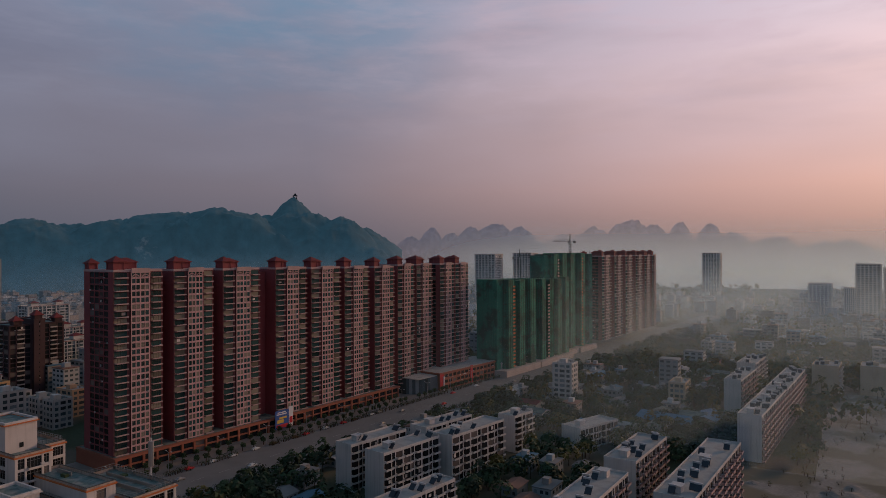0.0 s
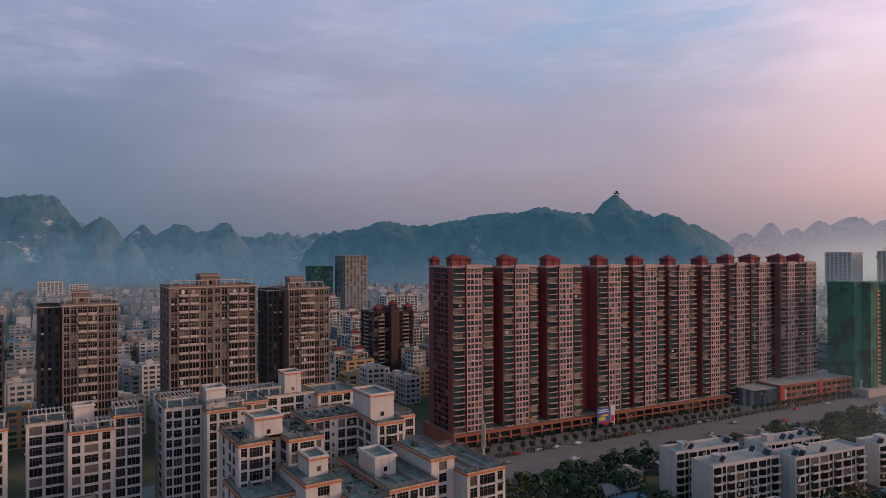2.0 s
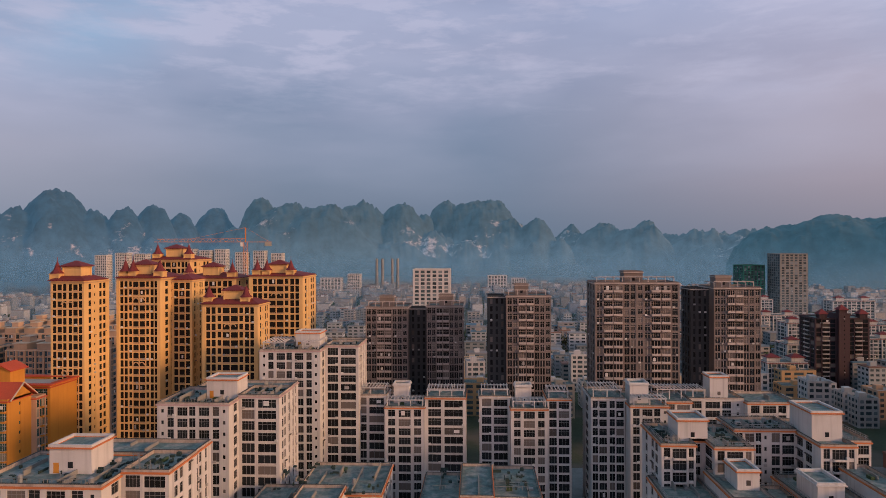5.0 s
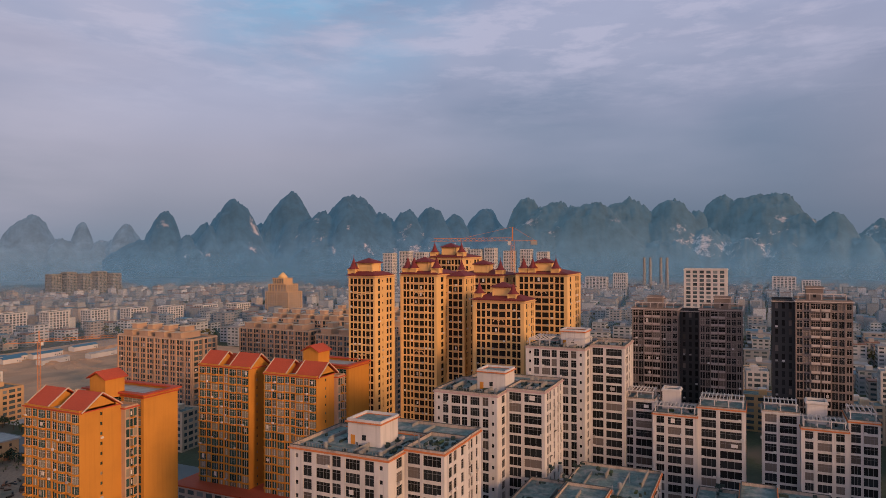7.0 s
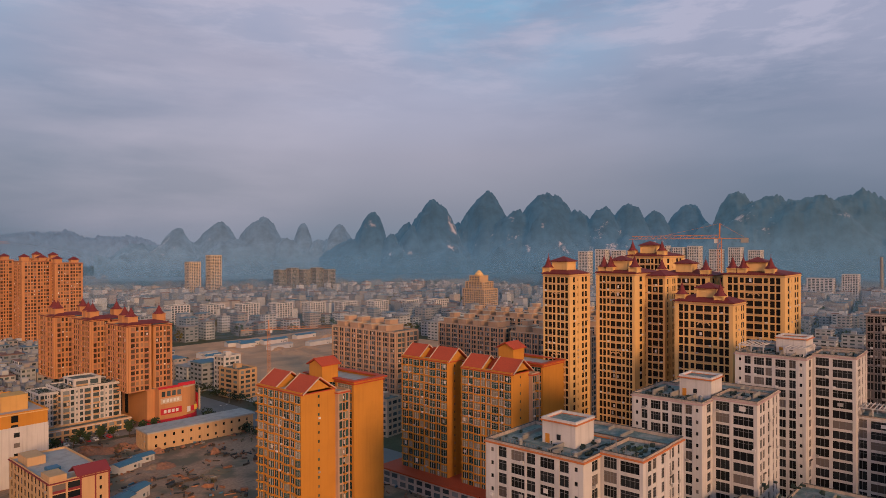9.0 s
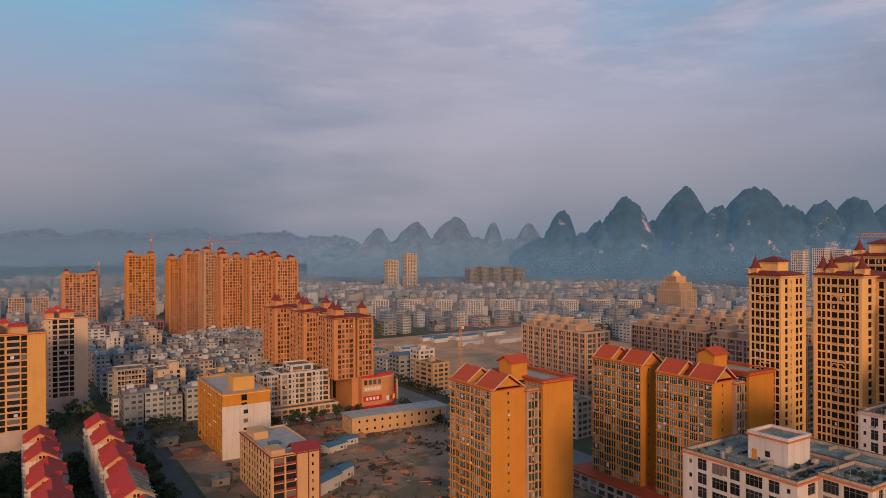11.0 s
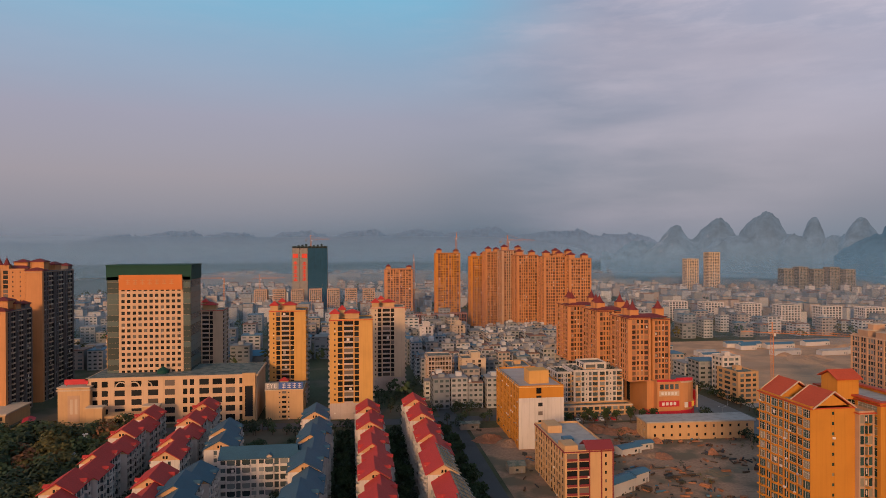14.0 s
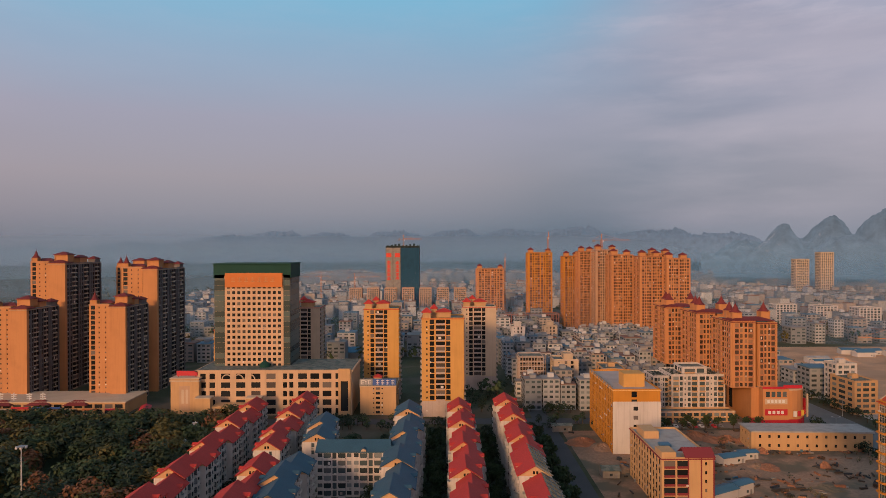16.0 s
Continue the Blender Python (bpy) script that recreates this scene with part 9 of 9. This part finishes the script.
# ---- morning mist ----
def mist(name, r, lo, hi, top, strength, color, label, thin=0.3, heart=150, edge=0.2, full=0.75):
    """A thin bank of mist: haze imitated by a see-through sheet standing on the ground, fading upwards."""
    m = bpy.data.materials.new(name)
    m.use_nodes = True
    nt = m.node_tree
    nt.nodes.clear()
    L = nt.links.new
    geo = nt.nodes.new("ShaderNodeNewGeometry")
    sp = nt.nodes.new("ShaderNodeSeparateXYZ")
    L(geo.outputs["Position"], sp.inputs[0])
    mr = nt.nodes.new("ShaderNodeMapRange")
    mr.interpolation_type = "SMOOTHSTEP"
    mr.inputs[1].default_value, mr.inputs[2].default_value, mr.inputs[3].default_value, mr.inputs[4].default_value = top * 0.15, top, strength, 0.0
    L(sp.outputs[2], mr.inputs[0])
    tb, df = nt.nodes.new("ShaderNodeBsdfTransparent"), nt.nodes.new("ShaderNodeBsdfTranslucent")
    # colour painted bluer towards the low sun, to offset the orange light through it
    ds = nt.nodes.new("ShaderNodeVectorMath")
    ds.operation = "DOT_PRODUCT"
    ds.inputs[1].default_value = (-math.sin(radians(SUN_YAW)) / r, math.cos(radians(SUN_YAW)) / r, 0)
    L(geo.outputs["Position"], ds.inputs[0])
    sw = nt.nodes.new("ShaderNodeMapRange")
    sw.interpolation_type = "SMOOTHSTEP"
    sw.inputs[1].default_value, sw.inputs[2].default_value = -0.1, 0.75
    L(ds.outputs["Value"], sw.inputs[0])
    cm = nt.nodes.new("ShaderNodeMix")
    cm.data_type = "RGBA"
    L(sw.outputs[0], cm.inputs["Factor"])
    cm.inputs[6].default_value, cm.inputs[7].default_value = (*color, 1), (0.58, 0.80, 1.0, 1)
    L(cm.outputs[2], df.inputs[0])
    mx, o = nt.nodes.new("ShaderNodeMixShader"), nt.nodes.new("ShaderNodeOutputMaterial")
    # thicker over the western plain than before the wooded hill
    dt = nt.nodes.new("ShaderNodeVectorMath")
    dt.operation = "DOT_PRODUCT"
    dt.inputs[1].default_value = (-math.sin(radians(heart)) / r, math.cos(radians(heart)) / r, 0)
    L(geo.outputs["Position"], dt.inputs[0])
    mw = nt.nodes.new("ShaderNodeMapRange")
    mw.interpolation_type = "SMOOTHSTEP"
    mw.inputs[1].default_value, mw.inputs[2].default_value, mw.inputs[3].default_value = edge, full, thin
    L(dt.outputs["Value"], mw.inputs[0])
    ml = nt.nodes.new("ShaderNodeMath")
    ml.operation = "MULTIPLY"
    L(mr.outputs[0], ml.inputs[0])
    L(mw.outputs[0], ml.inputs[1])
    L(ml.outputs[0], mx.inputs[0])
    L(tb.outputs[0], mx.inputs[1])
    L(df.outputs[0], mx.inputs[2])
    L(mx.outputs[0], o.inputs[0])
    v, f = [], []
    n = int((hi - lo) / 1.5)
    for i in range(n + 1):
        a = radians(lo + (hi - lo) * i / n)
        v += [(-r * math.sin(a), r * math.cos(a), -0.5), (-r * math.sin(a), r * math.cos(a), top)]
    for i in range(n):
        f.append((2 * i, 2 * i + 2, 2 * i + 3, 2 * i + 1))
    me = bpy.data.meshes.new(name)
    me.from_pydata(v, [], f)
    me.materials.append(m)
    return tagged(new(name, me), label, "mist", kind="structure")


HAZE = (0.69, 0.83, 0.86)
WEST = (140, math.cos(radians(84)), math.cos(radians(52)))
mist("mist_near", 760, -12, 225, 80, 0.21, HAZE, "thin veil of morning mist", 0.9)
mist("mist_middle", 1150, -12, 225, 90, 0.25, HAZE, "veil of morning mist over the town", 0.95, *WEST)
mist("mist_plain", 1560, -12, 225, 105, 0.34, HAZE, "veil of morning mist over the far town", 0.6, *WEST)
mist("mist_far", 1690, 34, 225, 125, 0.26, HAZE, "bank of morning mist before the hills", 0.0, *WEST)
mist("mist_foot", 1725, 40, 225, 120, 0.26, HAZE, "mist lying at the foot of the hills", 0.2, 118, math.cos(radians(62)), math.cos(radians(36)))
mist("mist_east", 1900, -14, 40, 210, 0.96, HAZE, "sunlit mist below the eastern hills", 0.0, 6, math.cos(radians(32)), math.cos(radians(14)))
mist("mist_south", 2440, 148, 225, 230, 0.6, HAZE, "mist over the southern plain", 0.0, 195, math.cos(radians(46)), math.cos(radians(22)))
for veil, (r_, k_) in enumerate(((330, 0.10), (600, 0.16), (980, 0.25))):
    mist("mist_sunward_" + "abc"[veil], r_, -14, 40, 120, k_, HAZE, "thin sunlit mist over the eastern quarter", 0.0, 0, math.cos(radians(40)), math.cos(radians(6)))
